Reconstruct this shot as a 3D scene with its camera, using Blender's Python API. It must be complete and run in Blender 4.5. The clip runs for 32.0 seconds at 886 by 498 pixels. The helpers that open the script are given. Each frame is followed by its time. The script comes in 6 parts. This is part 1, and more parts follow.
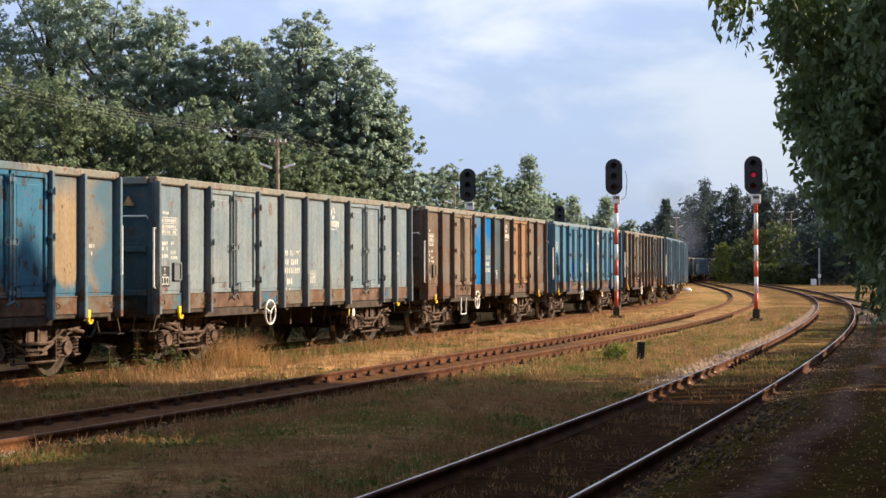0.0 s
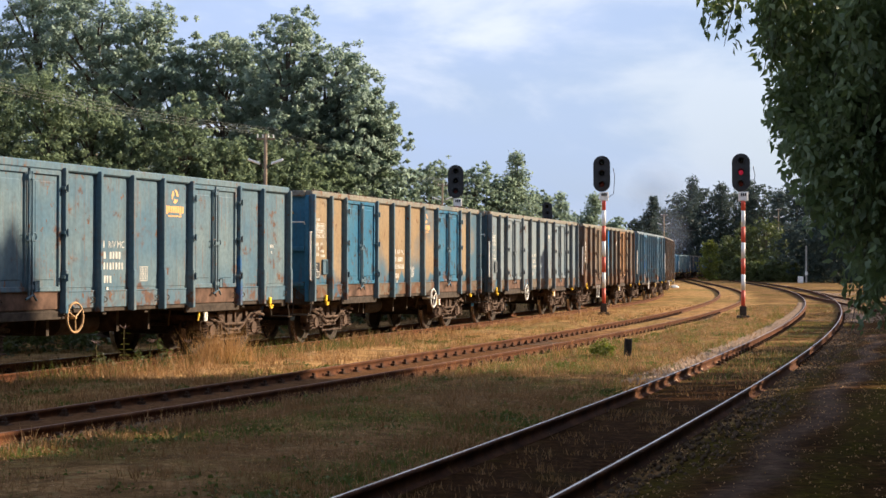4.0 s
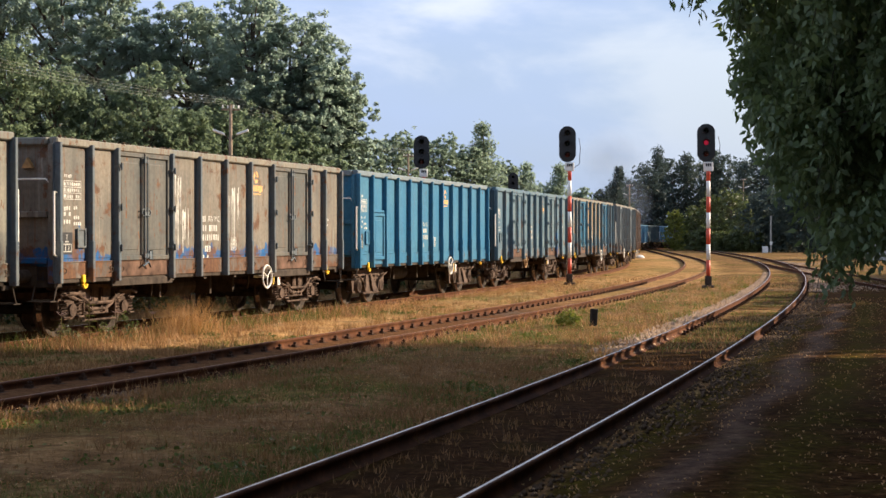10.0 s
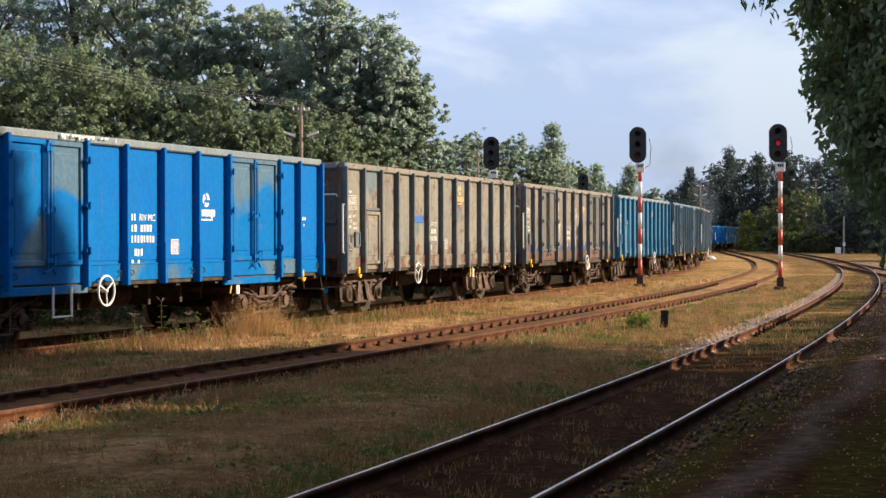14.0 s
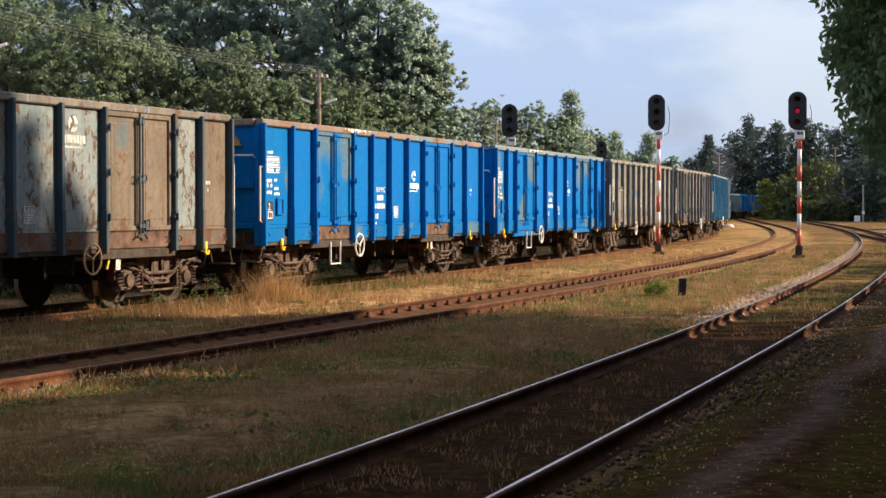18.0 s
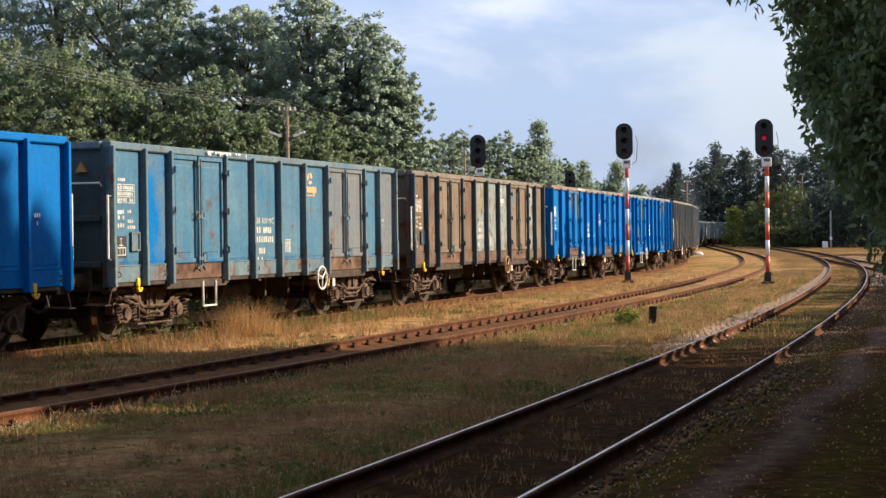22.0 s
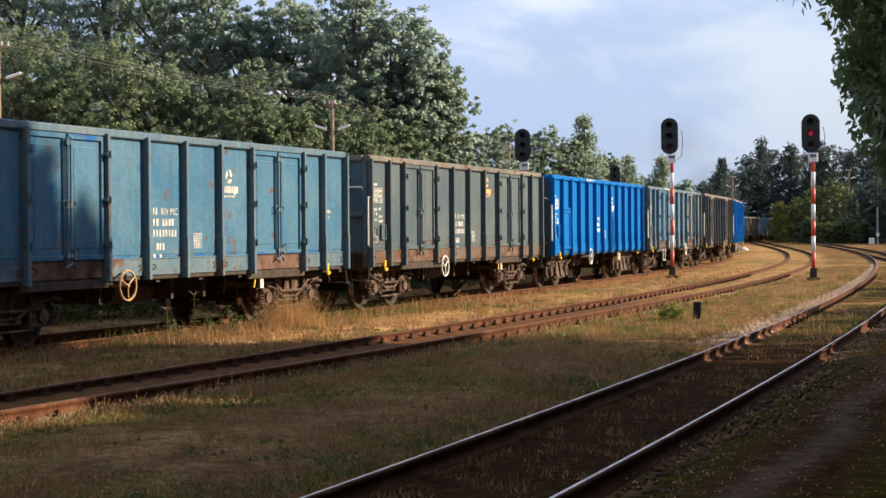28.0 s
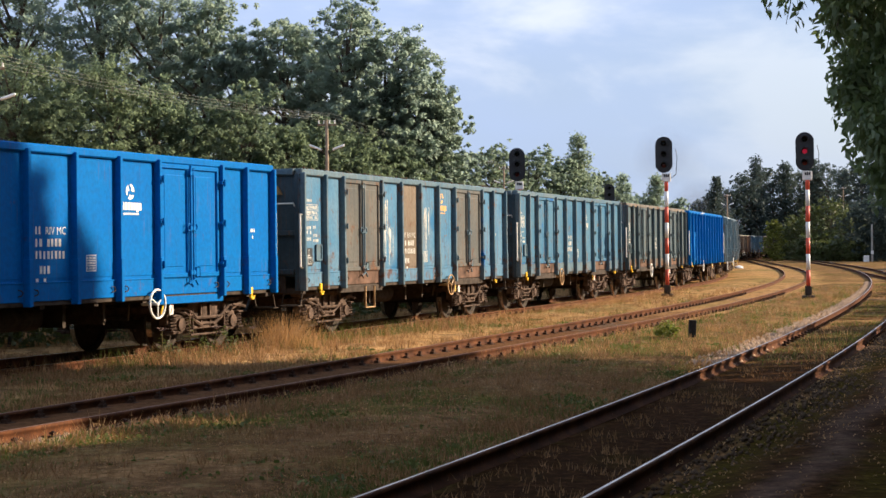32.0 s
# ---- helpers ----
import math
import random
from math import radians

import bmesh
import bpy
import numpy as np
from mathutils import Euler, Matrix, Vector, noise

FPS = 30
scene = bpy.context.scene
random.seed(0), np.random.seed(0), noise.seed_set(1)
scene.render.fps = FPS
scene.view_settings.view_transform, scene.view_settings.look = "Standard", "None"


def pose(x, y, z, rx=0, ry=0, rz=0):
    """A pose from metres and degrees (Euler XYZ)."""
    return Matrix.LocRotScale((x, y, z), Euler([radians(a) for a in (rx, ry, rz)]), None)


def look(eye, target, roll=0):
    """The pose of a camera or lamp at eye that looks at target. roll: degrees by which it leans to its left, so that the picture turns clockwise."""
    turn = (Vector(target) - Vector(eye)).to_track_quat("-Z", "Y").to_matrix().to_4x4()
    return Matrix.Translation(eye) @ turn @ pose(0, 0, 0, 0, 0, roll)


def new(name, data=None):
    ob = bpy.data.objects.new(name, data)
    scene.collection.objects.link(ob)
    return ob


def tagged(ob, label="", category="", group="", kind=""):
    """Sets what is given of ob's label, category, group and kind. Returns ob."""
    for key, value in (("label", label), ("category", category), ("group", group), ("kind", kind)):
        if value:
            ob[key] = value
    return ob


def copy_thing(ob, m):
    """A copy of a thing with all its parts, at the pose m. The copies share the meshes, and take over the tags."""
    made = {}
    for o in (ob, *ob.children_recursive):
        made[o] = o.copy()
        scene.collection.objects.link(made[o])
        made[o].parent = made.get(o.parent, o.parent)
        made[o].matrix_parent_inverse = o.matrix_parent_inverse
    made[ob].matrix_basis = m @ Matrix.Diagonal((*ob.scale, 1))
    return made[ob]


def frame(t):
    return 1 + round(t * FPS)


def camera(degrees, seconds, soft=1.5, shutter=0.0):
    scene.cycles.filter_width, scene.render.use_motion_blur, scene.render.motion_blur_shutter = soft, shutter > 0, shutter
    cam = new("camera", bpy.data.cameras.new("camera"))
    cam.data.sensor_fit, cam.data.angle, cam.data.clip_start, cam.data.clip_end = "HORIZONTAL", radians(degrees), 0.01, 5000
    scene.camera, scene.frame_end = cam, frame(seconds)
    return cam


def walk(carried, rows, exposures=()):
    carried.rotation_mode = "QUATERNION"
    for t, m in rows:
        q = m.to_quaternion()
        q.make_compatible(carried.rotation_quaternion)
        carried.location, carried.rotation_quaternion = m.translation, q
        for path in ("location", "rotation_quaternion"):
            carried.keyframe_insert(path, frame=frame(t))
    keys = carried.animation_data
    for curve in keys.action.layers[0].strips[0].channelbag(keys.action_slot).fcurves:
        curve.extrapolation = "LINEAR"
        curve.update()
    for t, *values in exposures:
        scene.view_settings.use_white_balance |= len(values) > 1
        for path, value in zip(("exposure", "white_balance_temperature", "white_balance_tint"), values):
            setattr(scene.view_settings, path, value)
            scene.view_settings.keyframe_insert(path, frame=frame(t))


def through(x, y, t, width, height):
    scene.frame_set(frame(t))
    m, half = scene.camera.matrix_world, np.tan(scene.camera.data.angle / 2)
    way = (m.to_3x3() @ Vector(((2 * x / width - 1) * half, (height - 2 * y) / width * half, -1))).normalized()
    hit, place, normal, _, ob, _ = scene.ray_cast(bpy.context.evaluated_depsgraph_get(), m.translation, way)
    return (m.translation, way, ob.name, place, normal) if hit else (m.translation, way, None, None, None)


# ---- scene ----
# The camera: hand-held at eye height beside the tracks, a long lens.
EYE = 1.692
cam = camera(29.63, 32.0)
# seconds, yaw to the left, pitch, lean
AIM = [(0, -0.006, 0.710, -0.059), (0.5, 0.203, 0.688, -0.272), (1, -0.332, 0.867, -0.220), (1.5, -0.414, 0.671, -0.230),
        (2, -0.541, 0.717, -0.145), (2.5, -0.895, 0.674, -0.048), (4.5, -0.062, 0.481, 0.139), (5, 0.506, 0.029, -0.100),
        (5.5, 0.506, 0.256, 0.142), (6, 0.557, 0.326, 0.187), (6.5, 0.019, 0.848, 0.065), (7, -0.351, 0.391, 0.093),
        (7.5, -0.857, 0.720, -0.005), (8, -0.178, 0.318, 0.146), (8.5, -0.292, 0.067, -0.005), (9, -0.799, 0.175, -0.124),
        (9.5, -0.500, -0.197, -0.083), (10, -1.591, -0.419, 0.019), (10.5, 0.359, -0.120, -0.208), (11, 0.341, -0.290, -0.146),
        (11.5, 0.197, -0.765, -0.159), (12, 0.817, -0.833, 0.006), (12.5, -0.526, -0.982, -0.002), (13, -0.006, -0.644, -0.167),
        (13.5, 0.326, -0.351, -0.271), (14, 0.796, -0.376, -0.038), (14.5, 1.024, -0.261, -0.344), (16.5, 1.358, -0.675, -0.473),
        (17, 1.426, -0.901, -0.330), (17.5, 1.450, -1.178, -0.287), (18, 1.408, -1.489, 0.083), (18.5, 1.140, -0.498, -0.485),
        (19, 1.441, -0.500, -0.838), (19.5, 1.011, -0.495, -0.492), (20, 1.294, -0.306, -0.478), (20.5, 1.404, -0.194, -0.640),
        (21, 1.178, -0.197, -0.670), (21.5, 0.334, -0.378, -0.464), (22, 0.376, -0.431, -0.684), (22.5, 0.137, -0.192, -0.985),
        (23, 0.454, -0.559, -0.653), (23.5, 0.133, -0.488, -0.241), (24, 0.155, -0.583, 0.062), (24.5, 0.589, -0.530, -0.118),
        (25, 2.145, -0.301, -0.653), (25.5, 2.244, -0.207, -0.473), (27.5, 2.046, -0.369, -0.560), (28, 1.881, -0.625, -0.342),
        (28.5, 1.981, -0.772, -0.024), (29, 1.531, -0.613, -0.278), (29.5, 1.881, -0.713, -0.347), (30, 2.072, -0.787, -0.659),
        (30.5, 1.506, -0.387, -0.262), (31, 1.461, -0.206, -0.423), (31.5, 1.323, -0.135, -0.598), (32, 1.704, 0.036, -0.575)]
walk(cam, [(t, pose(0, 0, EYE, 90 + p, 0, y) @ pose(0, 0, 0, 0, 0, r)) for t, y, p, r in AIM])

# ---- light: a low evening sun from beyond the right-hand trees, a bright partly clouded sky ----
SUN_AZ, SUN_EL = 18.0, 25.0          # degrees: azimuth from +x towards +y, elevation
world = bpy.data.worlds.new("sky")
scene.world = world
world.use_nodes = True
wn, wl = world.node_tree.nodes, world.node_tree.links
bg = wn["Background"]
SKY_VEIL, SKY_WHITE, SKY_LOW = (5.0, 6.25, 9.3), (8.6, 9.15, 10.9), (4.0, 5.1, 7.3)
sky = wn.new("ShaderNodeTexSky")
sky.sky_type, sky.sun_disc = "NISHITA", False
sky.sun_elevation, sky.sun_rotation = radians(SUN_EL), radians(90 - SUN_AZ)
wtc = wn.new("ShaderNodeTexCoord")
wmap = wn.new("ShaderNodeMapping")
wmap.inputs["Scale"].default_value = (1.0, 1.0, 2.6)
wmap.inputs["Location"].default_value = (0.4, 0.1, 0.3)
wl.new(wtc.outputs["Generated"], wmap.inputs["Vector"])


def sky_noise(scale, detail, lo, hi, a=0.0, b=1.0):
    t = wn.new("ShaderNodeTexNoise")
    t.inputs["Scale"].default_value, t.inputs["Detail"].default_value, t.inputs["Roughness"].default_value = scale, detail, 0.52
    t.inputs["Distortion"].default_value = 0.3
    wl.new(wmap.outputs["Vector"], t.inputs["Vector"])
    r = wn.new("ShaderNodeMapRange")
    r.interpolation_type = "SMOOTHSTEP"
    for key, v in zip(("From Min", "From Max", "To Min", "To Max"), (lo, hi, a, b)):
        r.inputs[key].default_value = v
    wl.new(t.outputs["Fac"], r.inputs["Value"])
    return r.outputs["Result"]


def sky_mix(fac, c1, c2):
    m = wn.new("ShaderNodeMixRGB")
    for key, v in (("Fac", fac), ("Color1", c1), ("Color2", c2)):
        if isinstance(v, tuple):
            m.inputs[key].default_value = (*v, 1)
        else:
            wl.new(v, m.inputs[key])
    return m.outputs["Color"]


# broken cloud: grey-blue veils and whiter heaps, thinning a little towards the zenith
cloud = sky_mix(sky_noise(5.6, 8, 0.43, 0.61), SKY_VEIL, SKY_WHITE)
sep = wn.new("ShaderNodeSeparateXYZ")
wl.new(wtc.outputs["Generated"], sep.inputs[0])
# the far cloud deck near the horizon is greyer
low = wn.new("ShaderNodeMapRange")
for key, v in zip(("From Min", "From Max", "To Min", "To Max"), (0.03, 0.13, 0.75, 0.0)):
    low.inputs[key].default_value = v
wl.new(sep.outputs["Z"], low.inputs["Value"])
cloud = sky_mix(low.outputs["Result"], cloud, SKY_LOW)
thin = wn.new("ShaderNodeMapRange")
for key, v in zip(("From Min", "From Max", "To Min", "To Max"), (0.12, 0.60, 1.0, 0.78)):
    thin.inputs[key].default_value = v
wl.new(sep.outputs["Z"], thin.inputs["Value"])
cover = wn.new("ShaderNodeMath")
cover.operation = "MULTIPLY"
wl.new(sky_noise(2.0, 4, 0.30, 0.66, 0.6, 1.0), cover.inputs[0])
wl.new(thin.outputs["Result"], cover.inputs[1])
wl.new(sky_mix(cover.outputs[0], sky.outputs["Color"], cloud), bg.inputs["Color"])
bg.inputs["Strength"].default_value = 0.056

sun_data = bpy.data.lights.new("sun", "SUN")
sun_data.energy, sun_data.angle, sun_data.color = 5.0, radians(0.6), (1.0, 0.82, 0.61)
sun = new("sun", sun_data)
to_sun = Vector((math.cos(radians(SUN_EL)) * math.cos(radians(SUN_AZ)), math.cos(radians(SUN_EL)) * math.sin(radians(SUN_AZ)), math.sin(radians(SUN_EL))))
sun.matrix_world = look((40 * to_sun.x, 30 + 40 * to_sun.y, 40 * to_sun.z), (0, 30, 0))
scene.view_settings.exposure = 1.03


# ---- materials ----
class Nodes:
    """A small helper round one node material."""

    def __init__(self, name):
        self.mat = bpy.data.materials.new(name)
        self.mat.use_nodes = True
        self.n, self.l = self.mat.node_tree.nodes, self.mat.node_tree.links
        self.bsdf = self.n["Principled BSDF"]
        self.out = self.n["Material Output"]

    def add(self, kind, **inputs):
        node = self.n.new(kind)
        for k, v in inputs.items():
            self.put(node, k.replace("_", " "), v)
        return node

    def put(self, node, key, v):
        if isinstance(v, bpy.types.NodeSocket):
            self.l.new(v, node.inputs[key])
        else:
            node.inputs[key].default_value = v

    def coords(self, scale=(1, 1, 1), vary=True):
        tc = self.add("ShaderNodeTexCoord")
        m = self.add("ShaderNodeMapping", Vector=tc.outputs["Object"], Scale=scale)
        if vary:
            info = self.add("ShaderNodeObjectInfo")
            mul = self.add("ShaderNodeMath", )
            mul.operation = "MULTIPLY"
            self.l.new(info.outputs["Random"], mul.inputs[0])
            mul.inputs[1].default_value = 37.0
            comb = self.add("ShaderNodeCombineXYZ", X=mul.outputs[0], Y=mul.outputs[0], Z=mul.outputs[0])
            self.l.new(comb.outputs[0], m.inputs["Location"])
        return m.outputs["Vector"]

    def noise(self, vec, scale, detail=4.0, rough=0.55):
        t = self.add("ShaderNodeTexNoise", Vector=vec, Scale=scale, Detail=detail, Roughness=rough)
        return t.outputs["Fac"]

    def ramp(self, fac, *stops):
        r = self.add("ShaderNodeValToRGB", Fac=fac)
        el = r.color_ramp.elements
        while len(el) < len(stops):
            el.new(0.5)
        for e, (pos, col) in zip(el, stops):
            e.position = pos
            e.color = (*col, 1) if isinstance(col, tuple) else (col, col, col, 1)
        return r.outputs["Color"]

    def mix(self, fac, a, b, blend="MIX"):
        m = self.add("ShaderNodeMixRGB")
        m.blend_type = blend
        for key, v in (("Fac", fac), ("Color1", a), ("Color2", b)):
            if isinstance(v, tuple):
                v = (*v, 1)
            self.put(m, key, v)
        return m.outputs["Color"]

    def bump(self, height, strength=0.3, distance=0.01):
        b = self.add("ShaderNodeBump", Height=height, Strength=strength, Distance=distance)
        self.l.new(b.outputs["Normal"], self.bsdf.inputs["Normal"])

    def done(self, colour, rough=0.6, metal=0.0):
        self.put(self.bsdf, "Base Color", (*colour, 1) if isinstance(colour, tuple) else colour)
        self.put(self.bsdf, "Roughness", rough)
        self.put(self.bsdf, "Metallic", metal)
        return self.mat


def plain(name, colour, rough=0.6, metal=0.0, vary=0.25, scale=6.0, bump=0.15):
    m = Nodes(name)
    v = m.coords()
    f = m.noise(v, scale)
    g = m.noise(v, scale * 9, 3)
    c = m.mix(m.ramp(f, (0.3, 0.0), (0.7, 1.0)), tuple(x * (1 - vary) for x in colour), tuple(min(1, x * (1 + vary)) for x in colour))
    m.put(m.bsdf, "Specular IOR Level", 0.5 if rough < 0.7 else 0.15)
    m.bump(g, bump, 0.01)
    return m.done(c, rough, metal)


RUST = (0.115, 0.052, 0.028)


def paint(name, colour, fade=None, rust=0.25, streak=0.3, rough=0.55, patch=None, patch_at=0.6, fleck=0.0, chalk=0.0, soft=0.03, chip=(0.20, 0.09, 0.04), hem=None, hem_top=1.5):
    """Old wagon paint: faded in clouds, rust bleeding in blots and runs, chalky streaks, patches of another coat."""
    m = Nodes(name)
    colour = tuple(0.47 * x for x in colour)
    fade = fade and tuple(0.47 * x for x in fade)
    patch = patch and tuple(0.47 * x for x in patch)
    v = m.coords()
    runs = m.coords((5.0, 5.0, 0.35))
    thin = m.coords((17.0, 17.0, 0.9))
    fade = fade or tuple(0.6 * x + 0.4 * 0.15 for x in colour)
    c = m.mix(m.ramp(m.noise(v, 0.9, 5), (0.35, 0.0), (0.68, 1.0)), colour, fade)
    if patch:
        c = m.mix(m.ramp(m.noise(v, 0.55, 2, 0.4), (patch_at, 0.0), (patch_at + soft, 1.0)), c, patch)
    tc = m.add("ShaderNodeTexCoord")
    sep_z = m.add("ShaderNodeSeparateXYZ", Vector=tc.outputs["Object"])
    if hem:
        # an older coat showing raggedly along the foot of the sheets
        up = m.add("ShaderNodeMapRange", Value=sep_z.outputs["Z"], From_Min=1.25, From_Max=hem_top, To_Min=0.34, To_Max=-0.06)
        rag = m.add("ShaderNodeMath")
        rag.operation = "ADD"
        m.l.new(up.outputs["Result"], rag.inputs[0])
        m.put(rag, 1, m.noise(m.coords((1.6, 1.6, 0.7)), 1.5, 5, 0.6))
        c = m.mix(m.ramp(rag.outputs[0], (0.60, 0.0), (0.60 + soft, 1.0)), c, tuple(0.47 * x for x in hem))
    c = m.mix(m.ramp(m.noise(runs, 1.3, 4), (0.48, 0.0), (0.75, streak)), c, tuple(0.40 * x + 0.010 for x in colour))
    if chalk:
        c = m.mix(m.ramp(m.noise(runs, 0.9, 5, 0.65), (0.60, 0.0), (0.74, chalk)), c, (0.40, 0.37, 0.32))
    # thin rust runs below the seams
    c = m.mix(m.ramp(m.noise(thin, 1.1, 3, 0.6), (0.62 - 0.12 * rust, 0.0), (0.72 - 0.10 * rust, 0.25 + 0.9 * rust)), c, (0.17, 0.082, 0.04))
    # blots, thicker along the foot of the sheets where water stands
    blot = m.noise(v, 2.6, 8, 0.66)
    foot = m.add("ShaderNodeMapRange", Value=sep_z.outputs["Z"], From_Min=1.22, From_Max=1.62, To_Min=0.02 + 0.12 * rust, To_Max=0.0)
    worn = m.add("ShaderNodeMath")
    worn.operation = "ADD"
    m.l.new(blot, worn.inputs[0])
    m.l.new(foot.outputs["Result"], worn.inputs[1])
    lim = 0.72 - 0.30 * rust
    c = m.mix(m.ramp(worn.outputs[0], (lim - 0.06, 0.0), (lim, 0.35), (lim + 0.03, 0.9)), c, m.ramp(m.noise(v, 7.0, 3), (0.4, RUST), (0.65, (0.155, 0.078, 0.042))))
    if fleck:
        fl = m.noise(m.coords((1.0, 1.0, 0.55)), 6.5, 7, 0.68)
        c = m.mix(m.ramp(fl, (0.665 - 0.13 * fleck, 0.0), (0.68 - 0.13 * fleck, 1.0)), c, m.ramp(m.noise(v, 5.0, 3), (0.35, tuple(0.5 * x for x in chip)), (0.65, chip)))
    grime = m.noise(v, 14, 4)
    c = m.mix(m.ramp(grime, (0.35, 0.30), (0.6, 0.0)), c, tuple(0.35 * x + 0.012 for x in colour))
    m.put(m.bsdf, "Specular IOR Level", 0.05 if colour[0] == 0 else 0.14)
    rr = m.ramp(worn.outputs[0], (lim - 0.05, rough), (lim + 0.1, 0.9))
    m.bump(m.noise(v, 1.6, 6), 0.55, 0.03)
    return m.done(c, rr)


PAINT = {
    "pale": paint("pale_blue_grey_paint", (0.345, 0.46, 0.53), (0.48, 0.55, 0.56), 0.24, 0.40, 0.55, None, 0.6, 0.1, 0.3),
    "teal": paint("faded_teal_paint", (0.165, 0.32, 0.44), (0.31, 0.43, 0.47), 0.32, 0.45, 0.55, (0.004, 0.22, 0.70), 0.72, 0.15, 0.25, 0.03, (0.20, 0.09, 0.04)),
    "sky": paint("sky_blue_paint", (0.065, 0.33, 0.60), (0.13, 0.395, 0.60), 0.12, 0.25),
    "sky_chipped": paint("chipped_blue_paint", (0.045, 0.275, 0.49), (0.10, 0.335, 0.50), 0.22, 0.3, 0.55, None, 0.6, 0.75, 0.0, 0.03, (0.05, 0.055, 0.06)),
    "door_grey": paint("patched_grey_paint", (0.27, 0.33, 0.39), (0.37, 0.38, 0.36), 0.30, 0.45, 0.6, (0.02, 0.27, 0.62), 0.62, 0.0, 0.2, 0.05),
    "rust_grey": paint("beige_brown_door_paint", (0.33, 0.255, 0.185), (0.45, 0.36, 0.27), 0.36, 0.5, 0.8, (0.20, 0.30, 0.36), 0.68, 0.25, 0.2, 0.08),
    "dark_grey": paint("dark_grey_door_paint", (0.20, 0.215, 0.21), (0.30, 0.285, 0.25), 0.32, 0.5, 0.7, None, 0.6, 0.2, 0.25),
    "faded_sky": paint("faded_sky_blue_paint", (0.11, 0.39, 0.68), (0.27, 0.48, 0.66), 0.28, 0.45, 0.55, (0.05, 0.30, 0.62), 0.64, 0.2, 0.2),
    "dark_teal": paint("dark_grey_teal_paint", (0.115, 0.205, 0.25), (0.21, 0.27, 0.285), 0.28, 0.45, 0.65, None, 0.6, 0.15, 0.25),
    "cobalt": paint("cobalt_blue_paint", (0.0, 0.285, 0.94), (0.0, 0.305, 0.93), 0.03, 0.12, 0.5),
    "cobalt_worn": paint("worn_cobalt_paint", (0.0, 0.29, 0.89), (0.0, 0.315, 0.88), 0.12, 0.22, 0.45, (0.20, 0.36, 0.48), 0.56, 0.0, 0.0, 0.05),
    "tan": paint("tan_primer_paint", (0.56, 0.385, 0.205), (0.645, 0.47, 0.285), 0.28, 0.3, 0.55, (0.10, 0.27, 0.40), 0.53, 0.25, 0.15, 0.13, (0.20, 0.09, 0.04), (0.06, 0.26, 0.42), 1.75),
    "brown": paint("oxide_brown_paint", (0.215, 0.180, 0.155), (0.31, 0.255, 0.215), 0.50, 0.5, 0.75, (0.30, 0.17, 0.10), 0.64, 0.3, 0.3, 0.10),
    "orange": paint("faded_orange_paint", (0.55, 0.27, 0.12), (0.60, 0.37, 0.20), 0.30, 0.4, 0.6, None, 0.6, 0.2, 0.15),
    "grey": paint("weathered_grey_paint", (0.31, 0.30, 0.27), (0.50, 0.43, 0.34), 0.42, 0.5, 0.7, (0.05, 0.20, 0.42), 0.70, 0.25, 0.85, 0.03, (0.16, 0.08, 0.045), (0.02, 0.22, 0.62), 1.62),
    "drab": paint("tan_grey_paint", (0.40, 0.405, 0.36), (0.56, 0.51, 0.40), 0.40, 0.45, 0.7, (0.25, 0.36, 0.40), 0.64, 0.45, 0.3, 0.06),
    "slate": paint("dark_slate_paint", (0.0725, 0.133, 0.181), (0.145, 0.21, 0.246), 0.25, 0.35),
    "flaked": paint("flaking_pale_paint", (0.42, 0.53, 0.54), (0.56, 0.59, 0.55), 0.34, 0.4, 0.7, (0.50, 0.42, 0.27), 0.60, 0.85, 0.2, 0.06, (0.15, 0.085, 0.05)),
    "rusty": paint("rusted_brown_paint", (0.24, 0.17, 0.125), (0.38, 0.28, 0.21), 0.44, 0.5, 0.85, (0.30, 0.36, 0.38), 0.62, 0.6, 0.35, 0.05, (0.13, 0.07, 0.045)),
    "post_blue": paint("weathered_blue_grey_paint", (0.20, 0.27, 0.33), (0.34, 0.37, 0.37), 0.28, 0.4, 0.6, None, 0.6, 0.1, 0.2),
    "rusty_rim": paint("pinkish_rusted_paint", (0.50, 0.30, 0.22), (0.52, 0.47, 0.42), 0.30, 0.4, 0.7, (0.35, 0.46, 0.52), 0.60, 0.2, 0.3),
    "teal_blue": paint("teal_blue_paint", (0.075, 0.30, 0.53), (0.17, 0.39, 0.55), 0.24, 0.4, 0.55, (0.004, 0.22, 0.74), 0.70, 0.2, 0.12, 0.02, (0.20, 0.09, 0.04), (0.01, 0.24, 0.66), 1.34),
    "worn_foot": paint("worn_grey_brown_paint", (0.26, 0.24, 0.20), (0.36, 0.30, 0.22), 0.46, 0.4, 0.75, (0.05, 0.28, 0.46), 0.54, 0.4, 0.2, 0.06),
}
SILL = plain("rusty_sill_steel", (0.115, 0.068, 0.048), 0.85, 0.0, 0.6, 4)
FASTENER = plain("dark_rusty_fastener_steel", (0.050, 0.026, 0.016), 0.85, 0.0, 0.4, 9)
STEEL_DARK = plain("grimy_steel", (0.060, 0.046, 0.036), 0.8, 0.2, 0.45, 7)
BOGIE = plain("dusty_brown_bogie_steel", (0.098, 0.066, 0.050), 0.9, 0.0, 0.7, 6, 0.6)
WHEEL = plain("wheel_steel", (0.055, 0.042, 0.033), 0.75, 0.2, 0.4, 8)
TREAD = plain("polished_tread_steel", (0.5, 0.48, 0.46), 0.25, 1.0, 0.1, 8, 0.02)
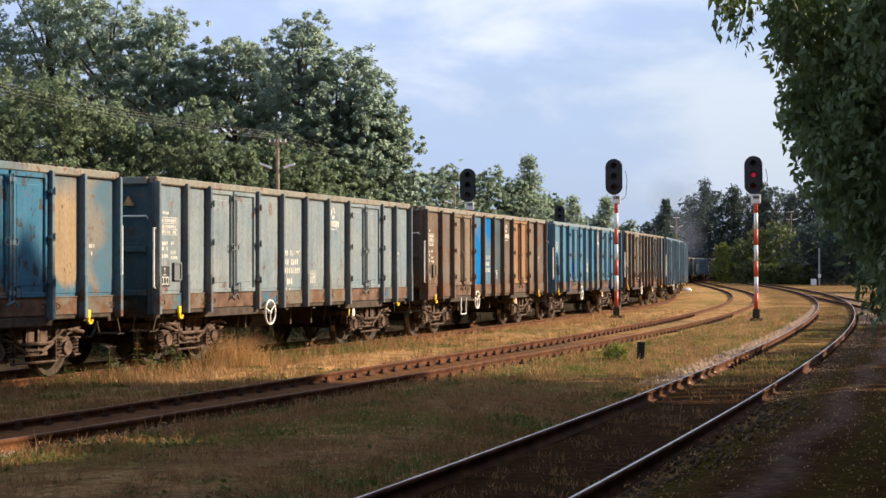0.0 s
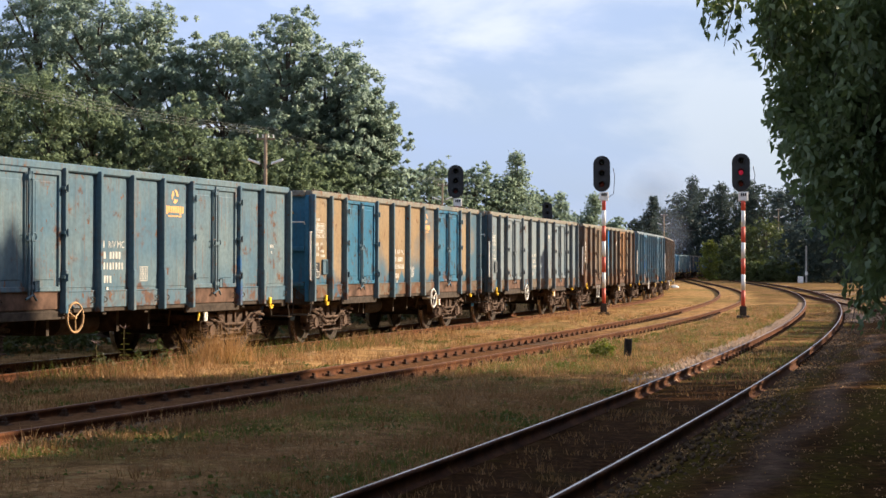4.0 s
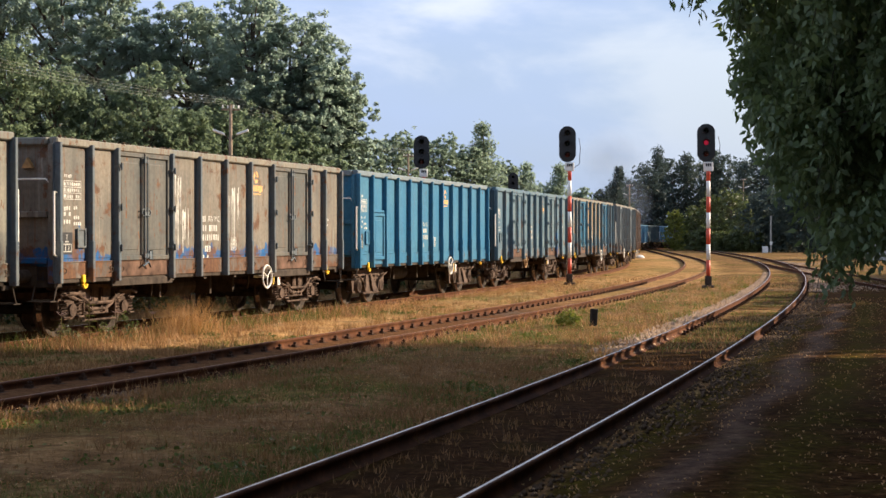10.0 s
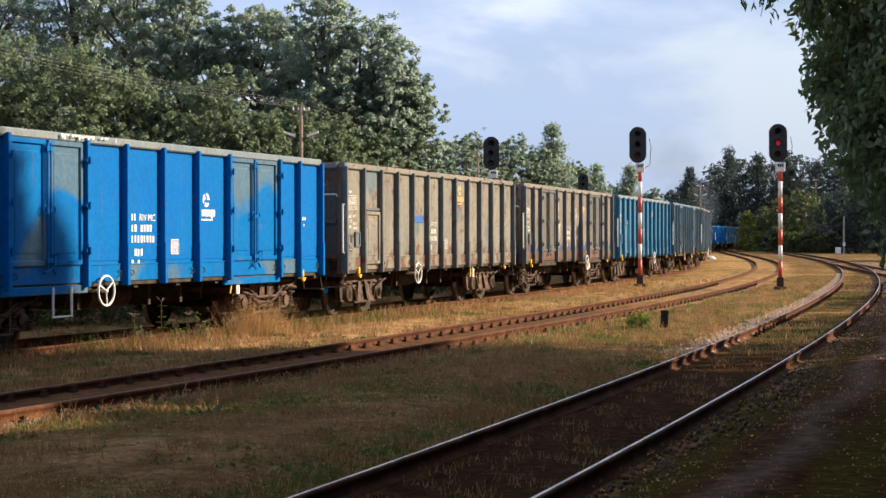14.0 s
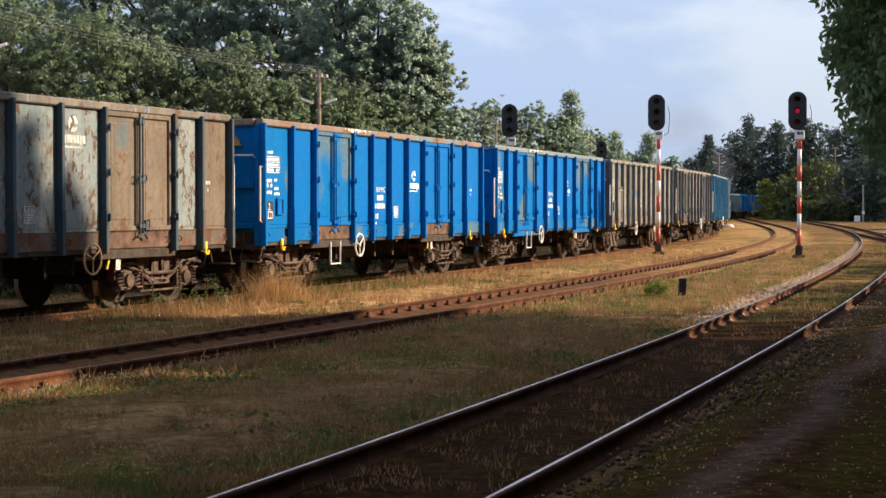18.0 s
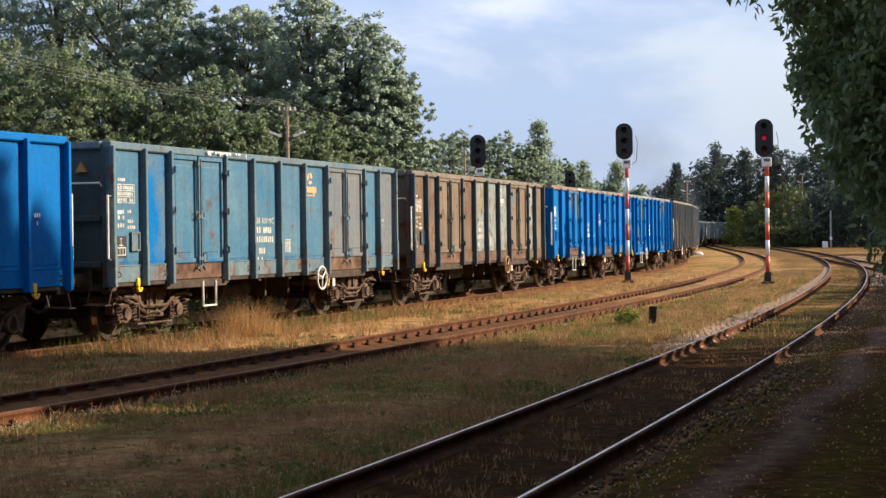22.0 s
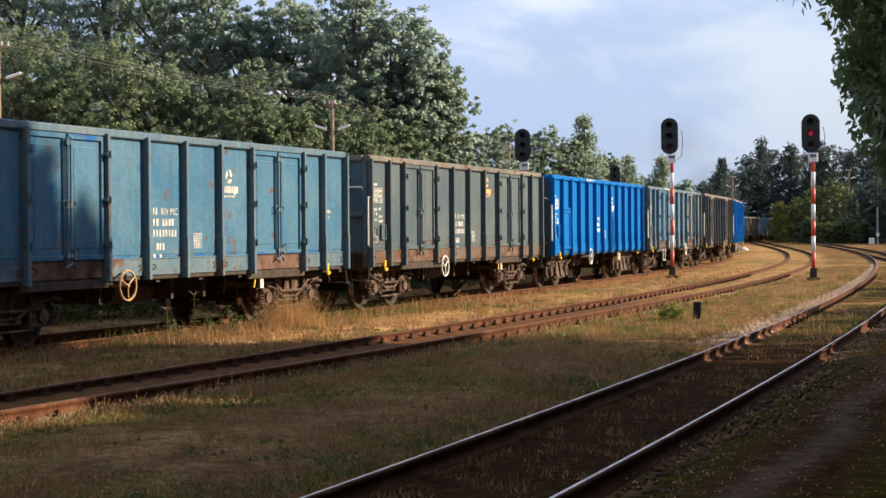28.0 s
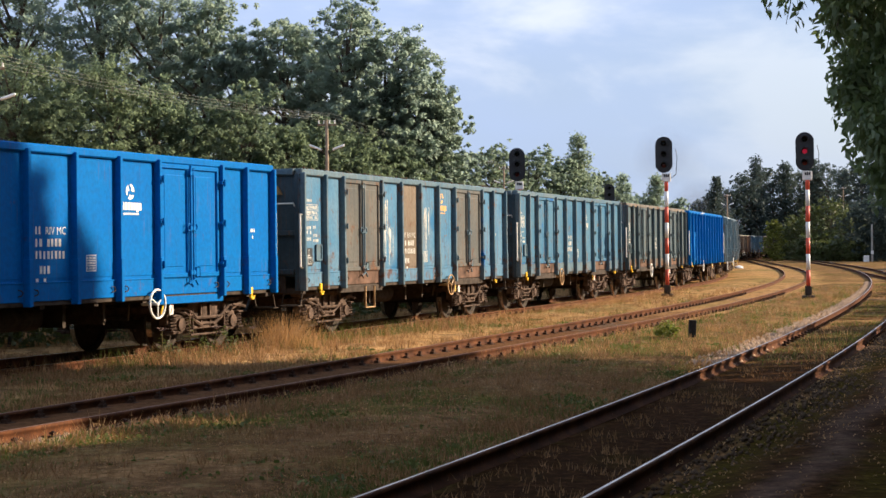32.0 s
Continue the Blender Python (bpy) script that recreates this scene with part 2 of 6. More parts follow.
INK = plain("faded_stencil_paint", (0.50, 0.49, 0.45), 0.7, 0.0, 0.4, 9)
WHITE = plain("white_marking_paint", (0.78, 0.76, 0.70), 0.6, 0.0, 0.15, 12)
ORANGE = plain("faded_orange_marking_paint", (0.68, 0.36, 0.12), 0.6, 0.0, 0.2, 12)
SIGN_OCHRE = plain("grimy_yellow_sign_paint", (0.36, 0.20, 0.07), 0.6, 0.0, 0.3, 12)
YELLOW = plain("yellow_enamel", (0.80, 0.50, 0.02), 0.45, 0.0, 0.15, 10)
WHEEL_OCHRE = plain("rusty_ochre_wheel_paint", (0.42, 0.25, 0.11), 0.6, 0.0, 0.3, 12)
DARK_BLUE = plain("dark_blue_patch_paint", (0.01, 0.10, 0.36), 0.5, 0.0, 0.2, 8)
BLACK = plain("black_paint", (0.012, 0.013, 0.015), 0.45, 0.0, 0.2, 6)
SIG_WHITE = plain("white_mast_enamel", (0.76, 0.74, 0.70), 0.5, 0.0, 0.12, 8)
SIG_RED = plain("red_mast_enamel", (0.62, 0.085, 0.045), 0.5, 0.0, 0.15, 8)
CONCRETE = plain("weathered_concrete", (0.36, 0.34, 0.30), 0.9, 0.0, 0.2, 5, 0.3)
WOOD_POLE = plain("weathered_pole_wood", (0.23, 0.175, 0.125), 0.9, 0.0, 0.3, 8, 0.4)
STAKE = plain("black_tarred_post", (0.03, 0.028, 0.025), 0.85, 0.0, 0.4, 9, 0.4)
WIRE = plain("dull_wire", (0.22, 0.22, 0.20), 0.6, 0.4, 0.1)
LAMP_WHITE = plain("white_lamp_housing", (0.8, 0.8, 0.78), 0.4, 0.0, 0.08)
SLEEPER = plain("grey_sleeper_timber", (0.085, 0.066, 0.05), 0.95, 0.0, 0.4, 6, 0.5)
STONE = plain("pale_ballast_stone", (0.30, 0.21, 0.145), 0.9, 0.0, 0.35, 9, 0.3)
STONE_BROWN = plain("brown_gravel_stone", (0.20, 0.14, 0.095), 0.9, 0.0, 0.6, 9, 0.3)
STONE_DARK = plain("dark_brown_stone", (0.095, 0.062, 0.040), 0.9, 0.0, 0.5, 9, 0.3)
PLASTER = plain("pale_plaster", (0.48, 0.47, 0.44), 0.9, 0.0, 0.15, 3, 0.2)
ROOFING = plain("dark_roof_felt", (0.06, 0.055, 0.05), 0.9, 0.0, 0.3, 3, 0.2)
GLASS_DARK = plain("dark_lens_glass", (0.01, 0.01, 0.012), 0.12, 0.0, 0.1, 4, 0.0)


def rail_mat():
    m = Nodes("rusty_rail_steel")
    m.put(m.bsdf, "Specular IOR Level", 0.08)
    v = m.coords((1, 1, 1), False)
    c = m.ramp(m.noise(v, 3, 6), (0.3, (0.045, 0.017, 0.008)), (0.55, (0.115, 0.043, 0.018)), (0.75, (0.20, 0.082, 0.036)))
    c = m.mix(m.ramp(m.noise(v, 30, 3), (0.4, 0.5), (0.62, 0.0)), c, (0.05, 0.028, 0.02))
    m.bump(m.noise(v, 40, 3), 0.4, 0.006)
    return m.done(c, 0.85, 0.0)


def rail_top(name, shine):
    m = Nodes(name)
    v = m.coords((1, 1, 1), False)
    f = m.noise(v, 1.5, 5)
    c = m.ramp(f, (0.35, (0.34, 0.29, 0.24)), (0.6, (0.66, 0.60, 0.52)))
    c = m.mix(1 - shine, c, (0.17, 0.078, 0.040))
    return m.done(c, 0.34 if shine > 0.5 else 0.7, min(1.0, 1.1 * shine))


RAIL, RAIL_SHINY, RAIL_DULL = rail_mat(), rail_top("worn_bright_rail_head", 0.85), rail_top("rusted_rail_head", 0.1)


def leaf_mat(name, dark, light, through=0.35, gloss=0.5, tint=(0.16, 0.20, 0.03)):
    m = Nodes(name)
    geo = m.add("ShaderNodeNewGeometry")
    c = m.ramp(geo.outputs["Random Per Island"], (0.0, dark), (0.55, tuple((a + b) / 2 for a, b in zip(dark, light))), (1.0, light))
    v = m.coords((1, 1, 1))
    c = m.mix(m.ramp(m.noise(v, 0.35, 3), (0.35, 0.4), (0.65, 0.0)), c, dark)
    # every plant a little yellower or bluer than its neighbour, and yellowing sprays here and there
    own = m.add("ShaderNodeObjectInfo")
    c = m.mix(m.ramp(own.outputs["Random"], (0.0, 0.0), (1.0, 0.30)), c, tuple(x * k for x, k in zip(light, (1.06, 1.0, 0.72))))
    c = m.mix(m.ramp(m.noise(v, 0.8, 4, 0.6), (0.60, 0.0), (0.72, 0.35)), c, tuple(x * k for x, k in zip(light, (1.25, 1.02, 0.55))))
    m.put(m.bsdf, "Base Color", c)
    m.put(m.bsdf, "Roughness", 0.5)
    m.put(m.bsdf, "Specular IOR Level", gloss)
    tr = m.add("ShaderNodeBsdfTranslucent", Color=m.mix(0.4, c, tint))
    mx = m.add("ShaderNodeMixShader", Fac=through)
    m.l.new(m.bsdf.outputs[0], mx.inputs[1])
    m.l.new(tr.outputs[0], mx.inputs[2])
    m.l.new(mx.outputs[0], m.out.inputs["Surface"])
    return m.mat


# far leaves: the distance haze is put into their paler, bluer colour
LEAF_OAK = leaf_mat("hazed_oak_leaf", (0.205, 0.28, 0.245), (0.268, 0.342, 0.28), 0.84, 0.05, (0.37, 0.45, 0.36))
LEAF_ACACIA = leaf_mat("hazed_green_leaf", (0.175, 0.24, 0.20), (0.24, 0.305, 0.235), 0.78, 0.08, (0.26, 0.335, 0.24))
LEAF_LOW = leaf_mat("hazed_olive_leaf", (0.125, 0.18, 0.135), (0.215, 0.275, 0.175), 0.72, 0.15, (0.21, 0.27, 0.15))
LEAF_PINE = leaf_mat("hazed_pine_needles", (0.052, 0.076, 0.074), (0.078, 0.105, 0.096), 0.40, 0.15, (0.07, 0.10, 0.085))
LEAF_BIRCH = leaf_mat("birch_leaf", (0.055, 0.09, 0.025), (0.18, 0.24, 0.07), 0.42)
LEAF_NEAR = leaf_mat("near_maple_leaf", (0.09, 0.145, 0.07), (0.235, 0.31, 0.14), 0.45, 0.6)
LEAF_BUSH = leaf_mat("bush_leaf", (0.046, 0.066, 0.026), (0.12, 0.148, 0.058))
GRASS_DRY = leaf_mat("dry_grass_blade", (0.28, 0.145, 0.066), (0.63, 0.39, 0.195), 0.3, 0.15, (0.36, 0.24, 0.09))
LEAF_WEED = leaf_mat("fresh_weed_leaf", (0.10, 0.12, 0.02), (0.25, 0.27, 0.06), 0.4, 0.3)
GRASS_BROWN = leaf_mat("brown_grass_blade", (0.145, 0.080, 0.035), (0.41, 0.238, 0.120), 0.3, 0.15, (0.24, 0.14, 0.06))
GRASS_GREEN = leaf_mat("green_grass_blade", (0.058, 0.072, 0.020), (0.17, 0.188, 0.058), 0.35, 0.15)
BARK = plain("rough_bark", (0.09, 0.075, 0.06), 0.95, 0.0, 0.4, 6, 0.6)


def ground_mat():
    m = Nodes("yard_ground")
    v = m.coords((1, 1, 1), False)
    big = m.noise(v, 0.16, 5)
    mid = m.noise(v, 0.9, 6, 0.65)
    fine = m.noise(v, 11, 6, 0.7)
    dry = m.ramp(fine, (0.3, (0.20, 0.104, 0.040)), (0.5, (0.42, 0.242, 0.098)), (0.72, (0.62, 0.39, 0.18)))
    green = m.ramp(fine, (0.3, (0.045, 0.055, 0.014)), (0.7, (0.15, 0.16, 0.045)))
    dirt = m.ramp(fine, (0.3, (0.085, 0.06, 0.04)), (0.7, (0.20, 0.15, 0.10)))
    # straw between the train and the rusty track, a darker green and earthy sward nearer
    turf = m.mix(m.ramp(m.noise(v, 0.42, 6, 0.6), (0.38, 0.0), (0.52, 1.0)), m.ramp(fine, (0.3, (0.038, 0.034, 0.006)), (0.7, (0.13, 0.112, 0.020))), m.ramp(fine, (0.3, (0.062, 0.031, 0.014)), (0.55, (0.18, 0.098, 0.045)), (0.75, (0.37, 0.215, 0.115))))
    c = m.mix(m.ramp(big, (0.50, 0.0), (0.62, 0.6)), dry, green)
    c = m.mix(m.ramp(mid, (0.48, 0.0), (0.68, 0.6)), c, dirt)
    za = m.add("ShaderNodeAttribute")
    za.attribute_name = "sward"
    zs = m.add("ShaderNodeMath")
    zs.operation = "ADD"
    m.l.new(za.outputs["Fac"], zs.inputs[0])
    m.put(zs, 1, m.ramp(big, (0.35, 0.0), (0.65, 0.5)))
    c = m.mix(m.ramp(zs.outputs[0], (0.55, 0.0), (0.95, 0.9)), c, turf)
    # brown dirt in the track beds, then patches of light and dark at the size of a stride
    bed = m.add("ShaderNodeAttribute")
    bed.attribute_name = "bed"
    c = m.mix(m.ramp(bed.outputs["Fac"], (0.2, 0.0), (0.9, 0.8)), c, m.ramp(fine, (0.3, (0.085, 0.040, 0.020)), (0.7, (0.25, 0.125, 0.062))))
    stride = m.noise(v, 2.7, 5, 0.6)
    c = m.mix(m.ramp(stride, (0.38, 0.75), (0.53, 0.0)), c, (0.085, 0.046, 0.018))
    c = m.mix(m.ramp(m.noise(v, 4.6, 4, 0.6), (0.56, 0.0), (0.70, 0.55)), c, (0.26, 0.20, 0.09))
    c = m.mix(m.ramp(bed.outputs["Fac"], (0.45, 0.0), (0.95, 0.75)), c, m.ramp(fine, (0.3, (0.045, 0.020, 0.010)), (0.7, (0.16, 0.074, 0.034))))
    # trodden soil with moss on the platform side; between the near rails it stands for shade
    soil = m.ramp(m.noise(v, 6, 8, 0.78), (0.36, (0.012, 0.005, 0.002)), (0.50, (0.048, 0.021, 0.007)), (0.62, (0.115, 0.056, 0.021)), (0.72, (0.34, 0.19, 0.09)))
    moss = m.ramp(m.noise(v, 0.8, 6, 0.65), (0.50, 0.0), (0.62, 0.7))
    green_moss = m.ramp(fine, (0.35, (0.018, 0.013, 0.002)), (0.55, (0.066, 0.050, 0.006)), (0.72, (0.15, 0.115, 0.02)))
    soil = m.mix(moss, soil, green_moss)
    ma = m.add("ShaderNodeAttribute")
    ma.attribute_name = "moss"
    soil = m.mix(m.mix(1.0, ma.outputs["Color"], m.ramp(mid, (0.34, 0.15), (0.55, 1.0)), "MULTIPLY"), soil, green_moss)
    at = m.add("ShaderNodeAttribute")
    at.attribute_name = "soil"
    edge = m.add("ShaderNodeMath")
    edge.operation = "ADD"
    m.l.new(at.outputs["Fac"], edge.inputs[0])
    m.put(edge, 1, m.ramp(mid, (0.3, 0.0), (0.7, 0.5)))
    c = m.mix(m.ramp(edge.outputs[0], (0.6, 0.0), (0.85, 1.0)), c, soil)
    pa = m.add("ShaderNodeAttribute")
    pa.attribute_name = "path"
    c = m.mix(m.ramp(pa.outputs["Fac"], (0.1, 0.0), (0.8, 0.75)), c, m.ramp(m.noise(v, 6, 8, 0.75), (0.32, (0.055, 0.034, 0.025)), (0.55, (0.13, 0.085, 0.064)), (0.72, (0.25, 0.17, 0.12))))
    # shade between the near rails put into the colour, ending where sunlight begins
    oa = m.add("ShaderNodeAttribute")
    oa.attribute_name = "rail_shade"
    c = m.mix(m.mix(1.0, oa.outputs["Color"], m.ramp(mid, (0.28, 1.0), (0.66, 0.55)), "MULTIPLY"), c, m.ramp(m.noise(v, 7, 8, 0.75), (0.36, (0.007, 0.003, 0.001)), (0.52, (0.030, 0.013, 0.005)), (0.68, (0.13, 0.066, 0.030))))
    m.put(m.bsdf, "Specular IOR Level", 0.012)
    m.bump(m.noise(v, 14, 6, 0.72), 0.8, 0.035)
    return m.done(c, 0.95)


GROUND = ground_mat()


# ---- mesh helpers ----
def mesh_from(name, verts, faces, mats, index=None):
    """A mesh from arrays of equal-sided faces."""
    verts, faces = np.asarray(verts, np.float32), np.asarray(faces, np.int32)
    me = bpy.data.meshes.new(name)
    n, k = faces.shape
    me.vertices.add(len(verts))
    me.vertices.foreach_set("co", verts.ravel())
    me.loops.add(n * k)
    me.loops.foreach_set("vertex_index", faces.ravel())
    me.polygons.add(n)
    me.polygons.foreach_set("loop_start", np.arange(0, n * k, k, dtype=np.int32))
    me.polygons.foreach_set("loop_total", np.full(n, k, np.int32))
    for mt in mats if isinstance(mats, (list, tuple)) else (mats,):
        me.materials.append(mt)
    if index is not None:
        me.polygons.foreach_set("material_index", np.asarray(index, np.int32))
    me.update(calc_edges=True)
    return me


def bm_mesh(name, bm, mat, smooth=False):
    me = bpy.data.meshes.new(name)
    bmesh.ops.recalc_face_normals(bm, faces=bm.faces)
    bm.to_mesh(me)
    bm.free()
    for mt in mat if isinstance(mat, (list, tuple)) else (mat,):
        me.materials.append(mt)
    if smooth:
        for p in me.polygons:
            p.use_smooth = True
    return me


def part(name, me, parent, label=""):
    ob = new(name, me)
    ob.parent = parent
    if label:
        ob["label"] = label
    return ob


def box(bm, x0, x1, y0, y1, z0, z1, bevel=0.0):
    g = bmesh.ops.create_cube(bm, size=1.0)
    vs = g["verts"]
    for v in vs:
        v.co = Vector(((x0 + x1) / 2 + v.co.x * (x1 - x0), (y0 + y1) / 2 + v.co.y * (y1 - y0), (z0 + z1) / 2 + v.co.z * (z1 - z0)))
    if bevel:
        es = list({e for v in vs for e in v.link_edges})
        bmesh.ops.bevel(bm, geom=es, offset=bevel, segments=1, affect="EDGES")
    return vs


def cyl(bm, a, b, r0, r1=None, seg=12, caps=True):
    a, b = Vector(a), Vector(b)
    d = b - a
    g = bmesh.ops.create_cone(bm, cap_ends=caps, segments=seg, radius1=r0, radius2=r0 if r1 is None else r1, depth=d.length)
    m = Matrix.Translation((a + b) / 2) @ d.to_track_quat("Z", "Y").to_matrix().to_4x4()
    bmesh.ops.transform(bm, matrix=m, verts=g["verts"])
    return g["verts"]


def tube(bm, pts, r, seg=7):
    """A bent round bar through the points, in one piece."""
    pts = [Vector(p) for p in pts]
    rings = []
    for i, p in enumerate(pts):
        d = (pts[min(i + 1, len(pts) - 1)] - pts[max(i - 1, 0)]).normalized()
        q = d.to_track_quat("Z", "Y").to_matrix()
        if rings and i:
            q = last_q
            ax = q @ Vector((0, 0, 1))
            q = ax.rotation_difference(d).to_matrix() @ q
        last_q = q
        rings.append([bm.verts.new(p + q @ Vector((r * math.cos(a), r * math.sin(a), 0))) for a in (2 * math.pi * k / seg for k in range(seg))])
    for a, b in zip(rings[:-1], rings[1:]):
        for k in range(seg):
            bm.faces.new((a[k], a[(k + 1) % seg], b[(k + 1) % seg], b[k]))
    bm.faces.new(rings[0][::-1])
    bm.faces.new(rings[-1])


def torus(bm, centre, radius, r, axis="y", seg=24, side=6):
    rings = []
    for i in range(seg):
        a = 2 * math.pi * i / seg
        ring = []
        for j in range(side):
            b = 2 * math.pi * j / side
            q = radius + r * math.cos(b)
            p = (q * math.cos(a), r * math.sin(b), q * math.sin(a)) if axis == "y" else (q * math.cos(a), q * math.sin(a), r * math.sin(b))
            ring.append(bm.verts.new(Vector(centre) + Vector(p)))
        rings.append(ring)
    for i in range(seg):
        for j in range(side):
            bm.faces.new((rings[i][j], rings[(i + 1) % seg][j], rings[(i + 1) % seg][(j + 1) % side], rings[i][(j + 1) % side]))


# ---- the tracks' lines in plan ----
def line_near(y):
    u = y / 100
    return -4.085 + 35.1 * u - 8.43 * u * u - 0.035 * u ** 3 + 0.301 * u ** 4


def line_middle(y):
    u = y / 100
    return -12.025 + 42.98 * u - 13.2 * u * u - 0.765 * u ** 3 + 1.034 * u ** 4


def plan_points(line, y0, y1, step=1.0, join=155.0):
    """Points and headings along a line x(y); past join it runs on straight."""
    ys = np.arange(y0, y1, step)
    x1, sl = line(join), line(join) - line(join - 1.0)
    xs = np.where(ys < join, line(ys), x1 + sl * (ys - join))
    th = np.arctan(np.gradient(xs, ys))
    return xs, ys, th


# the train's track: heading by distance along it
KNOTS = [-45, -15, 0, 15, 30, 50, 75, 100, 130, 165, 200, 240, 300]
HEAD = [0.4642, 0.3851, 0.3453, 0.3076, 0.2849, 0.2591, 0.1655, 0.1128, 0.1077, 0.1556, 0.2383, 0.31, 0.31]
TS = np.arange(-260, 340, 0.5)
TH = np.interp(TS, KNOTS, HEAD)
TH = np.convolve(np.pad(TH, 15, "edge"), np.ones(31) / 31, "valid")
TX, TY = np.cumsum(np.sin(TH)) * 0.5, np.cumsum(np.cos(TH)) * 0.5
_i0 = int(np.searchsorted(TS, 0))
TX, TY = TX - TX[_i0] - 6.804, TY - TY[_i0] + 27.76


def train_at(s):
    return np.interp(s, TS, TX), np.interp(s, TS, TY), np.interp(s, TS, TH)


# ---- ground ----
GZ = -0.155


def ground_height(x, y):
    n = noise.noise(Vector((x * 0.11, y * 0.11, 0.3))) * 0.05 + noise.noise(Vector((x * 0.5, y * 0.5, 4.3))) * 0.03 + noise.noise(Vector((x * 1.3, y * 1.3, 9.3))) * 0.02
    return n


def build_ground():
    xs = np.concatenate([[-3000, -600, -250, -120, -80, -60], np.arange(-46, -16, 1.0), np.arange(-16, 14, 0.25), np.arange(14, 52, 1.0), [56, 64, 76, 95, 130, 250, 600, 3000]])
    ys = np.concatenate([[-3000, -600, -200, -80, -40, -20], np.arange(-8, 10, 0.8), np.arange(10, 42, 0.35), np.arange(42, 70, 0.8), np.arange(70, 170, 2.5), [180, 200, 230, 270, 330, 450, 800, 3000]])
    V, F, M, Z, B, P, G, O = [], [], [], [], [], [], [], []
    for y in ys:
        for x in xs:
            z = GZ
            if -60 < x < 60 and -20 < y < 200:
                tracks = min(abs(x - line_near(y)), abs(x - line_middle(y)), abs(x - np.interp(y, TY, TX)))
                z += ground_height(x, y) * min(1, max(0.25, tracks - 0.5))
                if tracks > 1.3:
                    z += 0.07 * min(1, (tracks - 1.3) / 0.8)
            V.append((x, y, z))
            yc = min(max(y, -10), 155)
            B.append(max(0, 1 - max(0, min(abs(x - line_middle(yc)), abs(x - np.interp(yc, TY, TX))) - 0.7) / 0.6) * (1.0 if y < 38 else max(0.35, 1 - (y - 38) / 24)))
            P.append(max(0, 1 - abs(x - line_near(yc) - 2.0 - 0.12 * math.sin(y)) / 0.32) * (1 if 6 < y < 45 else 0))
            po = abs(x - line_near(yc) - 2.0)
            # shade mask between the near rails, fading out at the sunlit ground
            O.append(0.95 * min(1, max(0, (0.95 - abs(x - line_near(yc))) / 0.3)) * min(1, max(0, (34 - y) / 8)))
            G.append(max(0, 1 - abs(po - 0.72) / 0.42) * (1 if 6 < y < 45 else 0))
            Z.append(0.75 * min(1, max(0, (x - line_middle(min(max(y, -10), 155)) - 0.6) / 1.2)))
            dn = x - line_near(min(max(y, -10), 155))
            # between the near rails the dark soil is fuller up to the shade's edge
            M.append(0.85 * min(1, max(0, (dn - 0.85) / 0.4)) * min(1, max(0, (80 - y) / 20)) + (0.80 if abs(dn) < 0.75 and y < 26 else (0.5 if abs(dn) < 0.7 and y < 90 else 0)))
    nx = len(xs)
    for j in range(len(ys) - 1):
        for i in range(nx - 1):
            F.append((j * nx + i, j * nx + i + 1, (j + 1) * nx + i + 1, (j + 1) * nx + i))
    me = mesh_from("ground", V, F, GROUND)
    me.attributes.new("sward", "FLOAT", "POINT").data.foreach_set("value", np.asarray(Z, np.float32))
    me.attributes.new("bed", "FLOAT", "POINT").data.foreach_set("value", np.asarray(B, np.float32))
    me.attributes.new("path", "FLOAT", "POINT").data.foreach_set("value", np.asarray(P, np.float32))
    me.attributes.new("rail_shade", "FLOAT", "POINT").data.foreach_set("value", np.asarray(O, np.float32))
    me.attributes.new("moss", "FLOAT", "POINT").data.foreach_set("value", np.asarray(G, np.float32))
    me.attributes.new("soil", "FLOAT", "POINT").data.foreach_set("value", np.asarray(M, np.float32))
    for p in me.polygons:
        p.use_smooth = True
    ob = new("ground", me)
    tagged(ob, "dry grassy railway yard ground with bare earth", "ground", kind="structure")


build_ground()

# ---- tracks ----
PROFILE = [(-0.062, -0.149), (-0.062, -0.139), (-0.012, -0.122), (-0.009, -0.05), (-0.034, -0.036), (-0.035, -0.006), (-0.026, -0.001), (-0.012, 0.001),
           (0.012, 0.001), (0.026, -0.001), (0.035, -0.006), (0.034, -0.036), (0.009, -0.05), (0.012, -0.122), (0.062, -0.139), (0.062, -0.149)]


def rail_mesh(name, xs, ys, th, off, top, dip=0.0):
    n, k = len(xs), len(PROFILE)
    sag = dip * np.clip((32 - ys) / 15, 0, 1)
    V = np.zeros((n, k, 3))
    for j, (d, z) in enumerate(PROFILE):
        V[:, j, 0], V[:, j, 1], V[:, j, 2] = xs + (off + d) * np.cos(th), ys - (off + d) * np.sin(th), z - sag
    F, M = [], []
    for i in range(n - 1):
        for j in range(k - 1):
            F.append((i * k + j, i * k + j + 1, (i + 1) * k + j + 1, (i + 1) * k + j))
            M.append(1 if j == 7 else 0)
    return mesh_from(name, V.reshape(-1, 3), F, [RAIL, top], M)


def fastener_mesh():
    """A sole plate with two clips and their bolts, on one side of a rail and the other."""
    bm = bmesh.new()
    box(bm, -0.17, 0.17, -0.075, 0.075, -0.165, -0.148)
    for s in (-1, 1):
        box(bm, min(s * 0.05, s * 0.125), max(s * 0.05, s * 0.125), -0.045, 0.045, -0.15, -0.112)
        cyl(bm, (s * 0.095, 0, -0.12), (s * 0.095, 0, -0.065), 0.017, 0.017, 6)
        box(bm, s * 0.095 - 0.026, s * 0.095 + 0.026, -0.026, 0.026, -0.098, -0.075)
    return bm_mesh("fastener", bm, FASTENER)


